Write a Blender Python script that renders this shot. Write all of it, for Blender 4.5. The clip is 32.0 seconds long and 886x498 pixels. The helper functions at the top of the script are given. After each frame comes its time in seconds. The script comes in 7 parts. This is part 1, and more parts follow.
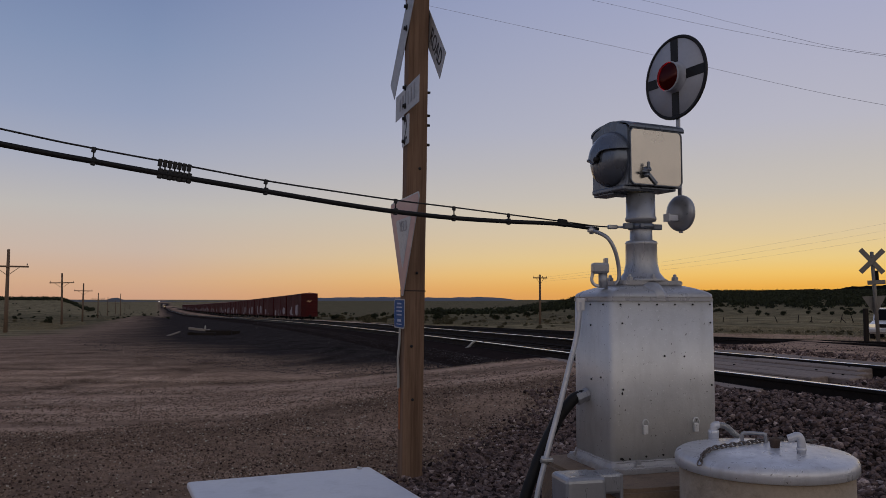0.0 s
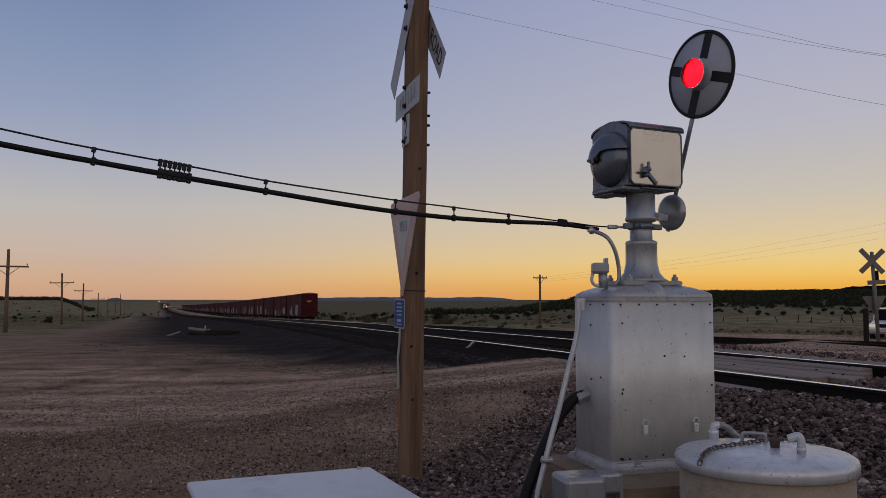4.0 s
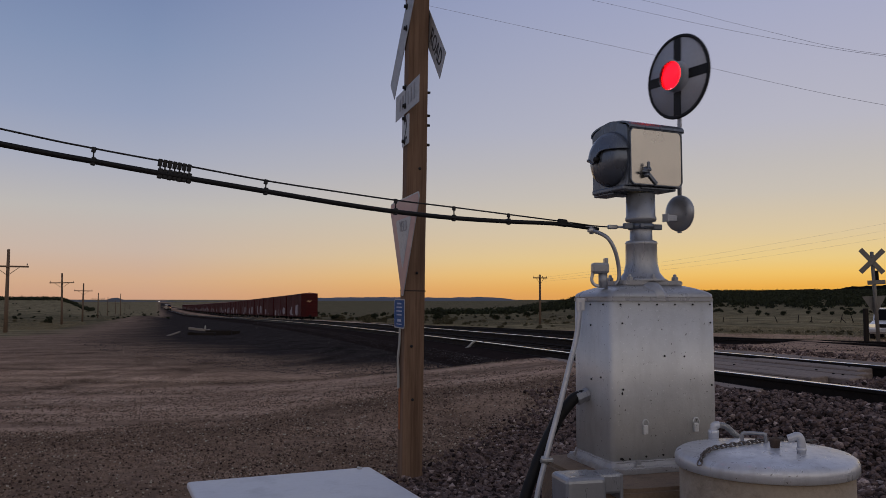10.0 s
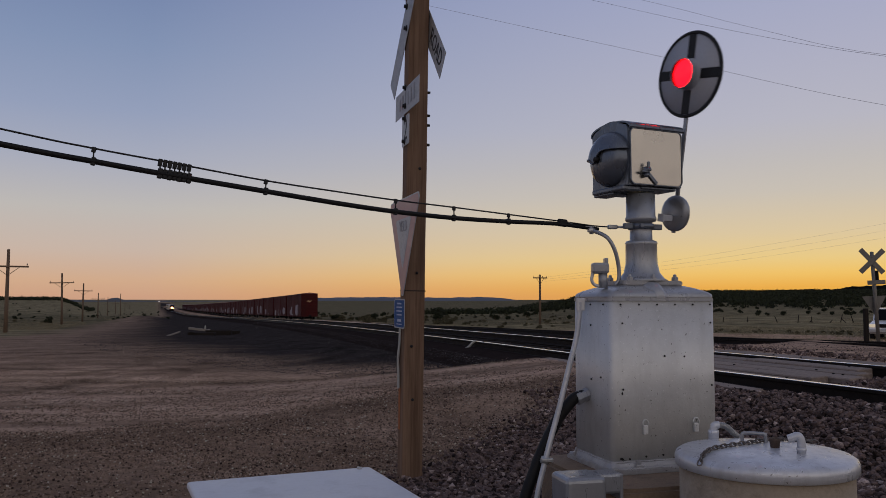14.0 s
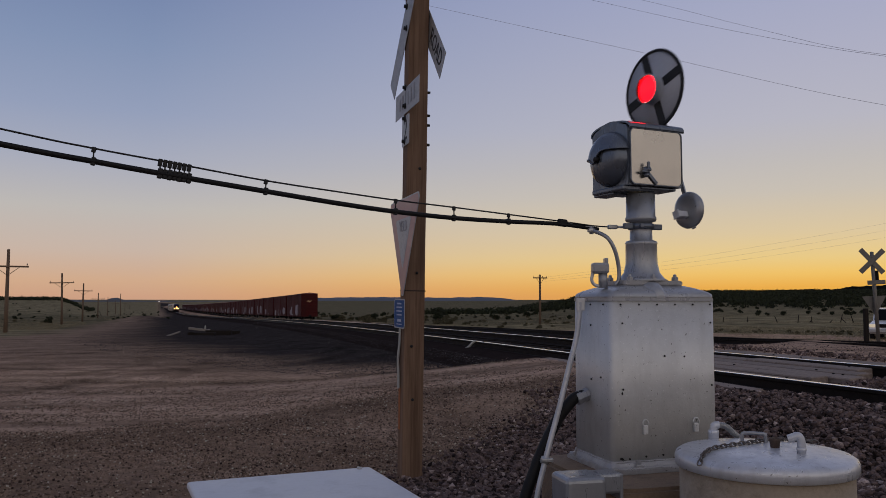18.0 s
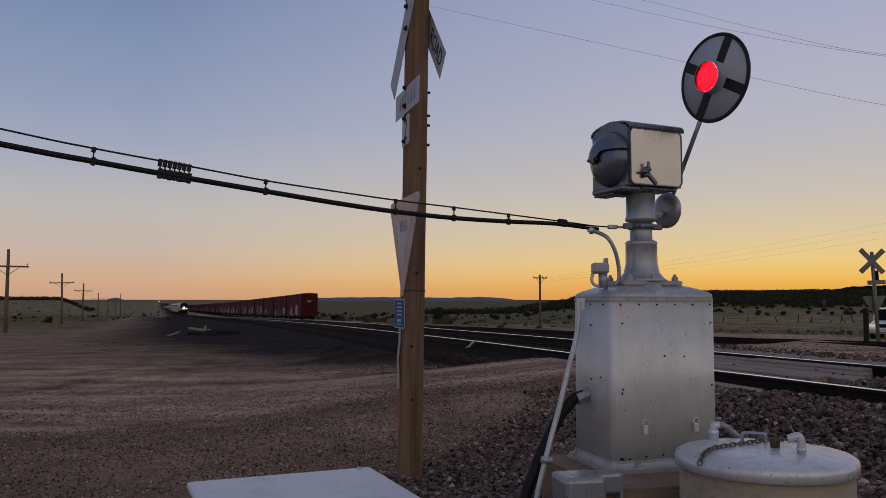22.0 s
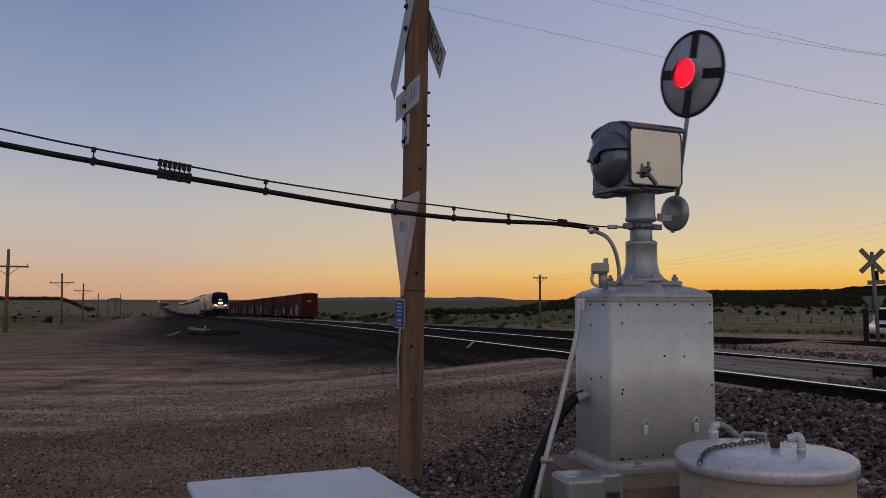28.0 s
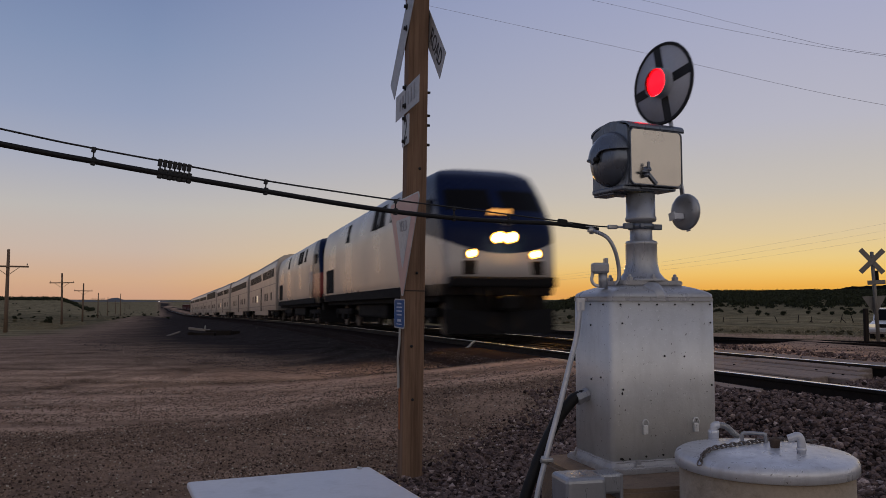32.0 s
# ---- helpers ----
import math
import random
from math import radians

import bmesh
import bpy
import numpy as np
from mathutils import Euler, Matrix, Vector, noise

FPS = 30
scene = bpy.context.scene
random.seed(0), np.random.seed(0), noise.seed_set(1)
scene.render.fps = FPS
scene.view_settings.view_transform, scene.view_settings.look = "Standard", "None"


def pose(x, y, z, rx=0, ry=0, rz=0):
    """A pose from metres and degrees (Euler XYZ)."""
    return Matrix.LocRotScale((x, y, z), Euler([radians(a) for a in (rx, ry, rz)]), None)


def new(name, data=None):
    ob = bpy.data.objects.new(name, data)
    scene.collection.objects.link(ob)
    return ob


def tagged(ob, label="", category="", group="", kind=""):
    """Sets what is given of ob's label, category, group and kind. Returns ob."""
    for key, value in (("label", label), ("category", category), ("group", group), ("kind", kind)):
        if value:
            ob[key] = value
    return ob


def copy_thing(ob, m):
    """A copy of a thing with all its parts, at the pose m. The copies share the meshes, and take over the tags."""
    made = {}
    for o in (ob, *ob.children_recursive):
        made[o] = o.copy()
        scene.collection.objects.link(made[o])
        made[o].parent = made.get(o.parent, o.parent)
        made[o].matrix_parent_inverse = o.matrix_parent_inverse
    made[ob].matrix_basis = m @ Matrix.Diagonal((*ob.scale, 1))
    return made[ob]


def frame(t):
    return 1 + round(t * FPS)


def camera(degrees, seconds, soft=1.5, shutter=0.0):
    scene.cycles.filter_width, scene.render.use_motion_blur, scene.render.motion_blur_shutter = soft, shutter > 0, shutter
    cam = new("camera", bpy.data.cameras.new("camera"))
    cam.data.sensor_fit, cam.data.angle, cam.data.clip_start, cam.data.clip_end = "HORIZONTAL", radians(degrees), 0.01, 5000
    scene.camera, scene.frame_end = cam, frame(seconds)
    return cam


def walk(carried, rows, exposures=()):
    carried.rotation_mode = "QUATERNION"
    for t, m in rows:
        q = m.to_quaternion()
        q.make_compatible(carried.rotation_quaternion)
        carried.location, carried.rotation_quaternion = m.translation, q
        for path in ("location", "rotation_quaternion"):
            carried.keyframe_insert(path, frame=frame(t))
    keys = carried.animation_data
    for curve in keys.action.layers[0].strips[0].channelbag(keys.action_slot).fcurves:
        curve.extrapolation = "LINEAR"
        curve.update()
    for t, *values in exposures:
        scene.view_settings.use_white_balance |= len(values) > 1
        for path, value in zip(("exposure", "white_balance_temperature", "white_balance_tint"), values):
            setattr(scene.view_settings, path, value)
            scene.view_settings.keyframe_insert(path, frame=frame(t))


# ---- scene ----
# The dusk clip: a still camera beside a desert level crossing.
EYE_Z = 1.38
cam = camera(57.56, 32.0, soft=0.65, shutter=0.5)
walk(cam, [(0.0, pose(0, 0, EYE_Z, 93.837, 0, 0)), (32.0, pose(0, 0, EYE_Z, 93.837, 0, 0))])


# ---- sky: clear dusk, sun just set beyond the right of the view ----
def lin(r, g, b):
    return tuple((c / 255 / 12.92 if c < 10 else ((c / 255 + 0.055) / 1.055) ** 2.4) for c in (r, g, b)) + (1.0,)


def build_sky():
    world = bpy.data.worlds.new("dusk_sky")
    scene.world = world
    world.use_nodes = True
    nt = world.node_tree
    nt.nodes.clear()
    N, L = nt.nodes.new, nt.links.new
    out, bg = N("ShaderNodeOutputWorld"), N("ShaderNodeBackground")
    co, sep = N("ShaderNodeTexCoord"), N("ShaderNodeSeparateXYZ")
    L(co.outputs["Generated"], sep.inputs[0])
    flat = N("ShaderNodeVectorMath")
    flat.operation = "MULTIPLY"
    flat.inputs[1].default_value = (1, 1, 0)
    L(co.outputs["Generated"], flat.inputs[0])
    norm = N("ShaderNodeVectorMath")
    norm.operation = "NORMALIZE"
    L(flat.outputs[0], norm.inputs[0])
    dot = N("ShaderNodeVectorMath")
    dot.operation = "DOT_PRODUCT"
    a = radians(SUN_AZ)
    dot.inputs[1].default_value = (math.sin(a), math.cos(a), 0)
    L(norm.outputs[0], dot.inputs[0])

    def ramp(stops):
        r = N("ShaderNodeValToRGB")
        r.color_ramp.interpolation = "LINEAR"
        els = r.color_ramp.elements
        while len(els) > 1:
            els.remove(els[0])
        first = True
        for deg, col in stops:
            pos = max(0.0, (math.sin(radians(deg)) + 0.1) / 1.1)
            if first:
                els[0].position, els[0].color, first = pos, col, False
            else:
                els.new(pos).color = col
        L(up.outputs[0], r.inputs[0])
        return r

    up = N("ShaderNodeMapRange")
    up.inputs[1].default_value, up.inputs[2].default_value = -0.1, 1.0
    L(sep.outputs[2], up.inputs[0])
    glow = ramp(SKY_GLOW)
    side = ramp(SKY_SIDE)
    anti = ramp(SKY_ANTI)
    rear = N("ShaderNodeVectorMath")
    rear.operation = "DOT_PRODUCT"
    c = radians(REAR_AZ)
    rear.inputs[1].default_value = (math.sin(c), math.cos(c), 0)
    L(norm.outputs[0], rear.inputs[0])
    m1, m2 = N("ShaderNodeMapRange"), N("ShaderNodeMapRange")
    for m, source, lo, hi in ((m1, dot, 0.60, 1.0), (m2, rear, 0.95, 0.0)):
        m.interpolation_type = "SMOOTHSTEP"
        m.inputs[1].default_value, m.inputs[2].default_value = lo, hi
        L(source.outputs["Value"], m.inputs[0])
    m1.interpolation_type = "LINEAR"
    x1, x2 = N("ShaderNodeMix"), N("ShaderNodeMix")
    for x in (x1, x2):
        x.data_type = "RGBA"
    L(m1.outputs[0], x1.inputs[0])
    L(side.outputs[0], x1.inputs[6])
    L(glow.outputs[0], x1.inputs[7])
    L(m2.outputs[0], x2.inputs[0])
    L(anti.outputs[0], x2.inputs[6])
    L(x1.outputs[2], x2.inputs[7])
    L(x2.outputs[2], bg.inputs[0])
    bg.inputs[1].default_value = 1.0
    L(bg.outputs[0], out.inputs[0])


SUN_AZ = 33
REAR_AZ = 160
SKY_GLOW = [(-6, lin(215, 140, 66)), (0.3, lin(228, 158, 64)), (1.0, lin(236, 172, 70)), (2.0, lin(241, 195, 103)), (3.0, lin(234, 203, 134)), (4.7, lin(220, 199, 160)), (7.4, lin(201, 192, 180)),
            (9.5, lin(192, 187, 185)), (12, lin(183, 182, 194)), (16, lin(174, 175, 195)), (21, lin(162, 167, 196)), (40, lin(128, 138, 170)), (90, lin(114, 119, 142))]
SKY_SIDE = [(-6, lin(190, 140, 112)), (0.4, lin(204, 159, 131)), (1.5, lin(209, 170, 139)), (3.5, lin(200, 180, 166)), (6.3, lin(189, 184, 180)), (9.5, lin(167, 171, 187)),
            (12.7, lin(148, 159, 186)), (16.9, lin(131, 147, 179)), (21, lin(116, 133, 170)), (40, lin(105, 117, 152)), (90, lin(114, 119, 142))]
SKY_ANTI = [(-6, lin(130, 118, 114)), (1, lin(146, 134, 136)), (6, lin(222, 204, 192)), (14, lin(238, 226, 219)), (28, lin(208, 203, 204)), (50, lin(147, 148, 164)), (90, lin(114, 119, 142))]
build_sky()


# ---- materials ----
def material(name, base, rough=0.7, metal=0.0, vary=0.25, scale=8.0, fine=60.0, bump=0.15, dirt=None, dirt_amount=0.35, coat=0.0, coords="Object", spec=0.5):
    """Principled surface with two scales of colour variation, patchy dirt and fine relief."""
    m = bpy.data.materials.new(name)
    m.use_nodes = True
    nt = m.node_tree
    N, L = nt.nodes.new, nt.links.new
    b = nt.nodes["Principled BSDF"]
    b.inputs["Metallic"].default_value = metal
    b.inputs["Coat Weight"].default_value = coat
    b.inputs["Specular IOR Level"].default_value = spec
    co = N("ShaderNodeTexCoord")
    n1, n2 = N("ShaderNodeTexNoise"), N("ShaderNodeTexNoise")
    n1.inputs["Scale"].default_value, n2.inputs["Scale"].default_value = scale, fine
    n1.inputs["Detail"].default_value, n2.inputs["Detail"].default_value = 5, 3
    info = N("ShaderNodeObjectInfo")
    for n in (n1, n2):
        L(co.outputs[coords], n.inputs["Vector"])
    hsv = N("ShaderNodeHueSaturation")
    hsv.inputs["Color"].default_value = (*base[:3], 1)
    add = N("ShaderNodeMath")
    add.operation = "ADD"
    L(n1.outputs[0], add.inputs[0])
    L(n2.outputs[0], add.inputs[1])
    rnd = N("ShaderNodeMath")
    rnd.operation = "MULTIPLY_ADD"
    rnd.inputs[1].default_value = 0.35
    L(info.outputs["Random"], rnd.inputs[0])
    L(add.outputs[0], rnd.inputs[2])
    val = N("ShaderNodeMapRange")
    val.inputs[1].default_value, val.inputs[2].default_value = 0.6, 1.8
    val.inputs[3].default_value, val.inputs[4].default_value = 1 - vary, 1 + vary
    L(rnd.outputs[0], val.inputs[0])
    L(val.outputs[0], hsv.inputs["Value"])
    colour = hsv.outputs[0]
    if dirt:
        n3 = N("ShaderNodeTexNoise")
        n3.inputs["Scale"].default_value, n3.inputs["Detail"].default_value, n3.inputs["Roughness"].default_value = scale * 1.7, 8, 0.7
        L(co.outputs[coords], n3.inputs["Vector"])
        r = N("ShaderNodeMapRange")
        r.inputs[1].default_value, r.inputs[2].default_value = 0.52, 0.72
        r.inputs[4].default_value = dirt_amount
        L(n3.outputs[0], r.inputs[0])
        x = N("ShaderNodeMix")
        x.data_type = "RGBA"
        x.inputs[7].default_value = (*dirt[:3], 1)
        L(r.outputs[0], x.inputs[0])
        L(colour, x.inputs[6])
        colour = x.outputs[2]
    L(colour, b.inputs["Base Color"])
    rr = N("ShaderNodeMapRange")
    rr.inputs[1].default_value, rr.inputs[2].default_value = 0.3, 0.7
    rr.inputs[3].default_value, rr.inputs[4].default_value = max(0.03, rough - 0.08), min(1, rough + 0.08)
    L(n1.outputs[0], rr.inputs[0])
    L(rr.outputs[0], b.inputs["Roughness"])
    if bump:
        bp = N("ShaderNodeBump")
        bp.inputs["Strength"].default_value, bp.inputs["Distance"].default_value = bump, 0.01
        L(n2.outputs[0], bp.inputs["Height"])
        L(bp.outputs[0], b.inputs["Normal"])
    return m


def glowing(name, colour, strength):
    m = bpy.data.materials.new(name)
    m.use_nodes = True
    b = m.node_tree.nodes["Principled BSDF"]
    b.inputs["Base Color"].default_value = (*colour, 1)
    b.inputs["Emission Color"].default_value = (*colour, 1)
    b.inputs["Emission Strength"].default_value = strength
    return m


def wood_material(name, dark, pale):
    """Upright timber: long grain streaks, checks and stains."""
    m = bpy.data.materials.new(name)
    m.use_nodes = True
    nt = m.node_tree
    N, L = nt.nodes.new, nt.links.new
    b = nt.nodes["Principled BSDF"]
    b.inputs["Roughness"].default_value = 0.88
    b.inputs["Specular IOR Level"].default_value = 0.2
    co = N("ShaderNodeTexCoord")

    def grain(sx, sz, detail):
        mp, n = N("ShaderNodeMapping"), N("ShaderNodeTexNoise")
        mp.inputs["Scale"].default_value = (sx, sx, sz)
        n.inputs["Scale"].default_value, n.inputs["Detail"].default_value, n.inputs["Roughness"].default_value = 1.0, detail, 0.65
        L(co.outputs["Object"], mp.inputs[0])
        L(mp.outputs[0], n.inputs["Vector"])
        return n

    fine, broad = grain(70, 1.6, 6), grain(9, 0.7, 5)
    mix = N("ShaderNodeMath")
    mix.operation = "MULTIPLY_ADD"
    mix.inputs[1].default_value = 0.6
    L(fine.outputs[0], mix.inputs[0])
    L(broad.outputs[0], mix.inputs[2])
    r = N("ShaderNodeValToRGB")
    r.color_ramp.elements[0].position, r.color_ramp.elements[0].color = 0.55, (*dark, 1)
    r.color_ramp.elements[1].position, r.color_ramp.elements[1].color = 1.0, (*pale, 1)
    L(mix.outputs[0], r.inputs[0])
    L(r.outputs[0], b.inputs["Base Color"])
    bp = N("ShaderNodeBump")
    bp.inputs["Strength"].default_value, bp.inputs["Distance"].default_value = 0.6, 0.004
    L(fine.outputs[0], bp.inputs["Height"])
    L(bp.outputs[0], b.inputs["Normal"])
    return m


def silver_paint(name, base, metal=0.30, rough=0.38, chips=0.5, stain=(0.16, 0.14, 0.12), streak=0.22, spec=0.5, relief=1.0):
    """Brushed-on aluminium paint: brush runs, blotches, dark chips, dented sheet."""
    m = bpy.data.materials.new(name)
    m.use_nodes = True
    nt = m.node_tree
    N, L = nt.nodes.new, nt.links.new
    b = nt.nodes["Principled BSDF"]
    b.inputs["Metallic"].default_value = metal
    b.inputs["Specular IOR Level"].default_value = spec
    co = N("ShaderNodeTexCoord")

    def tex(scale, detail, rough_, stretch=(1, 1, 1)):
        mp, n = N("ShaderNodeMapping"), N("ShaderNodeTexNoise")
        mp.inputs["Scale"].default_value = stretch
        n.inputs["Scale"].default_value, n.inputs["Detail"].default_value, n.inputs["Roughness"].default_value = scale, detail, rough_
        L(co.outputs["Object"], mp.inputs[0])
        L(mp.outputs[0], n.inputs["Vector"])
        return n

    def rng(n, lo, hi, a, c):
        r = N("ShaderNodeMapRange")
        r.inputs[1].default_value, r.inputs[2].default_value, r.inputs[3].default_value, r.inputs[4].default_value = lo, hi, a, c
        L(n.outputs[0], r.inputs[0])
        return r

    def mixed(f, a, c):
        x = N("ShaderNodeMix")
        x.data_type = "RGBA"
        L(f, x.inputs[0])
        for sock, v in ((x.inputs[6], a), (x.inputs[7], c)):
            if isinstance(v, tuple):
                sock.default_value = (*v, 1)
            else:
                L(v, sock)
        return x.outputs[2]

    blotch, runs, fine, chip = tex(3.2, 6, 0.65), tex(5, 6, 0.6, (3, 3, 0.6)), tex(90, 3, 0.6), tex(38, 10, 0.76)
    c = mixed(rng(blotch, 0.35, 0.68, 0, 1).outputs[0], tuple(v * 0.90 for v in base), tuple(min(0.9, v * 1.08) for v in base))
    c = mixed(rng(runs, 0.50, 0.78, 0, streak).outputs[0], c, stain)
    mask = rng(chip, 0.626, 0.634, 0, chips)
    c = mixed(mask.outputs[0], c, (0.035, 0.03, 0.028))
    pale = tex(55, 8, 0.75)
    c = mixed(rng(pale, 0.61, 0.63, 0, chips * 0.5).outputs[0], c, tuple(min(0.85, v * 1.5) for v in base))
    L(c, b.inputs["Base Color"])
    L(rng(runs, 0.3, 0.7, rough - 0.10, rough + 0.12).outputs[0], b.inputs["Roughness"])
    b1, b2 = N("ShaderNodeBump"), N("ShaderNodeBump")
    b1.inputs["Strength"].default_value, b1.inputs["Distance"].default_value = 0.22 * relief, 0.02
    L(tex(4.5, 2, 0.5).outputs[0], b1.inputs["Height"])
    b2.inputs["Strength"].default_value, b2.inputs["Distance"].default_value = 0.25 * relief, 0.004
    L(fine.outputs[0], b2.inputs["Height"])
    L(b1.outputs[0], b2.inputs["Normal"])
    L(b2.outputs[0], b.inputs["Normal"])
    return m


def livery_material(name, banded):
    """Silver locomotive body with its painted cab: blue mask, or blue over red band."""
    m = material(name, (0.30, 0.288, 0.285), 0.30, 0.5, 0.02, 0.4, 20, 0.0)
    nt = m.node_tree
    N, L = nt.nodes.new, nt.links.new
    b = nt.nodes["Principled BSDF"]
    silver = b.inputs["Base Color"].links[0].from_socket
    co, sep = N("ShaderNodeTexCoord"), N("ShaderNodeSeparateXYZ")
    L(co.outputs["Object"], sep.inputs[0])

    def calc(op, a, c):
        n = N("ShaderNodeMath")
        n.operation = op
        for i, v in enumerate((a, c)):
            if isinstance(v, (int, float)):
                n.inputs[i].default_value = v
            else:
                L(v, n.inputs[i])
        return n.outputs[0]

    def paint(mask, colour, under):
        x = N("ShaderNodeMix")
        x.data_type = "RGBA"
        L(mask, x.inputs[0])
        L(under, x.inputs[6])
        x.inputs[7].default_value = (*colour, 1)
        return x.outputs[2]

    x, y, z = sep.outputs
    if banded:
        front = calc("LESS_THAN", y, 2.7)
        top = calc("GREATER_THAN", z, 2.55)
        c = paint(calc("MULTIPLY", front, calc("SUBTRACT", 1.0, top)), (0.12, 0.012, 0.012), silver)
        mask = calc("MULTIPLY", front, top)
    else:
        curve = calc("ADD", calc("MULTIPLY", calc("MULTIPLY", x, x), 0.13), calc("ADD", 2.06, calc("MULTIPLY", y, 0.16)))
        back = calc("ADD", calc("MULTIPLY", calc("SUBTRACT", z, 2.6), 0.5), 2.0)
        mask = calc("MULTIPLY", calc("GREATER_THAN", z, curve), calc("LESS_THAN", y, back))
        c = silver
    c = paint(mask, (0.002, 0.007, 0.036), c)
    c = paint(calc("LESS_THAN", z, 1.33), (0.012, 0.012, 0.013), c)
    L(calc("SUBTRACT", 0.5, calc("MULTIPLY", mask, 0.4)), b.inputs["Specular IOR Level"])
    L(c, b.inputs["Base Color"])
    L(calc("MULTIPLY", calc("SUBTRACT", 1.0, mask), 0.5), b.inputs["Metallic"])
    return m


M = {}
M["alu"] = silver_paint("aluminium_paint", (0.565, 0.575, 0.58), 0.20, 0.38, 0.85, streak=0.14, spec=0.3, relief=1.5)
M["alu_cap"] = silver_paint("cap_aluminium_paint", (0.34, 0.355, 0.385), 0.3, 0.32, 0.7, streak=0.08)
M["chipped"] = silver_paint("chipped_conduit_paint", (0.46, 0.475, 0.51), 0.2, 0.36, 0.95, streak=0.30, stain=(0.05, 0.045, 0.045))
M["alu_mid"] = silver_paint("column_aluminium_paint", (0.30, 0.315, 0.345), 0.45, 0.32, 0.6, streak=0.1)
M["alu_foot"] = silver_paint("dirty_foot_aluminium_paint", (0.36, 0.36, 0.375), 0.25, 0.42, 1.0, stain=(0.12, 0.10, 0.085), streak=0.3, relief=1.8)
M["panel"] = material("clean_aluminium_sheet", (0.45, 0.43, 0.39), 0.24, 0.9, 0.08, 5, 40, 0.015, (0.36, 0.345, 0.32), 0.4)
M["alu_dull"] = silver_paint("dull_aluminium_paint", (0.118, 0.138, 0.172), 0.5, 0.28, 0.4, stain=(0.09, 0.09, 0.10))
M["concrete"] = material("tan_concrete", (0.225, 0.165, 0.118), 0.9, 0, 0.25, 4, 70, 0.5, (0.08, 0.06, 0.05), 0.6, spec=0.2)
M["pale_concrete"] = material("pale_stained_concrete", (0.33, 0.275, 0.215), 0.9, 0, 0.2, 3, 70, 0.5, (0.13, 0.095, 0.065), 0.75, spec=0.2)
M["black"] = material("black_rubber", (0.008, 0.008, 0.009), 0.6, 0, 0.3, 10, 90, 0.2, spec=0.25)
M["galv"] = material("galvanised_steel", (0.45, 0.46, 0.47), 0.4, 0.7, 0.2, 12, 80, 0.1, (0.16, 0.12, 0.09), 0.4)
M["black_paint"] = material("black_paint", (0.011, 0.0115, 0.013), 0.55, 0, 0.3, 9, 60, 0.1, spec=0.3)
M["sign_white"] = material("white_sign_sheeting", (0.36, 0.375, 0.40), 0.5, 0, 0.30, 7, 70, 0.12, (0.13, 0.13, 0.14), 0.75)
M["sign_red"] = material("faded_red_sheeting", (0.42, 0.255, 0.23), 0.5, 0, 0.12, 5, 60, 0.05)
M["sign_blue"] = material("blue_sign_sheeting", (0.010, 0.070, 0.235), 0.6, 0, 0.3, 9, 60, 0.05, (0.05, 0.12, 0.25), 0.5, spec=0.15)
M["timber"] = wood_material("weathered_post_timber", (0.082, 0.048, 0.032), (0.235, 0.152, 0.104))
M["rust"] = material("rusted_steel", (0.013, 0.0095, 0.0085), 0.8, 0.1, 0.3, 12, 90, 0.4, spec=0.2)
M["rail_head"] = material("polished_rail_steel", (0.92, 0.92, 0.95), 0.23, 1.0, 0.1, 5, 60, 0.02)
M["sleeper"] = material("creosoted_sleeper", (0.018, 0.014, 0.012), 0.9, 0, 0.35, 5, 60, 0.6, spec=0.2)
M["plank"] = material("crossing_plank", (0.230, 0.180, 0.150), 0.9, 0, 0.55, 3, 40, 0.6, (0.18, 0.14, 0.12), 0.6)
M["ballast"] = material("ballast_bed", (0.026, 0.020, 0.019), 0.95, 0, 0.45, 3, 26, 1.0, spec=0.0)
M["stone"] = material("ballast_stone", (0.125, 0.105, 0.098), 0.9, 0, 0.4, 14, 60, 0.5)
M["loco_silver"] = material("silver_train_paint", (0.25, 0.243, 0.24), 0.30, 0.5, 0.06, 1.2, 20, 0.03, (0.14, 0.12, 0.10), 0.2)
M["loco_blue"] = material("dark_blue_train_paint", (0.004, 0.012, 0.055), 0.35, 0, 0.1, 2, 30, 0.03, spec=0.3)
M["loco_red"] = material("red_train_stripe", (0.40, 0.03, 0.03), 0.3, 0, 0.1, 2, 30, 0.03)
M["loco_dark"] = material("dark_underframe", (0.008, 0.0075, 0.0075), 0.85, 0, 0.3, 4, 40, 0.3, spec=0.15)
M["coach"] = material("stainless_coach", (0.37, 0.345, 0.33), 0.36, 0.65, 0.06, 1.5, 25, 0.05, (0.15, 0.13, 0.11), 0.25)
M["window"] = material("dark_train_glass", (0.004, 0.004, 0.005), 0.5, 0, 0.2, 3, 30, 0.0, spec=0.06)
M["boxcar"] = material("dark_red_boxcar_paint", (0.056, 0.0045, 0.0052), 0.75, 0, 0.35, 0.6, 12, 0.15, (0.015, 0.006, 0.006), 0.6, spec=0.2)
M["graffiti"] = material("pale_spray_paint", (0.26, 0.23, 0.27), 0.6, 0, 0.45, 2.5, 9, 0.05, (0.05, 0.03, 0.06), 0.9)
M["pole"] = material("brown_utility_pole", (0.14, 0.097, 0.068), 0.9, 0, 0.3, 4, 30, 0.4, spec=0.2)


# ---- mesh helpers ----
def part(name, bm, mat, parent=None, label=""):
    me = bpy.data.meshes.new(name)
    bm.to_mesh(me)
    bm.free()
    me.materials.append(mat)
    ob = new(name, me)
    if parent is not None:
        ob.parent = parent
    if label:
        ob["label"] = label
    return ob


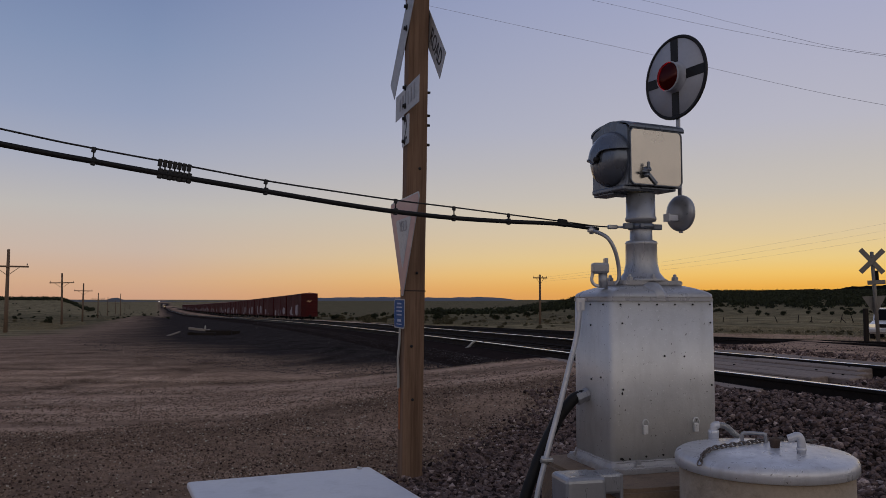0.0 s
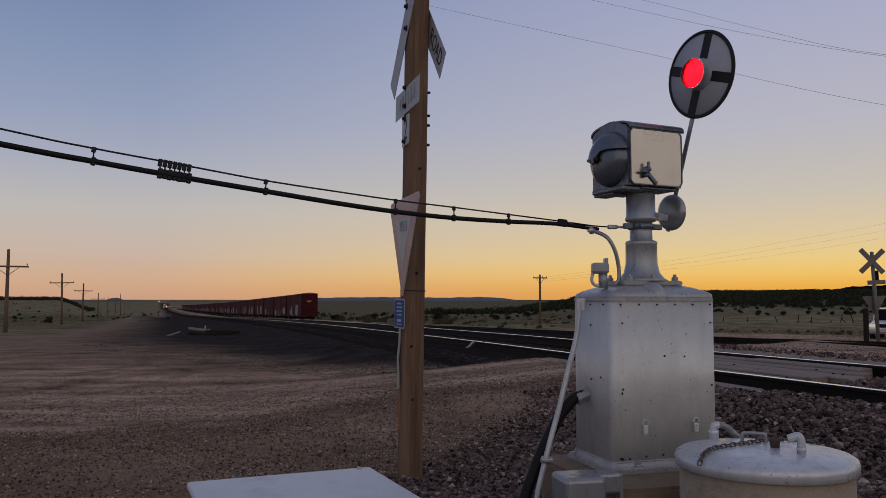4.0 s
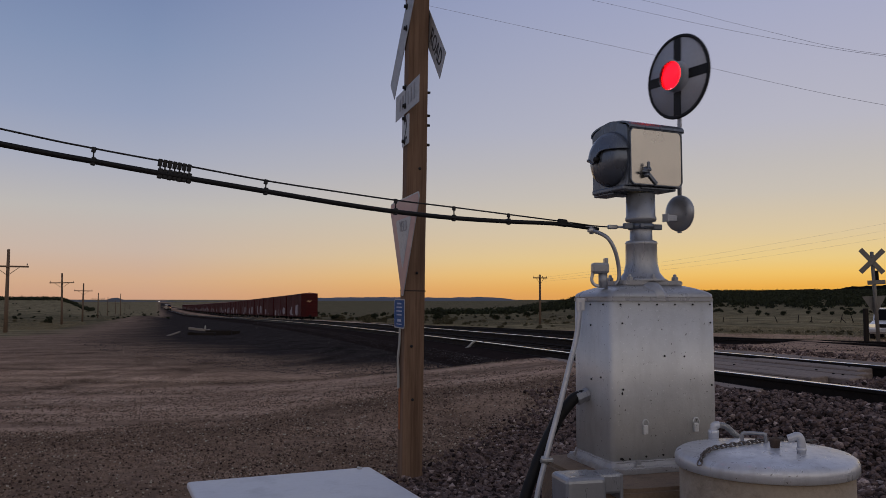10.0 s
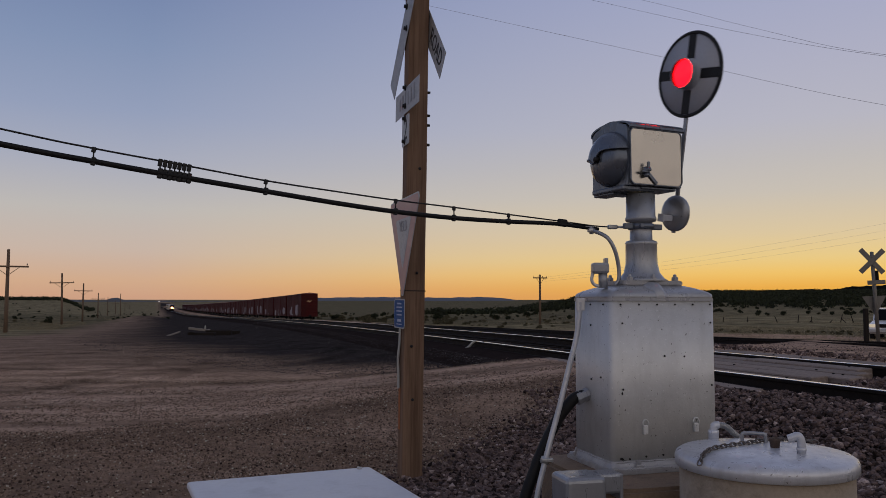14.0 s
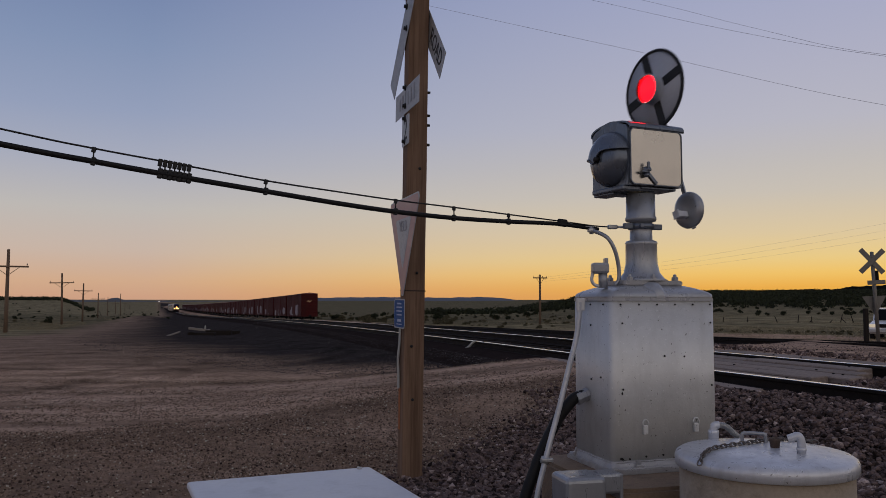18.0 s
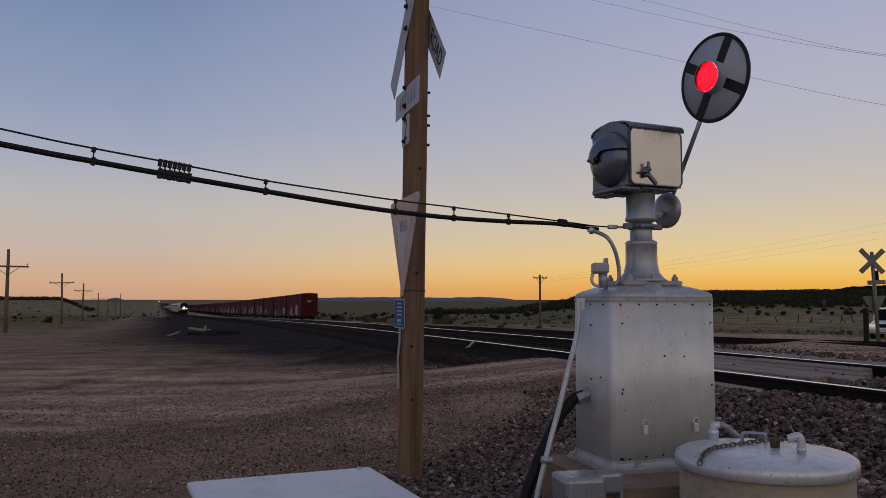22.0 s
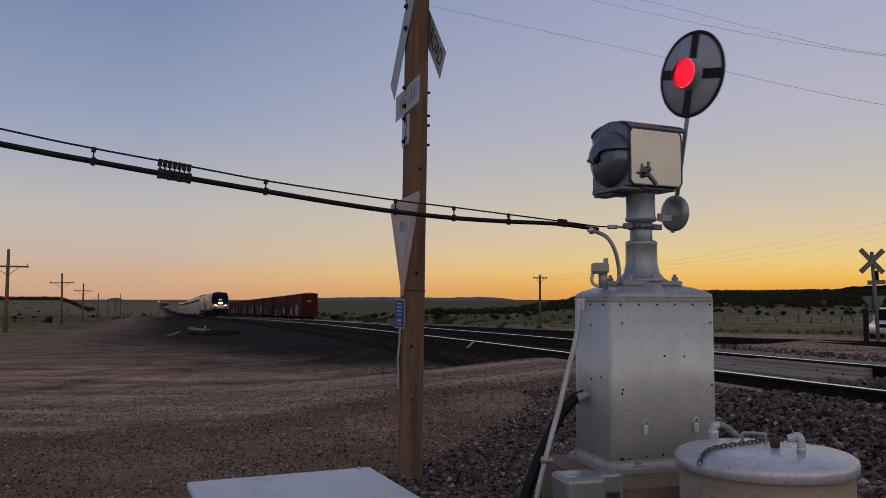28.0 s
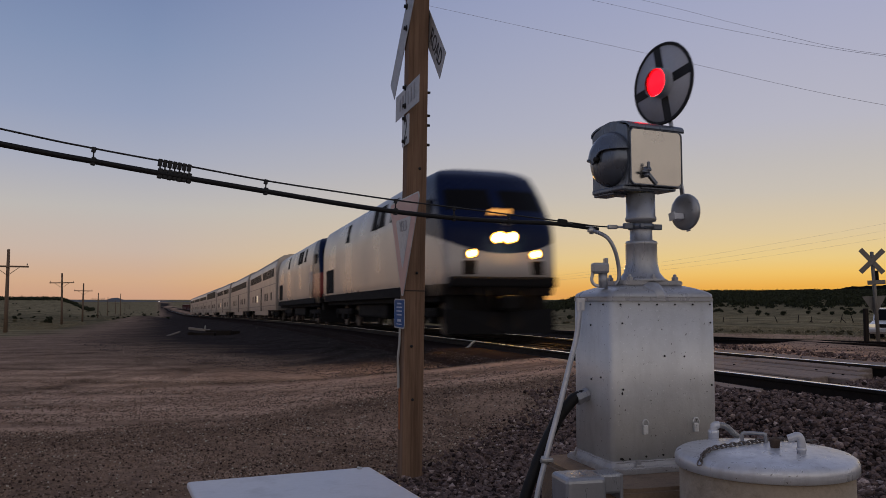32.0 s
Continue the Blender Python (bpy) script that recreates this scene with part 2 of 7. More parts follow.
def empty(name, m, label, category, group="", kind=""):
    e = new(name)
    e.matrix_world = m
    e.empty_display_size = 0.2
    return tagged(e, label, category, group, kind)


def add_box(bm, c, s, bevel=0.0, m=None, segs=2):
    """A box of full sizes s about c, edges rounded by bevel; m poses it."""
    geo = bmesh.ops.create_cube(bm, size=1.0)
    vs = geo["verts"]
    for v in vs:
        v.co = Vector((v.co.x * s[0] + c[0], v.co.y * s[1] + c[1], v.co.z * s[2] + c[2]))
    if bevel:
        es = list({e for v in vs for e in v.link_edges})
        r = bmesh.ops.bevel(bm, geom=es, offset=bevel, segments=segs, affect="EDGES", profile=0.5)
        vs = list({v for f in r["faces"] for v in f.verts} | {v for v in vs if v.is_valid})
    if m is not None:
        bmesh.ops.transform(bm, matrix=m, verts=vs)
    return vs


def add_lathe(bm, profile, seg=32, m=None, smooth=True):
    """Turn (r, z) pairs round the z axis; closed at ends with r 0 or by caps."""
    rings = []
    vs = []
    for r, z in profile:
        if r <= 1e-5:
            v = bm.verts.new((0, 0, z))
            rings.append([v])
            vs.append(v)
        else:
            ring = [bm.verts.new((r * math.cos(2 * math.pi * i / seg), r * math.sin(2 * math.pi * i / seg), z)) for i in range(seg)]
            rings.append(ring)
            vs += ring
    fs = []
    for a, b in zip(rings, rings[1:]):
        for i in range(seg):
            j = (i + 1) % seg
            if len(a) == 1 and len(b) == 1:
                continue
            if len(a) == 1:
                fs.append(bm.faces.new((a[0], b[j], b[i])))
            elif len(b) == 1:
                fs.append(bm.faces.new((a[i], a[j], b[0])))
            else:
                fs.append(bm.faces.new((a[i], a[j], b[j], b[i])))
    if len(rings[0]) > 1:
        fs.append(bm.faces.new(list(reversed(rings[0]))))
    if len(rings[-1]) > 1:
        fs.append(bm.faces.new(rings[-1]))
    for f in fs:
        f.smooth = smooth and len(f.verts) < 5
    bmesh.ops.recalc_face_normals(bm, faces=fs)
    if m is not None:
        bmesh.ops.transform(bm, matrix=m, verts=vs)
    return vs


def along(p, q):
    """Pose whose z axis runs from p to q."""
    d = Vector(q) - Vector(p)
    return Matrix.Translation(p) @ d.to_track_quat("Z", "Y").to_matrix().to_4x4()


def add_rod(bm, p, q, r, r2=None, seg=12):
    h = (Vector(q) - Vector(p)).length
    return add_lathe(bm, [(r, 0), (r if r2 is None else r2, h)], seg, along(p, q))


def add_tube(bm, pts, r, seg=10):
    """A round tube through points, with parallel frames."""
    pts = [Vector(p) for p in pts]
    rings = []
    nrm = None
    for i, p in enumerate(pts):
        d = (pts[min(i + 1, len(pts) - 1)] - pts[max(i - 1, 0)]).normalized()
        if nrm is None:
            nrm = d.orthogonal().normalized()
        nrm = (nrm - d * nrm.dot(d)).normalized()
        b = d.cross(nrm)
        rings.append([bm.verts.new(p + r * (math.cos(2 * math.pi * k / seg) * nrm + math.sin(2 * math.pi * k / seg) * b)) for k in range(seg)])
    for a, c in zip(rings, rings[1:]):
        for k in range(seg):
            f = bm.faces.new((a[k], a[(k + 1) % seg], c[(k + 1) % seg], c[k]))
            f.smooth = True
    bm.faces.new(list(reversed(rings[0])))
    bm.faces.new(rings[-1])


def add_prism(bm, outline, z0, z1, m=None, bevel=0.0):
    """Extrude a flat (x, y) outline from z0 to z1."""
    a = [bm.verts.new((x, y, z0)) for x, y in outline]
    b = [bm.verts.new((x, y, z1)) for x, y in outline]
    n = len(a)
    fs = [bm.faces.new(list(reversed(a))), bm.faces.new(b)]
    for i in range(n):
        fs.append(bm.faces.new((a[i], a[(i + 1) % n], b[(i + 1) % n], b[i])))
    bmesh.ops.recalc_face_normals(bm, faces=fs)
    vs = a + b
    if bevel:
        es = [e for e in fs[0].edges] + [e for e in fs[1].edges]
        r = bmesh.ops.bevel(bm, geom=es, offset=bevel, segments=2, affect="EDGES")
        vs = list({v for f in r["faces"] for v in f.verts} | {v for v in vs if v.is_valid})
    if m is not None:
        bmesh.ops.transform(bm, matrix=m, verts=vs)
    return vs


def arc(cx, cy, r, a0, a1, n):
    return [(cx + r * math.cos(radians(a0 + (a1 - a0) * i / n)), cy + r * math.sin(radians(a0 + (a1 - a0) * i / n))) for i in range(n + 1)]


def smooth_curve(pts, n=8):
    """Catmull-Rom points through pts."""
    pts = [Vector(p) for p in pts]
    out = []
    for i in range(len(pts) - 1):
        p0, p1, p2, p3 = pts[max(i - 1, 0)], pts[i], pts[i + 1], pts[min(i + 2, len(pts) - 1)]
        for k in range(n):
            t = k / n
            out.append(0.5 * ((2 * p1) + (p2 - p0) * t + (2 * p0 - 5 * p1 + 4 * p2 - p3) * t * t + (3 * p1 - p0 - 3 * p2 + p3) * t ** 3))
    return out + [pts[-1]]


# ---- the line of the railway: s metres along it from the crossing side, away from the camera ----
GRID = np.arange(-80, 1800, 1.0)
PHI = radians(16.41) + 0.0005274 * np.clip(GRID, -80, 103.7)
LX = np.concatenate([[0], np.cumsum(-(np.sin(PHI[1:]) + np.sin(PHI[:-1])) / 2)])
LY = np.concatenate([[0], np.cumsum((np.cos(PHI[1:]) + np.cos(PHI[:-1])) / 2)])
LX += 1.514 - LX[80]
LY += 19.572 - LY[80]
RAIL_S = [-80, -25, -10, 0, 20, 40, 80, 140, 280, 600, 1500]
RAIL_Z = [0.95, 0.736, 0.579, 0.523, 0.351, 0.111, -0.416, -1.192, -2.747, -4.396, -5.304]


def rail_z(s):
    return np.interp(s, RAIL_S, RAIL_Z)


def line(s, lat=0.0, h=0.0):
    """World point at s along the line, lat to its right, h above the rail tops."""
    ph = np.interp(s, GRID, PHI)
    return Vector((float(np.interp(s, GRID, LX) + lat * math.cos(ph)), float(np.interp(s, GRID, LY) + lat * math.sin(ph)), float(rail_z(s) + h)))


def line_pose(s, lat=0.0, h=0.0, reach=8.0):
    """Pose with y along the line (away), x to its right, pitched with the grade."""
    a, b = line(s - reach / 2, lat, h), line(s + reach / 2, lat, h)
    d = (b - a).normalized()
    r = d.cross(Vector((0, 0, 1))).normalized()
    u = r.cross(d)
    m = Matrix((r, d, u)).transposed().to_4x4()
    m.translation = line(s, lat, h)
    return m


def siding_lat(s):
    return 10.0 + 4.5 * np.clip((s + 5) / 120, 0, 1)


def siding_drop(s):
    return np.interp(s, [-80, -12, 0, 4, 14, 20, 60, 120, 300], [-0.1, -0.1, -0.2, -0.29, -0.37, -0.43, -0.6, -0.75, -0.3])


def to_line(x, y):
    """s and lateral offset of ground points (arrays)."""
    s = np.asarray(y, float) - 19.6
    for _ in range(6):
        sc = np.clip(s, -80, 1790)
        ph = np.interp(sc, GRID, PHI)
        dx, dy = x - np.interp(sc, GRID, LX), y - np.interp(sc, GRID, LY)
        s = s + (-dx * np.sin(ph) + dy * np.cos(ph)) * 0.9
    sc = np.clip(s, -80, 1790)
    ph = np.interp(sc, GRID, PHI)
    dx, dy = x - np.interp(sc, GRID, LX), y - np.interp(sc, GRID, LY)
    return s, dx * np.cos(ph) + dy * np.sin(ph)


# ---- terrain ----
BASE_Y = [-200, 0, 16, 30, 50, 66, 115, 150, 280, 600, 1500, 2600, 4200]
BASE_Z = [0.0, 0.0, 0.02, -0.18, -0.62, -0.98, -1.5, -1.9, -3.1, -4.7, -5.0, 4.0, 18.0]
ROAD_X = [-60, -20, -5, 0, 3.8, 8, 13, 19, 28, 60]
ROAD_Y = [9.0, 9.6, 10.4, 10.9, 11.9, 16, 23, 31.5, 43, 80]


def step(lo, hi, v):
    t = np.clip((v - lo) / (hi - lo), 0, 1)
    return t * t * (3 - 2 * t)


def ground_z(x, y):
    """Height of the bare ground (arrays)."""
    x, y = np.asarray(x, float), np.asarray(y, float)
    dist = np.hypot(x, y)
    z = np.interp(np.where(y > 0, dist, 0), BASE_Y, BASE_Z)
    az = np.degrees(np.arctan2(x, np.maximum(y, 0.01)))
    # land to the right falls away less and climbs to a low wooded rise
    right = step(2, 14, az) * (y > 0)
    z = z * (1 - right) + right * np.interp(dist, [0, 16, 40, 80, 200, 330, 520, 900, 2000, 4200], [0, 0.0, -0.55, -0.9, -1.4, -0.9, 5.2, 13.0, 18, 18])
    # a low wooded hill on the left
    left = step(-23.4, -25.6, az) * (y > 0)
    z = z + left * np.interp(dist, [0, 280, 450, 650, 760, 1500, 2400], [0, 0, 2.3, 8.1, 9.4, 9.0, 0])
    # heaps of dark fill beside the line
    for hx, hy, h, r in ((-44.5, 120, 0.7, 3.4), (-40.0, 112, 0.5, 2.2), (-52.5, 141, 0.9, 4.5)):
        z = z + h * np.exp(-((x - hx) ** 2 + (y - hy) ** 2) / r ** 2)
    s, lat = to_line(x, y)
    on = (s > -78) & (s < 1700)
    formation = rail_z(s) - 0.40
    near = 1 - step(2.6, 5.2, np.abs(lat))
    z = np.where(on, z * (1 - near) + formation * near, z)
    near2 = 1 - step(2.6, 5.0, np.abs(lat - siding_lat(s)))
    z = np.where(on, z * (1 - near2) + (rail_z(s) + siding_drop(s) - 0.40) * near2, z)
    # road ramps over the rails
    road = 1 - step(2.6, 4.2, road_gap(x, y))
    ramp = np.interp(lat, [-9, -6.5, -2.6, -1.3, -1.15, 1.12, 1.3, 2.6, 7.5, 9.2, 10.8, 14], [0.0, 0.05, 0.40, 0.51, 0.36, 0.40, 0.66, 0.60, 0.42, 0.39, 0.36, 0.12])
    w = road * (1 - step(9, 16, np.abs(lat - 3))) * np.where(lat < -0.85, step(-9.6, -8.7, s), np.where(lat < 2.4, step(-10.9, -10.5, s), 1.0))
    z = z * (1 - w) + (ramp - 0.07) * w
    return z


def surface_z(x, y):
    """The ground with its small bumps (arrays)."""
    s, lat = to_line(x, y)
    d = np.hypot(x, y)
    rough = np.array([noise.noise((a * 1.1, b * 1.1, 0)) * 0.014 + noise.noise((a * 4, b * 4, 3)) * 0.010 + noise.noise((a * 0.05, b * 0.05, 9)) * 0.3 * min(1, r / 120) for a, b, r in zip(x, y, d)])
    z = ground_z(x, y) + rough * np.clip(np.abs(lat) / 4 - 0.4, 0.2, 1) * (d < 2500)
    bed = np.interp(np.abs(lat), [0, 1.5, 2.1, 2.9], [-0.20, -0.20, -0.30, -0.75]) + rail_z(s)
    return np.where((np.abs(lat) < 2.9) & (s > -30) & ~((s > -9.4) & (s < -4.9)), np.maximum(z, bed), z)


def road_gap(x, y):
    """Distance of points from the dirt road's centre line."""
    slope = np.interp(x, [-60, 0, 3.8, 8, 60], [0.05, 0.15, 0.7, 1.3, 1.4])
    return np.abs(y - np.interp(x, ROAD_X, ROAD_Y)) / np.sqrt(1 + slope ** 2)


def gravel_edge(x):
    """How far out from the camera the loose gravel reaches before the smooth road."""
    return np.interp(x, [-8, -6, -4, -2, -0.66, 0.5, 2.2, 4], [8.0, 8.3, 9.0, 10.2, 11.2, 11.5, 11.4, 11.2])


def gz(x, y):
    return float(ground_z(np.array([x]), np.array([y]))[0])


WHEEL_MARKS = [(-9.2, 14.6, 2.9, 0.26, -0.42), (-9.4, 14.7, 4.5, 0.24, -0.38), (-7.0, 21.4, 4.6, 0.34, -0.42), (-7.2, 21.6, 6.1, 0.34, -0.38), (-14.5, 17.5, 7.6, 0.3, -0.42), (-14.5, 17.6, 9.1, 0.28, -0.38), (-10.5, 24.5, 7.6, 0.4, -0.38),
               (-12, 60, 49.9, 0.35, 0.35), (-12, 60, 48.3, 0.35, 0.3), (-12, 60, 49.1, 0.22, -0.42), (-12, 60, 51.0, 0.3, -0.5), (-3, 34, 21.5, 0.3, -0.42), (-3, 34, 20.0, 0.3, -0.42), (-12, 60, 46.9, 0.3, -0.5)]


def ground_material():
    m = bpy.data.materials.new("desert_ground")
    m.use_nodes = True
    nt = m.node_tree
    N, L = nt.nodes.new, nt.links.new
    b = nt.nodes["Principled BSDF"]
    b.inputs["Roughness"].default_value = 0.95
    b.inputs["Specular IOR Level"].default_value = 0.0
    zone = N("ShaderNodeAttribute")
    zone.attribute_name = "zone"
    sep = N("ShaderNodeSeparateColor")
    L(zone.outputs["Color"], sep.inputs[0])
    co = N("ShaderNodeTexCoord")

    def noise(scale, detail=6, rough=0.6, stretch=None):
        n = N("ShaderNodeTexNoise")
        n.inputs["Scale"].default_value, n.inputs["Detail"].default_value, n.inputs["Roughness"].default_value = scale, detail, rough
        if stretch:
            mp = N("ShaderNodeMapping")
            mp.inputs["Scale"].default_value = stretch
            L(co.outputs["Object"], mp.inputs[0])
            L(mp.outputs[0], n.inputs["Vector"])
        else:
            L(co.outputs["Object"], n.inputs["Vector"])
        return n

    def two(n, lo, hi, a, c):
        r = N("ShaderNodeMapRange")
        r.inputs[1].default_value, r.inputs[2].default_value = lo, hi
        L(n.outputs[0], r.inputs[0])
        x = N("ShaderNodeMix")
        x.data_type = "RGBA"
        L(r.outputs[0], x.inputs[0])
        x.inputs[6].default_value, x.inputs[7].default_value = (*a, 1), (*c, 1)
        return x

    def over(f, a, c):
        x = N("ShaderNodeMix")
        x.data_type = "RGBA"
        L(f, x.inputs[0])
        L(a, x.inputs[6])
        L(c, x.inputs[7])
        return x

    dirt = two(noise(0.7, 10, 0.72, (0.7, 1.1, 1)), 0.36, 0.66, (0.275, 0.185, 0.129), (0.580, 0.410, 0.298))
    speck = noise(9, 10, 0.85)
    dirt2 = two(speck, 0.38, 0.64, (0.60, 0.60, 0.61), (1.42, 1.41, 1.39))
    mul = N("ShaderNodeMix")
    mul.data_type, mul.blend_type = "RGBA", "MULTIPLY"
    mul.inputs[0].default_value = 1.0
    L(dirt.outputs[2], mul.inputs[6])
    L(dirt2.outputs[2], mul.inputs[7])
    cinder = two(noise(1.2, 9, 0.75), 0.3, 0.7, (0.021, 0.0182, 0.0178), (0.062, 0.0535, 0.0515))
    grass = two(noise(0.22, 10, 0.75), 0.34, 0.62, (0.048, 0.044, 0.029), (0.320, 0.268, 0.162))
    rut = two(noise(1.3, 10, 0.72, (0.6, 1.15, 1)), 0.36, 0.64, (0.325, 0.226, 0.167), (0.500, 0.362, 0.274))
    mul2 = N("ShaderNodeMix")
    mul2.data_type, mul2.blend_type = "RGBA", "MULTIPLY"
    mul2.inputs[0].default_value = 1.0
    L(rut.outputs[2], mul2.inputs[6])
    L(dirt2.outputs[2], mul2.inputs[7])
    x0 = over(sep.outputs[0], mul.outputs[2], mul2.outputs[2])
    x1 = over(sep.outputs[1], x0.outputs[2], cinder.outputs[2])
    belt = two(noise(0.35, 10, 0.8), 0.34, 0.66, (0.034, 0.034, 0.024), (0.150, 0.132, 0.084))
    meadow = over(zone.outputs["Alpha"], grass.outputs[2], belt.outputs[2])
    x2 = over(sep.outputs[2], x1.outputs[2], meadow.outputs[2])
    # wheel marks: arcs where vehicles turn off the road, long tracks along it
    wobble = noise(0.5, 4, 0.6)
    total = None
    flat = N("ShaderNodeVectorMath")
    flat.operation = "MULTIPLY"
    flat.inputs[1].default_value = (1, 1, 0)
    L(co.outputs["Object"], flat.inputs[0])
    for cx, cy, r, w, amount in WHEEL_MARKS:
        dist = N("ShaderNodeVectorMath")
        dist.operation = "DISTANCE"
        dist.inputs[1].default_value = (cx, cy, 0)
        L(flat.outputs[0], dist.inputs[0])
        off = N("ShaderNodeMath")
        off.operation = "MULTIPLY_ADD"
        off.inputs[1].default_value = 1.1
        L(wobble.outputs[0], off.inputs[0])
        L(dist.outputs["Value"], off.inputs[2])
        gap = N("ShaderNodeMath")
        gap.operation = "SUBTRACT"
        gap.inputs[1].default_value = r + 0.55
        L(off.outputs[0], gap.inputs[0])
        size = N("ShaderNodeMath")
        size.operation = "ABSOLUTE"
        L(gap.outputs[0], size.inputs[0])
        mr = N("ShaderNodeMapRange")
        mr.inputs[1].default_value, mr.inputs[2].default_value, mr.inputs[3].default_value, mr.inputs[4].default_value = w * 0.4, w, amount, 0.0
        L(size.outputs[0], mr.inputs[0])
        if total is None:
            total = mr.outputs[0]
        else:
            s = N("ShaderNodeMath")
            L(total, s.inputs[0])
            L(mr.outputs[0], s.inputs[1])
            total = s.outputs[0]
    tone = N("ShaderNodeMath")
    tone.operation = "MULTIPLY_ADD"
    patch = noise(0.9, 5, 0.7)
    L(total, tone.inputs[0])
    L(patch.outputs[0], tone.inputs[1])
    tone.inputs[2].default_value = 1.0
    h = N("ShaderNodeHueSaturation")
    L(tone.outputs[0], h.inputs["Value"])
    L(x2.outputs[2], h.inputs["Color"])
    L(h.outputs[0], b.inputs["Base Color"])
    bp = N("ShaderNodeBump")
    bp.inputs["Strength"].default_value, bp.inputs["Distance"].default_value = 0.8, 0.03
    L(noise(26, 10, 0.75).outputs[0], bp.inputs["Height"])
    L(bp.outputs[0], b.inputs["Normal"])
    return m


def build_ground():
    """One sheet about the camera, fine near it, out to the horizon."""
    az = np.radians(np.concatenate([np.arange(-180, -40, 5.0), np.arange(-40, 40, 0.4), np.arange(40, 180, 5.0)]))
    rad = np.concatenate([[0.05, 0.4], 1.2 * np.exp(np.linspace(0, math.log(4300 / 1.2), 340))])
    A, R = np.meshgrid(az, rad)
    X, Y = (R * np.sin(A)), (R * np.cos(A))
    d = np.hypot(X, Y)
    s, lat = to_line(X.ravel(), Y.ravel())
    s, lat = s.reshape(X.shape), lat.reshape(X.shape)
    rough = np.array([noise.noise((x * 1.1, y * 1.1, 0)) * 0.014 + noise.noise((x * 4, y * 4, 3)) * 0.010 + noise.noise((x * 0.05, y * 0.05, 9)) * 0.3 * min(1, r / 120)
                      for x, y, r in zip(X.ravel(), Y.ravel(), d.ravel())]).reshape(X.shape)
    Z = ground_z(X.ravel(), Y.ravel()).reshape(X.shape) + rough * np.clip(np.abs(lat) / 4 - 0.4, 0.2, 1) * (d < 2500)
    n, k = X.shape
    verts = np.stack([X, Y, Z], 2).reshape(-1, 3)
    faces = []
    for i in range(n - 1):
        for j in range(k):
            a, c = i * k + j, i * k + (j + 1) % k
            faces.append((a, a + k, c + k, c))
    faces.append(tuple(reversed(range(k))))
    me = bpy.data.meshes.new("ground")
    me.from_pydata(verts.tolist(), [], faces)
    jit = np.array([noise.noise((x * 0.35, y * 0.35, 5)) + 0.5 * noise.noise((x * 1.3, y * 1.3, 7)) for x, y in zip(X.ravel(), Y.ravel())]).reshape(X.shape)
    # cinders along the railway, widening into a dark apron on the camera's side
    apron = np.interp(s, [-80, -14, -3, 2, 8, 25, 60, 120, 300, 1700], [3.4, 3.6, 4.0, 7.0, 9.6, 14, 17, 17, 9, 5])
    cinder = 1 - step(0.50, 1.30, (np.abs(lat) + jit * 1.4) / np.where(lat < 0, apron, 4.0))
    cinder = np.maximum(cinder, 1 - step(3.0, 4.2, np.abs(lat - siding_lat(s)) + jit))
    wash = 1 - step(0.8, 2.1, (np.abs(lat) + jit * 2.5) / np.where(lat < 0, apron, 4.0))
    cinder = np.maximum(cinder, 0.52 * wash)
    leftgrass = step(0, 7, d + jit * 3 - np.interp(np.degrees(np.arctan2(X, Y)), [-40, -28, -22, -18, -13, -5], [52, 52, 66, 90, 190, 400])) * (lat < 0)
    rightgrass = step(18, 22, lat + jit * 1.5)
    grass = np.where(lat < 0, leftgrass * step(0.9, 1.25, (-lat + jit * 2) / np.maximum(apron, 9)), rightgrass)
    road = (1 - step(2.3, 3.6, road_gap(X, Y) + jit * 0.5)) * np.where(Y < 16, step(-0.6, 0.3, Y - gravel_edge(X) + jit * 0.5), 1.0)
    # ground darkened under the ballast round the signal: shade between the stones, painted in
    near = step(-0.4, 0.2, X + jit * 0.5 - np.interp(Y, [4, 5, 6.8, 9, 11.3], [-1.0, -0.7, 0.0, 1.05, 2.1])) * (1 - step(-1.2, 0.4, Y - gravel_edge(X) + jit)) * (Y > 1)
    cinder = np.maximum(cinder, near * (0.30 + 0.25 * (1 - step(7.4, 9.0, Y - 0.3 * X))))
    # darker fines in the windrow along the road's edge
    drift = step(-2.8, -1.2, Y - gravel_edge(X) + jit) * (1 - step(-0.3, 0.3, Y - gravel_edge(X) + jit * 0.5)) * (Y > 1)
    cinder = np.maximum(cinder, np.maximum(0.48 * drift * (1 - step(-1.0, 0.6, X)), 0.36 * (1 - step(-1.0, 0.6, X)) * step(-0.3, 0.3, gravel_edge(X) - Y + jit * 0.5) * (Y > 0.5)))
    road = road * np.where(np.abs(lat) < 2.4, step(-11.0, -10.5, s), 1.0)
    cinder = cinder * (1 - 0.9 * road)
    grass = grass * (1 - road) * (Y > -30)
    # greener sage belts across the straw
    bend = d * (1 + 0.10 * jit)
    azd = np.degrees(np.arctan2(X, np.maximum(Y, 0.01)))
    sage = np.where(azd < -12, step(70, 110, bend) * (1 - step(260, 380, bend)), np.where(azd < 13, step(92, 108, bend) * (1 - 0.3 * step(200, 320, bend)), np.maximum(step(58, 63, bend) * (1 - step(72, 80, bend)), 0.4 * step(165, 215, bend))))
    sage = np.clip(sage * (0.75 + 0.5 * jit), 0, 1)
    dusty = np.where((azd > 12) & (lat > 0), 1 - step(56, 61, bend), 0.0)
    grass = grass * (1 - dusty)
    col = np.stack([road, cinder, grass, sage], 2).reshape(-1, 4).astype(np.float32)
    at = me.color_attributes.new("zone", "FLOAT_COLOR", "POINT")
    at.data.foreach_set("color", col.ravel())
    for p in me.polygons:
        p.use_smooth = True
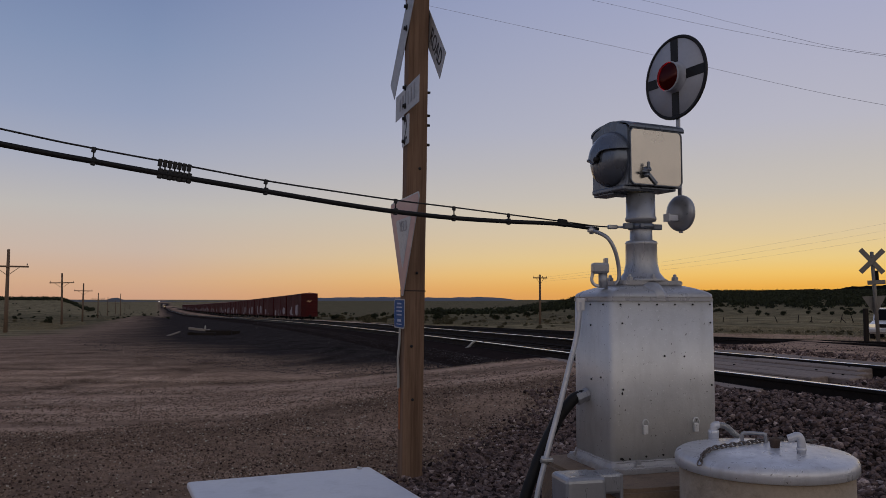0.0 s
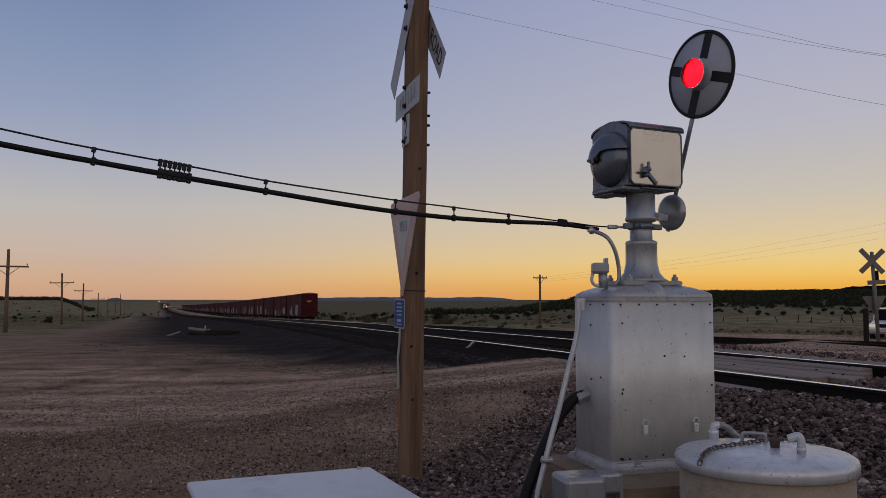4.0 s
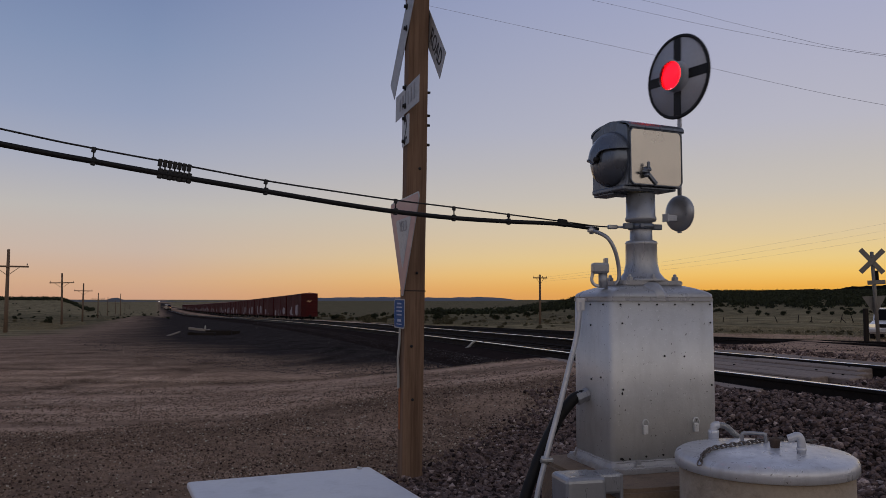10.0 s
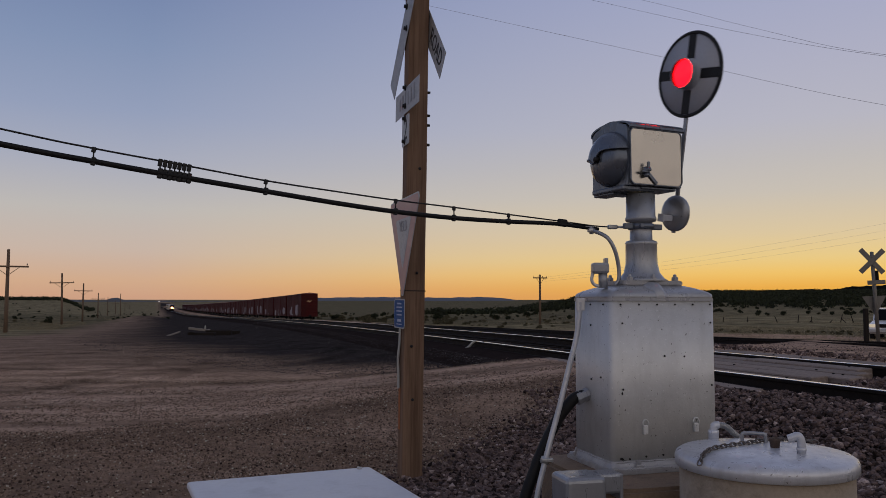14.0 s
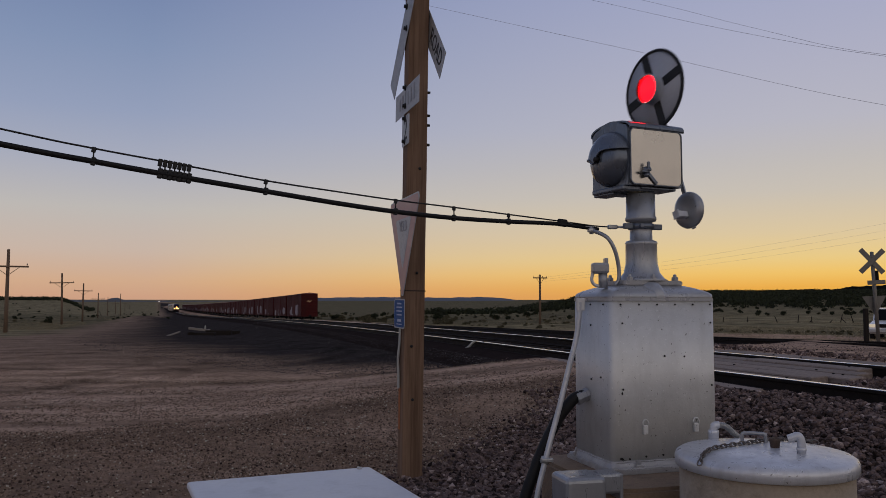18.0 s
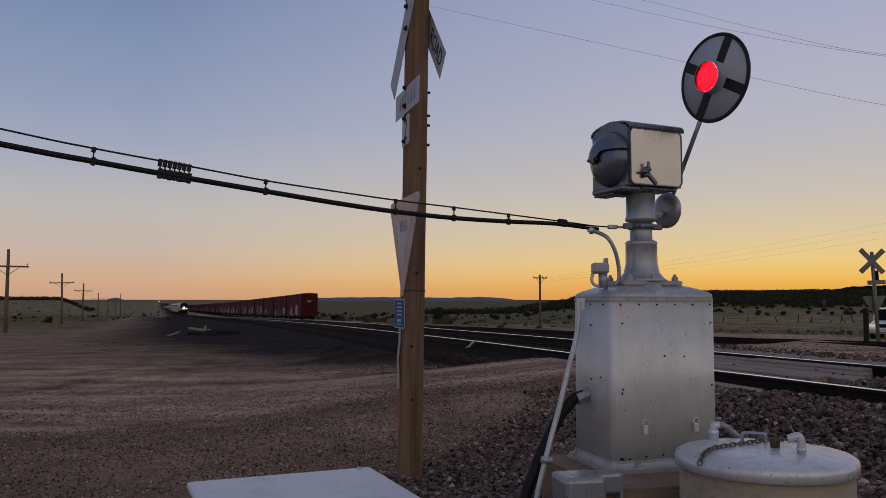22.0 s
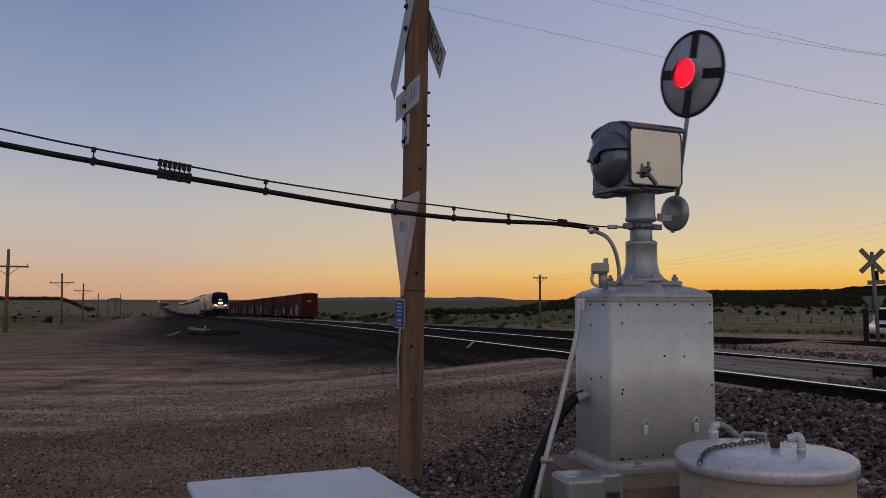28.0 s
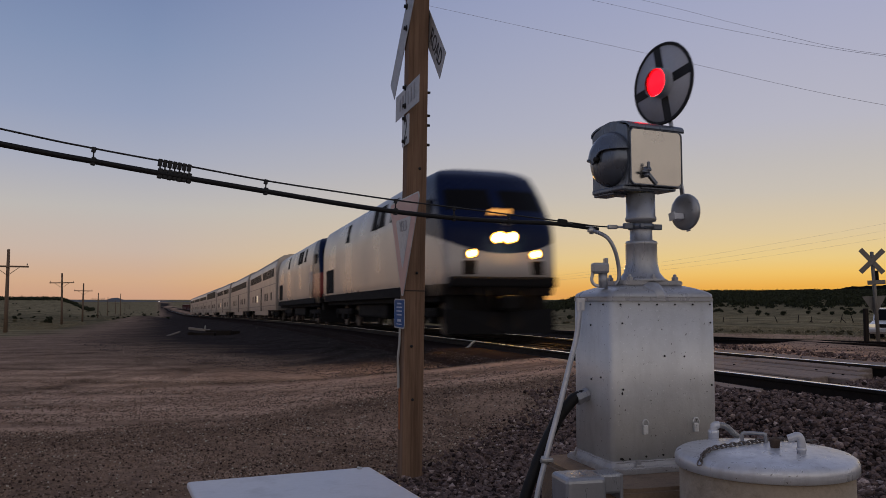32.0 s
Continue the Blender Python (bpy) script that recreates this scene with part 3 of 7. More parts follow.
    me.materials.append(ground_material())
    ob = new("ground", me)
    tagged(ob, "brown dirt and gravel yard running into dry grass plain", "ground", kind="structure")


build_ground()


# ---- railway ----
RAIL_SECTION = [(-0.07, -0.17), (0.07, -0.17), (0.07, -0.155), (0.012, -0.13), (0.012, -0.045), (0.037, -0.032), (0.037, -0.006), (0.03, 0.0), (-0.03, 0.0), (-0.037, -0.006),
                (-0.037, -0.032), (-0.012, -0.045), (-0.012, -0.13), (-0.07, -0.155)]


def sweep(bm, section, samples):
    """Loft a closed (x, z) section through poses that have y along the sweep."""
    rings = [[bm.verts.new(m @ Vector((x, 0, z))) for x, z in section] for m in samples]
    for a, c in zip(rings, rings[1:]):
        n = len(a)
        for i in range(n):
            bm.faces.new((a[i], a[(i + 1) % n], c[(i + 1) % n], c[i]))
    bm.faces.new(list(reversed(rings[0])))
    bm.faces.new(rings[-1])
    bmesh.ops.recalc_face_normals(bm, faces=bm.faces[:])


CANT = 0.10


def cant(s):
    return CANT * float(np.clip((90 - s) / 50, 0, 1))


def track(name, lat_of, drop_of, s0, s1, label, sleepers_to, canted, shiny):
    root = empty(name, Matrix.Identity(4), label, "railway track", kind="structure")
    ss = sorted(set(list(np.arange(s0, 120, 3.0)) + list(np.arange(120, s1, 25.0)) + [s1]))
    for side in (-1, 1):
        bm = bmesh.new()
        bmh = bmesh.new()
        poses = [line_pose(s, lat_of(s) + side * 0.7535, drop_of(s) + (side * cant(s) / 2 if canted else 0), 3.0) for s in ss]
        sweep(bm, RAIL_SECTION, poses)
        part("rail", bm, M["rust"], root, "rust-brown steel rail")
        head = [(-0.034, 0.0005), (0.034, 0.0005), (0.033, 0.0035), (-0.033, 0.0035)]
        sweep(bmh, head, poses)
        part("rail_head", bmh, M["rail_head"] if shiny else M["rust"], root, "polished running surface" if shiny else "dull running surface")
    bm = bmesh.new()
    bed = [(-2.9, -0.75), (2.9, -0.75), (2.1, -0.30), (1.5, -0.19), (-1.5, -0.19), (-2.1, -0.30)]
    sweep(bm, bed, [line_pose(s, lat_of(s), drop_of(s), 3.0) for s in ss])
    part("ballast_bed", bm, M["ballast"], root, "dark crushed stone bed")
    bm = bmesh.new()
    add_box(bm, (0, 0, -0.26), (2.6, 0.23, 0.17), 0.012, segs=1)
    me = bpy.data.meshes.new("sleeper")
    bm.to_mesh(me)
    bm.free()
    me.materials.append(M["sleeper"])
    rng = random.Random(4)
    s = s0
    while s < sleepers_to:
        ob = new("sleeper", me)
        ob.parent = root
        ob.matrix_world = line_pose(s, lat_of(s) + rng.uniform(-0.04, 0.04), drop_of(s) - 0.004 + rng.uniform(-0.01, 0.006), 3.0) @ pose(0, 0, 0, 0, (-math.degrees(cant(s) / 1.5) if canted else 0), rng.uniform(-1.2, 1.2))
        s += 0.54
    return root


track("main_track", lambda s: 0.0, lambda s: 0.0, -30, 1600, "main line of polished rails on dark ballast", 70, True, True)
track("siding_track", siding_lat, siding_drop, -25, 1500, "rusty siding track on low ballast", 40, False, False)


def wpart(name, bm, mat, root, label=""):
    """A part built in world coordinates, handed to its thing."""
    bmesh.ops.transform(bm, matrix=root.matrix_world.inverted(), verts=bm.verts[:])
    return part(name, bm, mat, root, label)


def one(fn, *a, **k):
    bm = bmesh.new()
    fn(bm, *a, **k)
    return bm


def rounded(w, h, r, n=5):
    """Rounded rectangle outline about the origin."""
    return (arc(w / 2 - r, h / 2 - r, r, 0, 90, n) + arc(-w / 2 + r, h / 2 - r, r, 90, 180, n) + arc(-w / 2 + r, -h / 2 + r, r, 180, 270, n) + arc(w / 2 - r, -h / 2 + r, r, 270, 360, n))


# ---- wigwag crossing signal ----
PIVOT = Vector((1.4706, 5.0671, 2.182))
LOCAL = pose(1.214, 4.927, 0, 0, 0, 16.4)
BOX = pose(1.206, 4.998, 2.258, 0, 0, 25.35) @ Matrix.Scale(1.025, 4) @ Matrix.Translation((0, 0, -2.242))
SWING = Matrix.Translation(PIVOT) @ pose(0, 0, 0, 0, 0, -62.0)


def lens_material():
    m = bpy.data.materials.new("red_lens_glass")
    m.use_nodes = True
    nt = m.node_tree
    nt.nodes.clear()
    N, L = nt.nodes.new, nt.links.new
    out, mix = N("ShaderNodeOutputMaterial"), N("ShaderNodeMixShader")
    tr, gl = N("ShaderNodeBsdfTransparent"), N("ShaderNodeBsdfGlossy")
    tr.inputs[0].default_value = (0.85, 0.0012, 0.0042, 1)
    gl.inputs["Roughness"].default_value = 0.12
    gl.inputs[0].default_value = (0.9, 0.5, 0.5, 1)
    mix.inputs[0].default_value = 0.03
    L(tr.outputs[0], mix.inputs[1])
    L(gl.outputs[0], mix.inputs[2])
    L(mix.outputs[0], out.inputs[0])
    return m


def build_wigwag():
    root = empty("wigwag_signal", LOCAL, "silver-painted wigwag crossing signal with swinging round banner on steel cabinet", "crossing signal")
    alu, dull, blk = M["alu"], M["alu_dull"], M["black_paint"]
    # ragged base plate, low lip along its front and a weld bead round the foot
    rng = random.Random(21)
    bm = bmesh.new()
    outline = []
    corners = [(0.375, 0.285), (-0.375, 0.285), (-0.375, -0.285), (0.375, -0.285)]
    for (x0, y0), (x1, y1) in zip(corners, corners[1:] + corners[:1]):
        for k in range(18):
            outline.append((x0 + (x1 - x0) * k / 18 + rng.uniform(-0.004, 0.004), y0 + (y1 - y0) * k / 18 + rng.uniform(-0.005, 0.005)))
    add_prism(bm, outline, 0.420, 0.449, bevel=0.004)
    part("base_plate", bm, M["alu_foot"], root, "chipped dirty silver base plate")
    for a, c in (((-0.362, -0.268), (0.362, -0.268)), ((-0.358, -0.268), (-0.358, 0.27))):
        n = 40
        bm = bmesh.new()
        path = [(a[0] + (c[0] - a[0]) * k / n + rng.uniform(-0.002, 0.002), a[1] + (c[1] - a[1]) * k / n + rng.uniform(-0.003, 0.003), 0.449 + rng.uniform(-0.003, 0.004)) for k in range(n + 1)]
        add_tube(bm, path, 0.0105, 8)
        part("plate_lip", bm, M["alu_foot"], root, "battered lip of the base plate")
    bm = bmesh.new()
    foot = rounded(0.694, 0.484, 0.032, 8)
    path = []
    for (x0, y0), (x1, y1) in zip(foot, foot[1:] + foot[:1]):
        m = max(1, int(math.hypot(x1 - x0, y1 - y0) / 0.02))
        path += [(x0 + (x1 - x0) * k / m + rng.uniform(-0.002, 0.002), y0 + (y1 - y0) * k / m + rng.uniform(-0.002, 0.002), 0.484 + rng.uniform(-0.002, 0.003)) for k in range(m)]
    add_tube(bm, path + path[:1], 0.006, 8)
    part("weld_bead", bm, M["alu_foot"], root, "lumpy painted weld round the foot")
    bm = bmesh.new()
    tiers = [[bm.verts.new((x, y, z + rng.uniform(-0.002, 0.002))) for x, y in rounded(w, d, 0.035, 8)] for w, d, z in ((0.728, 0.522, 0.446), (0.722, 0.514, 0.462), (0.708, 0.499, 0.474), (0.696, 0.486, 0.486))]
    for a, c in zip(tiers, tiers[1:]):
        for i in range(len(a)):
            bm.faces.new((a[i], a[(i + 1) % len(a)], c[(i + 1) % len(a)], c[i])).smooth = True
    bm.faces.new(list(reversed(tiers[0])))
    bm.faces.new(tiers[-1])
    bmesh.ops.recalc_face_normals(bm, faces=bm.faces[:])
    part("foot_flange", bm, M["alu_foot"], root, "chipped silver foot flange")
    for x, y in ((-0.19, -0.262), (0.24, -0.262), (-0.352, 0.2)):
        bm = bmesh.new()
        add_box(bm, (x, y, 0.461), (0.05, 0.03, 0.022), 0.006)
        add_lathe(bm, [(0.013, 0.47), (0.013, 0.486), (0.008, 0.487), (0.008, 0.497), (0, 0.499)], 6, Matrix.Translation((x, y, 0)), False)
        part("anchor_bolt", bm, M["alu_foot"], root, "painted-over anchor bolt")
    # cabinet body: bowed sheet corners
    bm = bmesh.new()
    add_prism(bm, rounded(0.69, 0.48, 0.032, 8), 0.449, 1.392)
    for f in bm.faces:
        f.smooth = len(f.verts) == 4
    body = part("cabinet", bm, alu, root, "flaking silver steel cabinet")
    # cap with rim and hipped crown
    bm = bmesh.new()
    add_prism(bm, rounded(0.702, 0.492, 0.045, 6), 1.385, 1.418, bevel=0.008)
    crown = [(1.0, 1.417), (0.988, 1.431), (0.955, 1.441), (0.89, 1.452), (0.76, 1.468), (0.55, 1.487)]
    rings = [[bm.verts.new((x * k, y * k, z)) for x, y in rounded(0.70, 0.49, 0.05, 6)] for k, z in crown]
    for a, c in zip(rings, rings[1:]):
        for i in range(len(a)):
            bm.faces.new((a[i], a[(i + 1) % len(a)], c[(i + 1) % len(a)], c[i])).smooth = True
    bm.faces.new(rings[-1])
    part("cabinet_cap", bm, M["alu_cap"], root, "rounded bluish-silver cap")
    bm = bmesh.new()
    ribs = [[bm.verts.new((-0.02 + w * math.cos(radians(a)), y, z + h * math.sin(radians(a)))) for a in range(-20, 201, 20)]
            for y, z, w, h in ((-0.12, 1.478, 0.075, 0.034), (-0.155, 1.470, 0.062, 0.036), (-0.19, 1.458, 0.048, 0.036), (-0.22, 1.444, 0.040, 0.034), (-0.24, 1.428, 0.036, 0.026), (-0.248, 1.412, 0.030, 0.012))]
    for a, c in zip(ribs, ribs[1:]):
        for i in range(len(a) - 1):
            bm.faces.new((a[i], a[i + 1], c[i + 1], c[i])).smooth = True
    bm.faces.new(ribs[0])
    bm.faces.new(list(reversed(ribs[-1])))
    bmesh.ops.recalc_face_normals(bm, faces=bm.faces[:])
    part("cap_gusset", bm, M["alu_cap"], root, "cast gusset down the cap")
    # bolts under the cap and on the sheet
    bm = bmesh.new()
    add_lathe(bm, [(0.0055, 0), (0.0055, 0.005), (0.003, 0.008), (0, 0.008)], 8)
    me = bpy.data.meshes.new("bolt")
    bm.to_mesh(me)
    bm.free()
    me.materials.append(M["black_paint"])
    spots = [(-0.28 + 0.118 * i, -0.2395, 1.372, 90, 0) for i in range(6)] + [(-0.3445, -0.16 + 0.16 * i, 1.372, 0, -90) for i in range(2)]
    spots += [(-0.27, -0.2395, 1.265, 90, 0), (0.31, -0.2395, 1.265, 90, 0), (-0.27, -0.2395, 0.89, 90, 0), (0.31, -0.2395, 0.90, 90, 0), (-0.3445, 0.0, 1.25, 0, -90),
              (-0.3445, 0.0, 0.93, 0, -90), (-0.3445, -0.12, 0.95, 0, -90), (0.0, -0.2395, 1.075, 90, 0), (0.13, -0.2395, 1.07, 90, 0)]
    for x, y, z, rx, ry in spots:
        o = new("bolt", me)
        o.parent = root
        o.matrix_local = pose(x, y, z, rx, ry, 0)
    # hasps near the foot
    for x in (-0.14, 0.19):
        bm = bmesh.new()
        add_box(bm, (x, -0.252, 0.66), (0.030, 0.024, 0.055), 0.006)
        add_tube(bm, [(x - 0.016, -0.256, 0.68), (x - 0.018, -0.256, 0.70), (x - 0.008, -0.256, 0.716), (x + 0.008, -0.256, 0.716), (x + 0.018, -0.256, 0.70), (x + 0.016, -0.256, 0.68)], 0.0045, 8)
        part("hasp", bm, alu, root, "painted-over hasp")
    # patches where the paint has flaked to black
    for x, z, w, h in ((-0.284, 0.503, 0.030, 0.016), (-0.268, 0.490, 0.044, 0.010), (-0.235, 0.500, 0.016, 0.016), (-0.13, 0.508, 0.016, 0.014), (-0.02, 0.513, 0.020, 0.014), (0.05, 0.494, 0.012, 0.008), (-0.276, 0.868, 0.012, 0.026)):
        bm = bmesh.new()
        ring = [(x + w / 2 * math.cos(a) * rng.uniform(0.55, 1.15), z + h / 2 * math.sin(a) * rng.uniform(0.55, 1.15)) for a in [2 * math.pi * k / 9 for k in range(9)]]
        add_prism(bm, ring, 0.2385, 0.2415, Matrix(((1, 0, 0, 0), (0, 0, -1, 0), (0, 1, 0, 0), (0, 0, 0, 1))))
        part("flaked_patch", bm, blk, root)
    # pedestal flange, flare, column
    bm = bmesh.new()
    add_prism(bm, rounded(0.40, 0.30, 0.03, 4), 1.485, 1.512, bevel=0.005)
    part("column_flange", bm, M["alu_mid"], root)
    for x, y in ((-0.15, -0.12), (0.16, -0.11), (-0.15, 0.12), (0.16, 0.12), (0.0, -0.13)):
        bm = bmesh.new()
        add_lathe(bm, [(0.032, 1.508), (0.032, 1.514), (0.022, 1.515), (0.022, 1.533), (0.018, 1.536), (0.012, 1.537), (0.011, 1.550), (0, 1.554)], 6, Matrix.Translation((x, y, 0)), False)
        part("nut", bm, M["alu_mid"], root, "painted hex nut on a stud")
    bm = bmesh.new()
    add_lathe(bm, [(0.165, 1.51), (0.135, 1.53), (0.108, 1.565), (0.096, 1.62), (0.094, 1.735), (0.098, 1.745), (0.09, 1.757), (0.068, 1.764), (0.066, 1.872), (0.088, 1.878), (0.094, 1.888), (0.094, 1.9),
                   (0.088, 1.91), (0.087, 2.045)], 40)
    part("column", bm, M["alu_mid"], root, "grey-silver turned column")
    bm = bmesh.new()
    add_lathe(bm, [(0.072, 1.828), (0.079, 1.83), (0.079, 1.862), (0.072, 1.864)], 32)
    add_box(bm, (0.105, -0.01, 1.846), (0.06, 0.03, 0.034), 0.005)
    add_box(bm, (-0.105, -0.03, 1.846), (0.06, 0.03, 0.034), 0.005)
    add_lathe(bm, [(0.013, 0), (0.013, 0.02)], 6, pose(-0.045, -0.075, 1.846, 90, 0, 0))
    part("clamp_band", bm, dull, root, "steel clamp band")
    # motor box with barrel roof
    out = [(-0.175, 2.072), (0.175, 2.072), (0.175, 2.405), (0.155, 2.428)] + [(0.12 * math.cos(radians(a)) + 0.0, 2.415 + 0.058 * math.sin(radians(a))) for a in range(30, 151, 20)] + [(-0.155, 2.428), (-0.175, 2.405)]
    turn = BOX @ Matrix(((0, 0, 1, 0), (1, 0, 0, 0), (0, 1, 0, 0), (0, 0, 0, 1)))
    bm = bmesh.new()
    add_prism(bm, out, -0.195, 0.20, turn, 0.004)
    wpart("motor_box", bm, dull, root, "slate-silver motor case")
    roof = [(-0.192, 2.412)] + [(0.192 * math.sin(radians(a)), 2.412 + 0.056 * math.cos(radians(a)) ** 0.8) for a in range(-80, 81, 10)] + [(0.192, 2.412)]
    roof = roof + [(x * 0.965, z - 0.010) for x, z in reversed(roof)]
    bm = bmesh.new()
    add_prism(bm, roof, -0.192, 0.212, turn)
    wpart("box_roof", bm, dull, root, "curved sheet roof")
    bm = bmesh.new()
    add_box(bm, (-0.10, 0.0, 2.058), (0.24, 0.30, 0.03), 0.008, BOX)
    add_box(bm, (0.04, -0.08, 2.062), (0.26, 0.16, 0.018), 0.006, BOX)
    add_box(bm, (-0.15, 0.06, 2.045), (0.10, 0.20, 0.03), 0.006, BOX)
    wpart("box_saddle", bm, dull, root)
    # door panel with rim
    up = BOX @ Matrix.Translation((0.005, -0.176, 2.242)) @ pose(0, 0, 0, 90, 0, 0)
    bm = bmesh.new()
    add_prism(bm, rounded(0.372, 0.322, 0.03, 6), 0.0, 0.008, up, 0.002)
    door = wpart("box_door", bm, M["panel"], root, "clean aluminium door panel")
    bm = bmesh.new()
    o1, o2 = rounded(0.385, 0.335, 0.035, 6), rounded(0.375, 0.325, 0.032, 6)
    n = len(o1)
    va = [[bm.verts.new((x, y, z)) for x, y in o] for o, z in ((o1, 0.001), (o1, 0.012), (o2, 0.012), (o2, 0.001))]
    for a, b in ((0, 1), (1, 2), (2, 3)):
        for i in range(n):
            bm.faces.new((va[a][i], va[a][(i + 1) % n], va[b][(i + 1) % n], va[b][i]))
    bmesh.ops.recalc_face_normals(bm, faces=bm.faces[:])
    bmesh.ops.transform(bm, matrix=up, verts=bm.verts[:])
    wpart("door_rim", bm, dull, root)
    bm = bmesh.new()
    lm = up @ Matrix.Translation((-0.085, -0.082, 0.008))
    add_lathe(bm, [(0.022, 0), (0.022, 0.016), (0.012, 0.02), (0.012, 0.042), (0, 0.044)], 16, lm)
    add_box(bm, (0.0, 0.022, 0.03), (0.016, 0.05, 0.014), 0.004, lm)
    add_box(bm, (-0.02, -0.012, 0.03), (0.05, 0.014, 0.012), 0.004, lm)
    add_lathe(bm, [(0.014, 0), (0.014, 0.02), (0, 0.022)], 12, lm @ Matrix.Translation((-0.006, -0.03, 0.01)))
    wpart("door_latch", bm, dull, root, "dark metal tee latch")
    bm = bmesh.new()
    add_box(bm, (0.055, -0.048, 0.006), (0.11, 0.022, 0.008), 0.003, lm @ pose(0, 0, 0, 0, 0, -44) @ Matrix.Translation((0.0, 0.048, 0)))
    wpart("latch_lever", bm, dull, root)
    bm = bmesh.new()
    add_rod(bm, BOX @ Vector((0.206, -0.165, 2.10)), BOX @ Vector((0.206, -0.165, 2.40)), 0.007)
    wpart("hinge_rod", bm, dull, root)
    # gong and its hood on the left end
    gm = BOX @ Matrix.Translation((-0.165, -0.01, 2.235)) @ pose(0, 0, 0, 0, -90, 0)
    bm = bmesh.new()
    add_lathe(bm, [(0.158, 0.0), (0.160, 0.02), (0.156, 0.045), (0.14, 0.078), (0.105, 0.104), (0.06, 0.118), (0, 0.122)], 40, gm)
    wpart("gong", bm, dull, root, "dark grey domed bell gong")
    bm = bmesh.new()
    dome = [(0.172, 0.0), (0.173, 0.025)] + [(0.173 * math.cos(radians(a)) ** 0.85, 0.025 + 0.111 * math.sin(radians(a))) for a in range(3, 90, 3)] + [(0.0, 0.136)]
    add_lathe(bm, dome, 180)
    gone = [f for f in bm.faces if len(f.verts) > 4]
    for f in bm.faces:
        c = f.calc_center_median()
        # local x points up the gong's face, y away from the camera
        if c.x < 0.008 + 0.042 * math.tanh(-c.y / 0.03) + 0.048 * min(1.0, max(0.0, (c.y - 0.03) / 0.06)):
            gone.append(f)
    bmesh.ops.delete(bm, geom=list(set(gone)), context="FACES")
    bmesh.ops.solidify(bm, geom=bm.faces[:], thickness=0.006)
    bmesh.ops.transform(bm, matrix=gm, verts=bm.verts[:])
    wpart("gong_hood", bm, dull, root, "half hood over the gong")
    lip = []
    for i in range(61):
        v = -0.166 + 0.332 * i / 60
        u = 0.008 + 0.042 * math.tanh(-v / 0.03) + 0.048 * min(1.0, max(0.0, (v - 0.03) / 0.06))
        r = min(1.0, math.hypot(u, v) / 0.173)
        lip.append(gm @ Vector((u, v, 0.030 + 0.111 * math.sin(math.acos(r ** (1 / 0.85))))))
    bm = bmesh.new()
    add_tube(bm, lip, 0.0042, 8)
    wpart("hood_lip", bm, dull, root, "dark rolled lip of the hood")
    bm = bmesh.new()
    add_lathe(bm, [(0.016, 0.12), (0.016, 0.148), (0.009, 0.153), (0, 0.153)], 10, gm)
    wpart("gong_bolt", bm, blk, root)
    # conduit body and looped pipe on the cap
    bm = bmesh.new()
    add_box(bm, (0, 0, 0), (0.10, 0.075, 0.065), 0.014, Matrix.Translation((0.935, 4.80, 1.587)))
    add_box(bm, (0.035, 0, 0.03), (0.02, 0.06, 0.06), 0.005, Matrix.Translation((0.935, 4.80, 1.587)))
    add_rod(bm, (0.952, 4.80, 1.47), (0.952, 4.80, 1.56), 0.027)
    wpart("conduit_fitting", bm, M["alu_mid"], root, "cast conduit fitting")
    bm = bmesh.new()
    add_tube(bm, smooth_curve([(0.893, 4.80, 1.56), (0.885, 4.80, 1.52), (0.90, 4.80, 1.49), (0.94, 4.80, 1.478)]), 0.010)
    wpart("drip_loop", bm, alu, root)
    bm = bmesh.new()
    add_tube(bm, smooth_curve([(1.02, 4.80, 1.485), (1.046, 4.80, 1.52), (1.045, 4.80, 1.604), (1.019, 4.79, 1.704), (0.975, 4.80, 1.775), (0.912, 4.86, 1.815)]), 0.012)
    wpart("curved_conduit", bm, M["alu_mid"], root)
    # leaning conduit and black hose on the left side
    bm = bmesh.new()
    add_tube(bm, smooth_curve([(0.824, 4.85, 1.386), (0.816, 4.85, 1.30), (0.793, 4.83, 1.168), (0.744, 4.80, 1.003), (0.68, 4.76, 0.777), (0.587, 4.70, 0.48), (0.532, 4.66, 0.276), (0.47, 4.63, -0.05)], 6), 0.0160, 12)
    wpart("leaning_conduit", bm, M["chipped"], root, "chipped silver conduit")
    bm = bmesh.new()
    add_box(bm, (0, 0, 0), (0.05, 0.03, 0.075), 0.006, Matrix.Translation((0.826, 4.852, 1.372)))
    wpart("conduit_strap", bm, alu, root)
    bm = bmesh.new()
    add_lathe(bm, [(0.026, -0.02), (0.028, -0.01), (0.028, 0.01), (0.026, 0.02)], 8, along((0.587, 4.70, 0.48), (0.52, 4.66, 0.25)))
    add_box(bm, (0, 0, 0), (0.07, 0.03, 0.022), 0.005, Matrix.Translation((0.595, 4.68, 0.485)))
    wpart("conduit_coupling", bm, M["galv"], root)
    bm = bmesh.new()
    add_tube(bm, smooth_curve([(0.86, 4.88, 0.835), (0.80, 4.86, 0.82), (0.767, 4.85, 0.80), (0.689, 4.83, 0.71), (0.60, 4.80, 0.555), (0.528, 4.76, 0.40), (0.458, 4.72, 0.22), (0.40, 4.7, -0.05)], 6), 0.034, 14)
    wpart("black_hose", bm, M["black"], root, "thick black rubber hose")
    bm = bmesh.new()
    m = along((0.87, 4.88, 0.838), (0.77, 4.85, 0.80))
    add_lathe(bm, [(0.042, 0.0), (0.042, 0.02), (0.0385, 0.024), (0.0385, 0.05), (0.042, 0.054), (0.042, 0.08), (0.0375, 0.085)], 8, m, False)
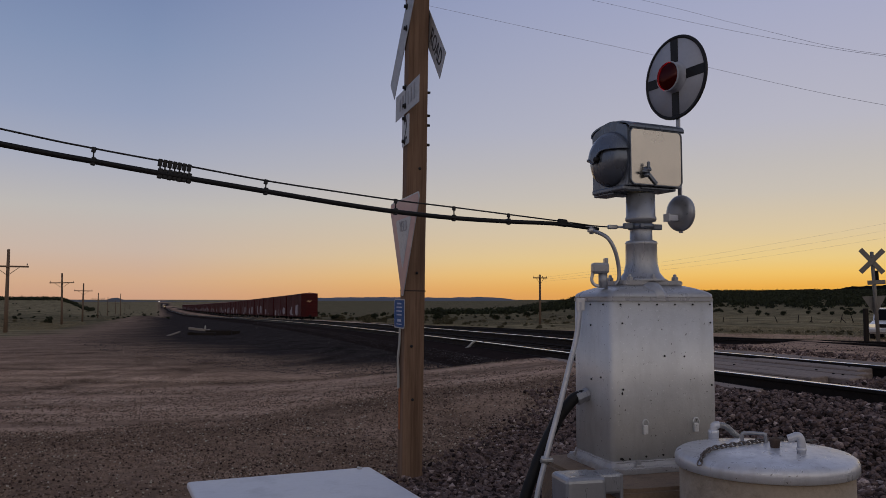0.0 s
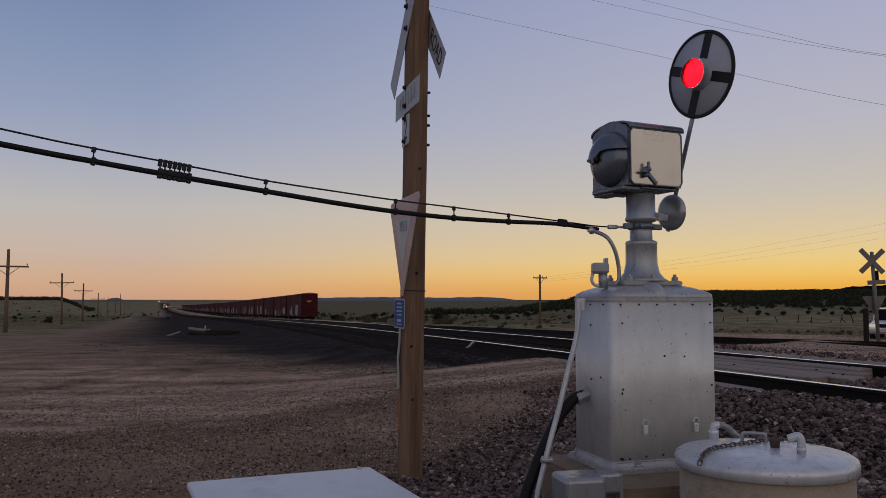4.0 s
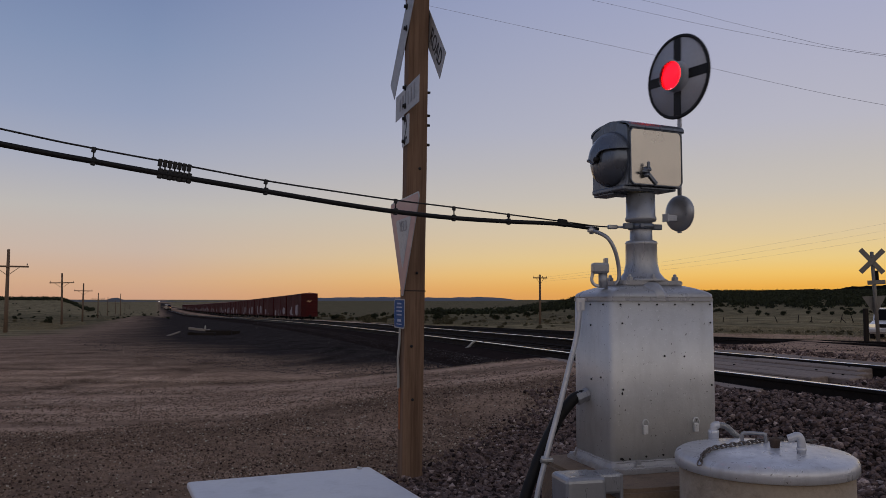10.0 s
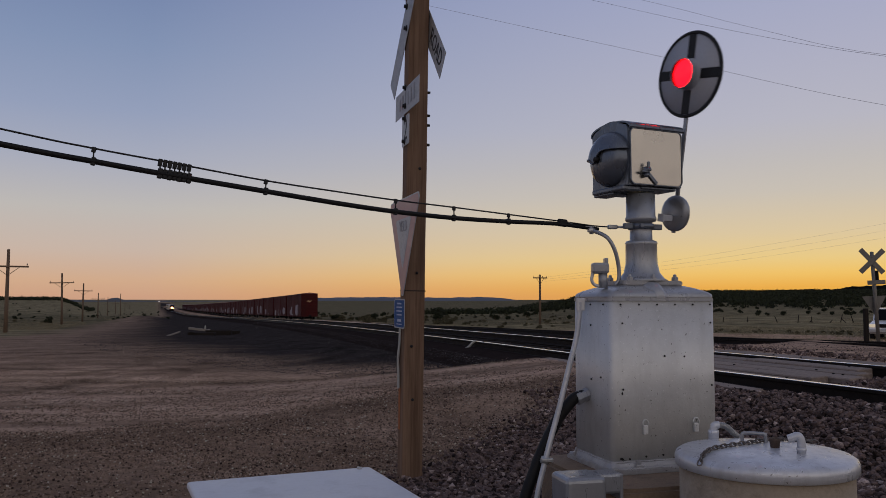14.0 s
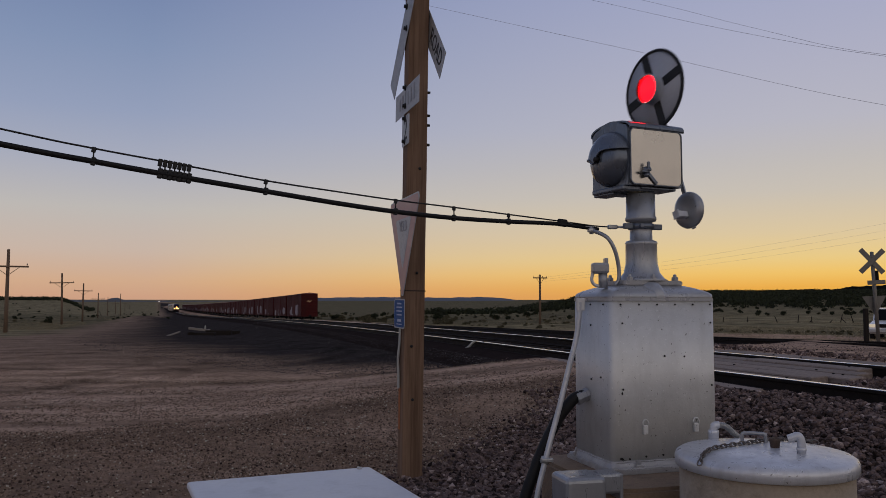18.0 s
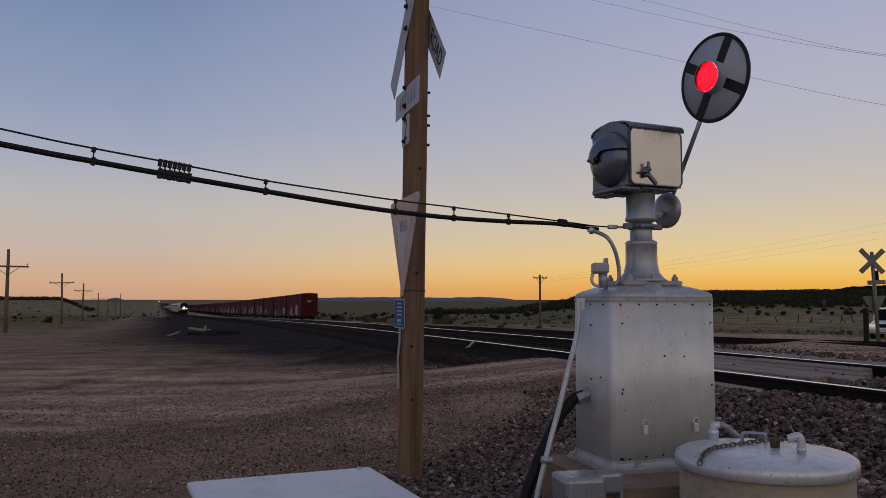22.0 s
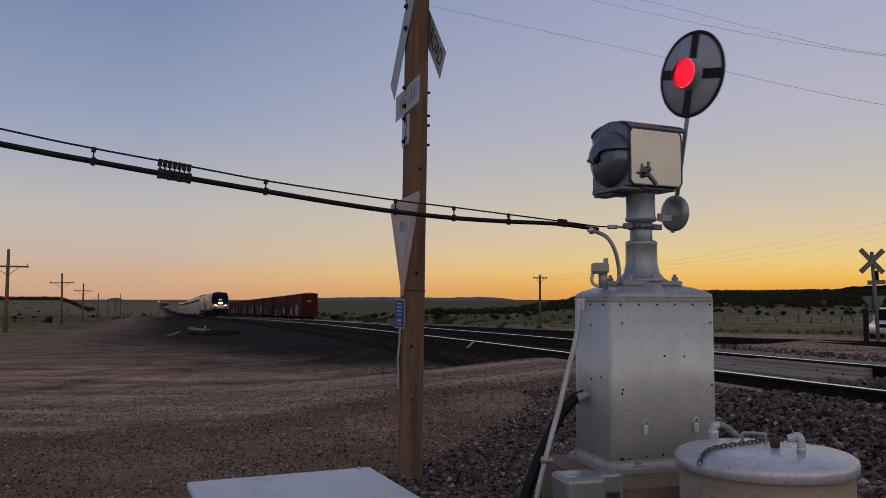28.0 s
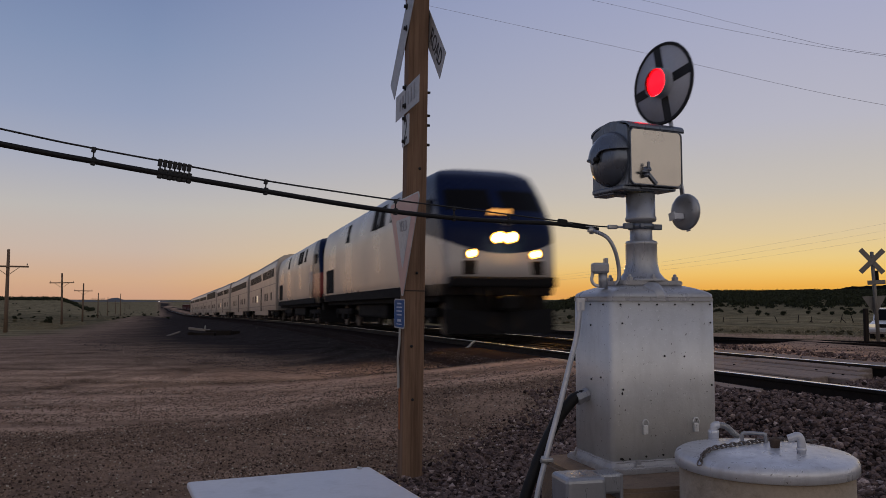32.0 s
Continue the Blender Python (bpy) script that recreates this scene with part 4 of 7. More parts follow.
    wpart("hose_fitting", bm, M["alu_mid"], root, "zinc hose fitting")
    # swinging banner
    bm = bmesh.new()
    add_box(bm, (0, 0.038, 0.10), (0.030, 0.012, 0.92), 0.003)
    add_lathe(bm, [(0.012, 0.02), (0.012, 0.05), (0, 0.052)], 20, pose(0, 0.0, 0, -90, 0, 0))
    arm = part("swing_arm", bm, M["alu_mid"], root, "swinging steel banner arm")
    hub = Matrix.Translation((0, 0, 0.640)) @ pose(0, 0, 0, 90, 0, 0)
    # plates lie in the swing plane; +z of hub faces the road
    bm = bmesh.new()
    add_lathe(bm, [(0.268, -0.030), (0.268, -0.022), (0.0, -0.022)], 72, hub)
    disc = part("banner_disc", bm, M["disc"], arm, "round grey-white banner plate")
    bm = bmesh.new()
    add_lathe(bm, [(0.2495, -0.022), (0.2495, -0.0195), (0.2685, -0.0195), (0.2715, -0.026), (0.2685, -0.0325), (0.246, -0.0325)], 72, hub)
    bmesh.ops.delete(bm, geom=[f for f in bm.faces if len(f.verts) > 8], context="FACES_ONLY")
    part("banner_rim", bm, blk, arm, "black painted rim")
    for a in range(4):
        bm = bmesh.new()
        add_box(bm, (0.173, 0, -0.0205), (0.150, 0.062, 0.003), 0, hub @ pose(0, 0, 0, 0, 0, 90 * a))
        part("banner_bar", bm, blk, arm, "black cross bar")
    bm = bmesh.new()
    add_lathe(bm, [(0.100, -0.0215), (0.096, -0.012), (0.093, -0.002), (0.092, 0.03), (0.096, 0.032), (0.096, 0.044), (0.091, 0.046), (0.0885, 0.043), (0.0885, -0.018)], 48, hub)
    caps = [f for f in bm.faces if len(f.verts) > 8]
    bmesh.ops.delete(bm, geom=caps, context="FACES_ONLY")
    part("lamp_housing", bm, M["disc"], arm, "grey lamp housing")
    bm = bmesh.new()
    add_lathe(bm, [(0.0875, 0.020), (0.0, 0.020)], 40, hub)
    part("lamp_reflector", bm, M["lamp_on"], arm, "lit red lamp reflector")
    bm = bmesh.new()
    add_lathe(bm, [(0.0885, 0.043), (0.081, 0.056), (0.058, 0.068), (0.028, 0.074), (0.0, 0.075)], 40, hub)
    caps = [f for f in bm.faces if len(f.verts) > 8]
    bmesh.ops.delete(bm, geom=caps, context="FACES_ONLY")
    lens = part("lamp_lens", bm, lens_material(), arm, "domed red glass lens")
    # blades added to block the always-glowing lamp; the signal itself has none
    slats = []
    for i in range(8):
        bm = bmesh.new()
        xc = -0.0770 + 0.022 * i
        xx = [max(-0.0875, min(0.0875, xc + d)) for d in (-0.0112, -0.0055, 0.0, 0.0055, 0.0112)]
        edge = [(x - xc, math.sqrt(max(0.0004, 0.0878 ** 2 - x * x))) for x in xx]
        add_prism(bm, edge + [(x, -z) for x, z in reversed(edge)], -0.0003, 0.0003, pose(0, 0, 0, 90, 0, 0))
        sl = part("lamp_shutter", bm, blk, arm, "thin black blade added to hide the lamp until it lights")
        slats.append((sl, Matrix.Translation((xc, -0.0325, 0.640))))
    for a in range(6):
        bm = bmesh.new()
        add_lathe(bm, [(0.006, 0.045), (0.006, 0.056), (0, 0.057)], 8, hub @ pose(0, 0, 0, 0, 0, 60 * a + 20) @ Matrix.Translation((0.0935, 0, -0.012)))
        part("lens_screw", bm, M["galv"], arm)
    # counterweight
    bm = bmesh.new()
    add_lathe(bm, [(0.0, 0.005), (0.085, 0.008), (0.112, 0.022), (0.116, 0.036), (0.112, 0.052), (0.085, 0.066), (0.0, 0.07)], 48, Matrix.Translation((0, 0, -0.235)) @ pose(0, 0, 0, -90, 0, 0))
    part("counterweight", bm, M["alu_mid"], arm, "round grey counterweight")
    bm = bmesh.new()
    add_box(bm, (-0.005, -0.035, -0.268), (0.044, 0.08, 0.040), 0.006)
    add_box(bm, (-0.005, -0.076, -0.268), (0.052, 0.008, 0.050), 0.002)
    part("weight_clamp", bm, M["box_paint"], arm, "bright clamp block")
    return root, arm, slats


M["box_paint"] = material("pale_blue_grey_paint", (0.53, 0.555, 0.61), 0.42, 0.0, 0.10, 2.2, 34, 0.04, (0.34, 0.355, 0.39), 0.8)
M["disc"] = material("weathered_white_disc", (0.37, 0.395, 0.455), 0.5, 0, 0.1, 6, 50, 0.08, (0.36, 0.35, 0.35), 0.4)
M["lamp_on"] = glowing("lit_lamp", (1.0, 0.55, 0.5), 16.0)
M["pale"] = material("pale_grey_enamel", (0.33, 0.33, 0.305), 0.55, 0.0, 0.12, 3, 40, 0.04, (0.22, 0.22, 0.20), 0.45)
WIGWAG, ARM, SLATS = build_wigwag()


# ---- concrete footings, battery well, boxes ----
def build_slab():
    bm = bmesh.new()
    add_prism(bm, [(x - 0.02, y - 0.1) for x, y in rounded(1.06, 1.02, 0.16, 6)], -0.3, 0.42, LOCAL, 0.02)
    ob = part("concrete_footing", bm, M["concrete"])
    tagged(ob, "tan concrete footing under the signal", "footing")


build_slab()


def build_well():
    c = Vector((1.542, 3.93, 0))
    root = empty("battery_well", Matrix.Translation(c), "round concrete battery well with silver steel lid", "battery well")
    bm = bmesh.new()
    add_lathe(bm, [(0.56, -0.3), (0.56, 0.22), (0.54, 0.26), (0.396, 0.30), (0.392, 0.61)], 56)
    part("well_body", bm, M["pale_concrete"], root, "stained tan concrete cylinder")
    bm = bmesh.new()
    add_lathe(bm, [(0.398, 0.595), (0.413, 0.60), (0.414, 0.638), (0.407, 0.656), (0.388, 0.668), (0.27, 0.683), (0.13, 0.690), (0, 0.692)], 72)
    part("well_lid", bm, M["lid"], root, "chipped silver steel lid")
    hm = Matrix.Translation((0.0, 0.125, 0.684)) @ pose(0, 0, 0, 0, 0, -17)
    bm = bmesh.new()
    add_tube(bm, smooth_curve([(-0.054, 0, -0.004), (-0.054, 0, 0.036), (-0.044, 0, 0.050), (0.044, 0, 0.050), (0.054, 0, 0.036), (0.054, 0, -0.004)], 5), 0.0085)
    bmesh.ops.transform(bm, matrix=hm, verts=bm.verts[:])
    part("lid_handle", bm, M["alu_mid"], root, "worn strap handle")
    bm = bmesh.new()
    add_lathe(bm, [(0.019, 0.683), (0.025, 0.722), (0.028, 0.726), (0.028, 0.734), (0.022, 0.736), (0.017, 0.722), (0, 0.72)], 20, Matrix.Translation((0.045, -0.02, 0)))
    part("rusty_cup", bm, M["rust_cup"], root, "brown rusted filler cup")
    bm = bmesh.new()
    add_box(bm, (0.11, 0.01, 0.690), (0.05, 0.03, 0.006), 0.002)
    part("lid_tab", bm, M["lid"], root)
    bm = bmesh.new()
    add_lathe(bm, [(0.020, 0.67), (0.020, 0.70), (0.023, 0.702), (0.023, 0.715)], 20, Matrix.Translation((0.115, -0.15, 0)))
    add_tube(bm, smooth_curve([(0.115, -0.15, 0.71), (0.113, -0.15, 0.745), (0.100, -0.148, 0.766), (0.07, -0.142, 0.755), (0.058, -0.138, 0.751)], 6), 0.019, 16)
    part("vent_elbow", bm, M["lid"], root, "silver pipe elbow vent")
    bm = bmesh.new()
    add_lathe(bm, [(0.026, 0.64), (0.026, 0.695), (0.028, 0.70), (0.028, 0.715), (0.02, 0.72)], 20, Matrix.Translation((-0.125, 0.35, 0)))
    add_tube(bm, smooth_curve([(-0.125, 0.35, 0.71), (-0.122, 0.35, 0.735), (-0.112, 0.35, 0.742), (-0.098, 0.35, 0.742)], 6), 0.020, 16)
    part("hose_elbow", bm, M["lid"], root, "silver pipe elbow")
    # corrugated hose leaving behind the lid
    path = smooth_curve([(-0.098, 0.35, 0.742), (-0.06, 0.365, 0.735), (-0.01, 0.40, 0.70), (0.06, 0.46, 0.62), (0.07, 0.50, 0.40), (0.05, 0.62, 0.1)], 14)
    bm = bmesh.new()
    for i in range(len(path) - 1):
        add_rod(bm, path[i], path[i + 1], 0.016 if i % 2 else 0.0135, seg=12)
    part("ribbed_hose", bm, M["galv"], root, "ribbed flexible metal hose")
    # chain over the lid, a link at a time
    pts = smooth_curve([(-0.372, -0.20, 0.655), (-0.345, -0.16, 0.680), (-0.30, -0.09, 0.689), (-0.23, -0.03, 0.695), (-0.06, 0.06, 0.70), (0.05, 0.13, 0.70), (0.16, 0.20, 0.694), (0.30, 0.22, 0.686), (0.36, 0.21, 0.672)], 12)
    dist = [0]
    for a, b in zip(pts, pts[1:]):
        dist.append(dist[-1] + (b - a).length)
    bm = bmesh.new()
    ring = [(0.013 * math.cos(a) + (0.008 if math.cos(a) > 0 else -0.008), 0.0095 * math.sin(a), 0) for a in [2 * math.pi * i / 12 for i in range(12)]]
    for i in range(12):
        p, q = Vector(ring[i]), Vector(ring[(i + 1) % 12])
        add_rod(bm, p, q, 0.0036, seg=6)
    me = bpy.data.meshes.new("chain_link")
    bm.to_mesh(me)
    bm.free()
    me.materials.append(M["chain"])
    d, i = 0.0, 0
    while d < dist[-1]:
        k = max(j for j in range(len(dist)) if dist[j] <= d)
        k = min(k, len(pts) - 2)
        p = pts[k].lerp(pts[k + 1], (d - dist[k]) / max(1e-6, dist[k + 1] - dist[k]))
        q = (pts[k + 1] - pts[k]).to_track_quat("X", "Z").to_matrix().to_4x4()
        o = new("chain_link", me)
        o.parent = root
        o.matrix_local = Matrix.Translation(p) @ q @ pose(0, 0, 0, 80 if i % 2 else 12, 0, 0)
        d += 0.030
        i += 1


M["lid"] = silver_paint("worn_silver_lid_paint", (0.53, 0.55, 0.595), 0.28, 0.33, 0.95, stain=(0.20, 0.19, 0.20), streak=0.40, relief=1.3)
M["rust_cup"] = material("rusty_iron", (0.095, 0.068, 0.052), 0.85, 0.2, 0.3, 20, 120, 0.4)
M["chain"] = material("tarnished_chain", (0.16, 0.14, 0.13), 0.5, 0.7, 0.3, 20, 120, 0.2)
build_well()


def build_equipment_box():
    root = empty("equipment_box", pose(-0.656, 3.70, 0.0, 0, 0, 23.2), "pale grey steel equipment box with a flat lid", "equipment box")
    bm = bmesh.new()
    add_box(bm, (0, -0.2, 0.24), (0.84, 0.98, 0.55), 0.015)
    part("box_body", bm, M["box_paint"], root)
    bm = bmesh.new()
    add_box(bm, (0, -0.2, 0.533), (0.895, 1.04, 0.035), 0.012)
    part("box_lid", bm, M["box_paint"], root, "smooth pale lid")
    bm = bmesh.new()
    add_lathe(bm, [(0.014, 0.55), (0.014, 0.558), (0, 0.56)], 10, Matrix.Translation((0.38, 0.285, 0)))
    part("lid_stud", bm, M["galv"], root)


build_equipment_box()


def build_junction_box():
    root = empty("junction_box", pose(0.70, 4.13, 0.085, 0, 0, 14), "low silver-painted cable junction box on the gravel", "junction box")
    bm = bmesh.new()
    add_box(bm, (-0.02, 0, 0.174), (0.215, 0.22, 0.53), 0.026, segs=3)
    part("box_body", bm, M["alu_mid"], root)
    bm = bmesh.new()
    add_box(bm, (0.13, 0.04, 0.383), (0.17, 0.13, 0.10), 0.014)
    add_box(bm, (0.205, 0.04, 0.366), (0.020, 0.135, 0.13), 0.006)
    part("cable_entry", bm, M["alu_mid"], root, "side entry with flange")


build_junction_box()


# ---- sign post ----
def flat_sign(name, outline, y, mat, root, label, thick=0.004, centre=(0, 0)):
    """A plate in the x, z plane facing -y."""
    bm = bmesh.new()
    add_prism(bm, [(x + centre[0], z + centre[1]) for x, z in outline], 0, thick, Matrix.Translation((0, y, 0)) @ pose(0, 0, 0, 90, 0, 0))
    return part(name, bm, mat, root, label)


def lettering(text, size, mat, m, root, name="lettering", squeeze=1.0):
    cu = bpy.data.curves.new("lettering", "FONT")
    cu.body, cu.size, cu.align_x, cu.align_y, cu.extrude = text, size, "CENTER", "CENTER", 0.0015
    tmp = bpy.data.objects.new("lettering", cu)
    me = bpy.data.meshes.new_from_object(tmp)
    bpy.data.objects.remove(tmp)
    me.materials.append(mat)
    ob = new(name, me)
    ob.parent = root
    ob.matrix_local = m @ Matrix.Diagonal((squeeze, 1, 1, 1))
    return ob


def build_sign_post():
    root = empty("crossing_sign_post", pose(-0.271, 6.5, 0, -0.67, 0.55, -73.6), "square timber post with crossbuck, yield and number signs", "sign post")
    face = pose(0, 0, 0, 90, 0, 0)
    bm = bmesh.new()
    add_box(bm, (-0.004, 0.008, 2.2), (0.152, 0.168, 4.9), 0.008)
    bmesh.ops.subdivide_edges(bm, edges=[e for e in bm.edges if abs(e.verts[0].co.z - e.verts[1].co.z) > 2], cuts=24)
    for v in bm.verts:
        v.co.x += 0.004 * noise.noise((v.co.x * 9, v.co.y * 9, v.co.z * 1.7))
        v.co.y += 0.004 * noise.noise((v.co.x * 9, v.co.y * 9, v.co.z * 1.3 + 5))
    part("post", bm, M["timber"], root, "weathered brown square timber")
    W, K = M["sign_white"], M["black_paint"]
    zc = 3.63
    rect = [(-0.61, -0.114), (0.61, -0.114), (0.61, 0.114), (-0.61, 0.114)]

    def turned(a):
        c, s = math.cos(radians(a)), math.sin(radians(a))
        return [(x * c - z * s, x * s + z * c) for x, z in rect]

    b1 = flat_sign("crossbuck_blade", turned(45), -0.083, W, root, "white crossbuck blade", centre=(-0.03, zc))
    b2 = flat_sign("crossbuck_blade", turned(-45), 0.101, W, root, "white crossbuck blade lettered road", centre=(0.03, zc))
    lettering("ROAD", 0.185, K, Matrix.Translation((0.262, 0.096, zc - 0.232)) @ face @ pose(0, 0, 0, 0, 0, -45), b2, squeeze=0.85)
    for z in (zc - 0.02, zc + 0.16, 3.12, 2.97, 2.865, 2.68):
        bm = bmesh.new()
        add_lathe(bm, [(0.026, 0), (0.026, 0.006), (0.015, 0.008), (0.015, 0.024), (0, 0.024)], 10, Matrix.Translation((0.03, -0.087, z)) @ face)
        part("bolt", bm, K, root)
    tr = [(-0.39, -0.105), (0.39, -0.105), (0.39, 0.105), (-0.39, 0.105)]
    t1 = flat_sign("track_count_plate", tr, -0.083, W, root, "white plate with worn letters", centre=(0.075, 3.012))
    for i in range(6):
        bm = bmesh.new()
        add_box(bm, (-0.155 + 0.095 * i, -0.0885, 3.012 + 0.006 * (i % 3)), (0.030 + 0.012 * (i % 2), 0.002, 0.10 + 0.014 * (i % 3)), 0)
        part("worn_letter", bm, M["worn"], t1)
    t2 = flat_sign("track_number_plate", [(x, z) for x, z in rounded(0.23, 0.24, 0.01, 2)], -0.083, W, root, "small white plate with number two", centre=(0.05, 2.765))
    lettering("2", 0.25, K, Matrix.Translation((0.05, -0.0875, 2.765)) @ face, t2)
    # yield sign, point down, rounded corners
    R, S, H = 0.045, 1.03, 0.825
    tri = arc(S / 2 - 0.075, H - R, R, -30, 90, 6) + arc(-S / 2 + 0.075, H - R, R, 90, 210, 6) + arc(0, 0.085, R, 210, 330, 6)
    y1 = flat_sign("yield_sign", tri, -0.083, W, root, "faded red and white yield sign", centre=(0.035, 1.395))
    tri2 = [(x * 0.965, (z - H * 0.63) * 0.965 + H * 0.63) for x, z in tri]
    flat_sign("red_border", tri2, -0.0872, M["sign_red"], y1, "faded red sheeting", 0.0012, (0.035, 1.395))
    tri3 = [(x * 0.50, (z - H * 0.66) * 0.50 + H * 0.63) for x, z in tri]
    flat_sign("white_centre", tri3, -0.0886, W, y1, "white centre panel", 0.0012, (0.035, 1.395))
    lettering("YIELD", 0.125, M["worn"], Matrix.Translation((0.035, -0.0905, 1.395 + H * 0.72)) @ face, y1, squeeze=0.80)
    # blue notice plate with bars
    b = flat_sign("blue_notice_plate", rounded(0.36, 0.235, 0.03, 4), -0.088, W, root, "blue emergency notice plate with unreadable lines", centre=(-0.04, 1.295))
    flat_sign("blue_field", rounded(0.335, 0.215, 0.025, 4), -0.0925, M["sign_blue"], b, "", 0.001, (-0.04, 1.295))
    for z, w, h in ((1.375, 0.16, 0.020), (1.345, 0.22, 0.018), (1.315, 0.22, 0.016), (1.285, 0.20, 0.016), (1.24, 0.14, 0.035), (1.21, 0.2, 0.012)):
        bm = bmesh.new()
        add_box(bm, (-0.03, -0.0945, z), (w * 0.85, 0.0015, h * 0.6), 0)
        part("text_bar", bm, M["worn_light"], b)
    # white strip hanging below it
    bm = bmesh.new()
    pts = smooth_curve([(-0.04, -0.086, 1.19), (-0.04, -0.089, 1.05), (-0.07, -0.092, 0.93), (-0.05, -0.09, 0.80), (-0.05, -0.088, 0.70)], 6)
    vs = []
    for p in pts:
        vs.append([bm.verts.new(p + Vector(o)) for o in ((-0.028, 0, 0), (0.028, 0, 0), (0.028, 0.006, 0), (-0.028, 0.006, 0))])
    for a, c in zip(vs, vs[1:]):
        for i in range(4):
            bm.faces.new((a[i], a[(i + 1) % 4], c[(i + 1) % 4], c[i]))
    bm.faces.new(vs[0])
    bm.faces.new(list(reversed(vs[-1])))
    bmesh.ops.recalc_face_normals(bm, faces=bm.faces[:])
    part("white_strip", bm, M["pale"], root, "bent white plastic strip")
    bm = bmesh.new()
    add_box(bm, (-0.045, -0.0775, 0.54), (0.05, 0.003, 0.33), 0)
    part("bare_patch", bm, M["bare_wood"], root, "orange bare wood where a strip came off")
    for z in (3.09, 2.90, 2.82, 2.66):
        bm = bmesh.new()
        add_lathe(bm, [(0.011, 0), (0.011, 0.02), (0, 0.022)], 8, Matrix.Translation((0.05, 0.094, z)) @ pose(0, 0, 0, -90, 0, 0))
        part("bolt_end", bm, K, root)
    for y, z in ((0.02, 1.62), (-0.015, 1.04), (0.03, 2.46), (0.0, 0.62)):
        bm = bmesh.new()
        add_lathe(bm, [(0.012, 0), (0.012, 0.005), (0, 0.007)], 8, Matrix.Translation((0.074, y, z)) @ pose(0, 0, 0, 0, 90, 0))
        part("bolt_head", bm, K, root, "dark bolt head in the timber")
    bm = bmesh.new()
    add_box(bm, (-0.004, 0.008, 1.478), (0.157, 0.173, 0.008), 0)
    part("wire_band", bm, K, root, "thin dark band round the post")


M["bare_wood"] = material("orange_bare_wood", (0.34, 0.115, 0.035), 0.85, 0, 0.35, 6, 50, 0.3, (0.12, 0.05, 0.02), 0.6)
M["worn"] = material("worn_grey_lettering", (0.25, 0.255, 0.27), 0.6, 0, 0.3, 14, 60, 0.05)
M["worn_light"] = material("pale_blue_lettering", (0.35, 0.42, 0.55), 0.6, 0, 0.3, 14, 60, 0.05)
build_sign_post()


# ---- aerial cable ----
CABLE = [(0.956, 4.959, 1.835), (0.733, 4.821, 1.85), (0.586, 4.73, 1.851), (0.376, 4.6, 1.846), (0.05, 4.398, 1.846), (-0.249, 4.213, 1.859), (-0.524, 4.043, 1.881), (-0.851, 3.842, 1.915), (-1.223, 3.613, 1.955), (-1.506, 3.44, 1.989), (-1.808, 3.255, 2.028), (-3.0, 2.51, 2.2), (-5.0, 1.27, 2.62)]
WIRE = [(1.15, 4.93, 1.846), (0.96, 4.93, 1.85), (0.733, 4.821, 1.867), (0.376, 4.6, 1.887), (0.05, 4.398, 1.905), (-0.25, 4.213, 1.92), (-0.525, 4.043, 1.94), (-0.852, 3.842, 1.967), (-1.224, 3.613, 2.012), (-1.508, 3.44, 2.046), (-1.81, 3.255, 2.091), (-3.0, 2.51, 2.29), (-5.0, 1.27, 2.74)]


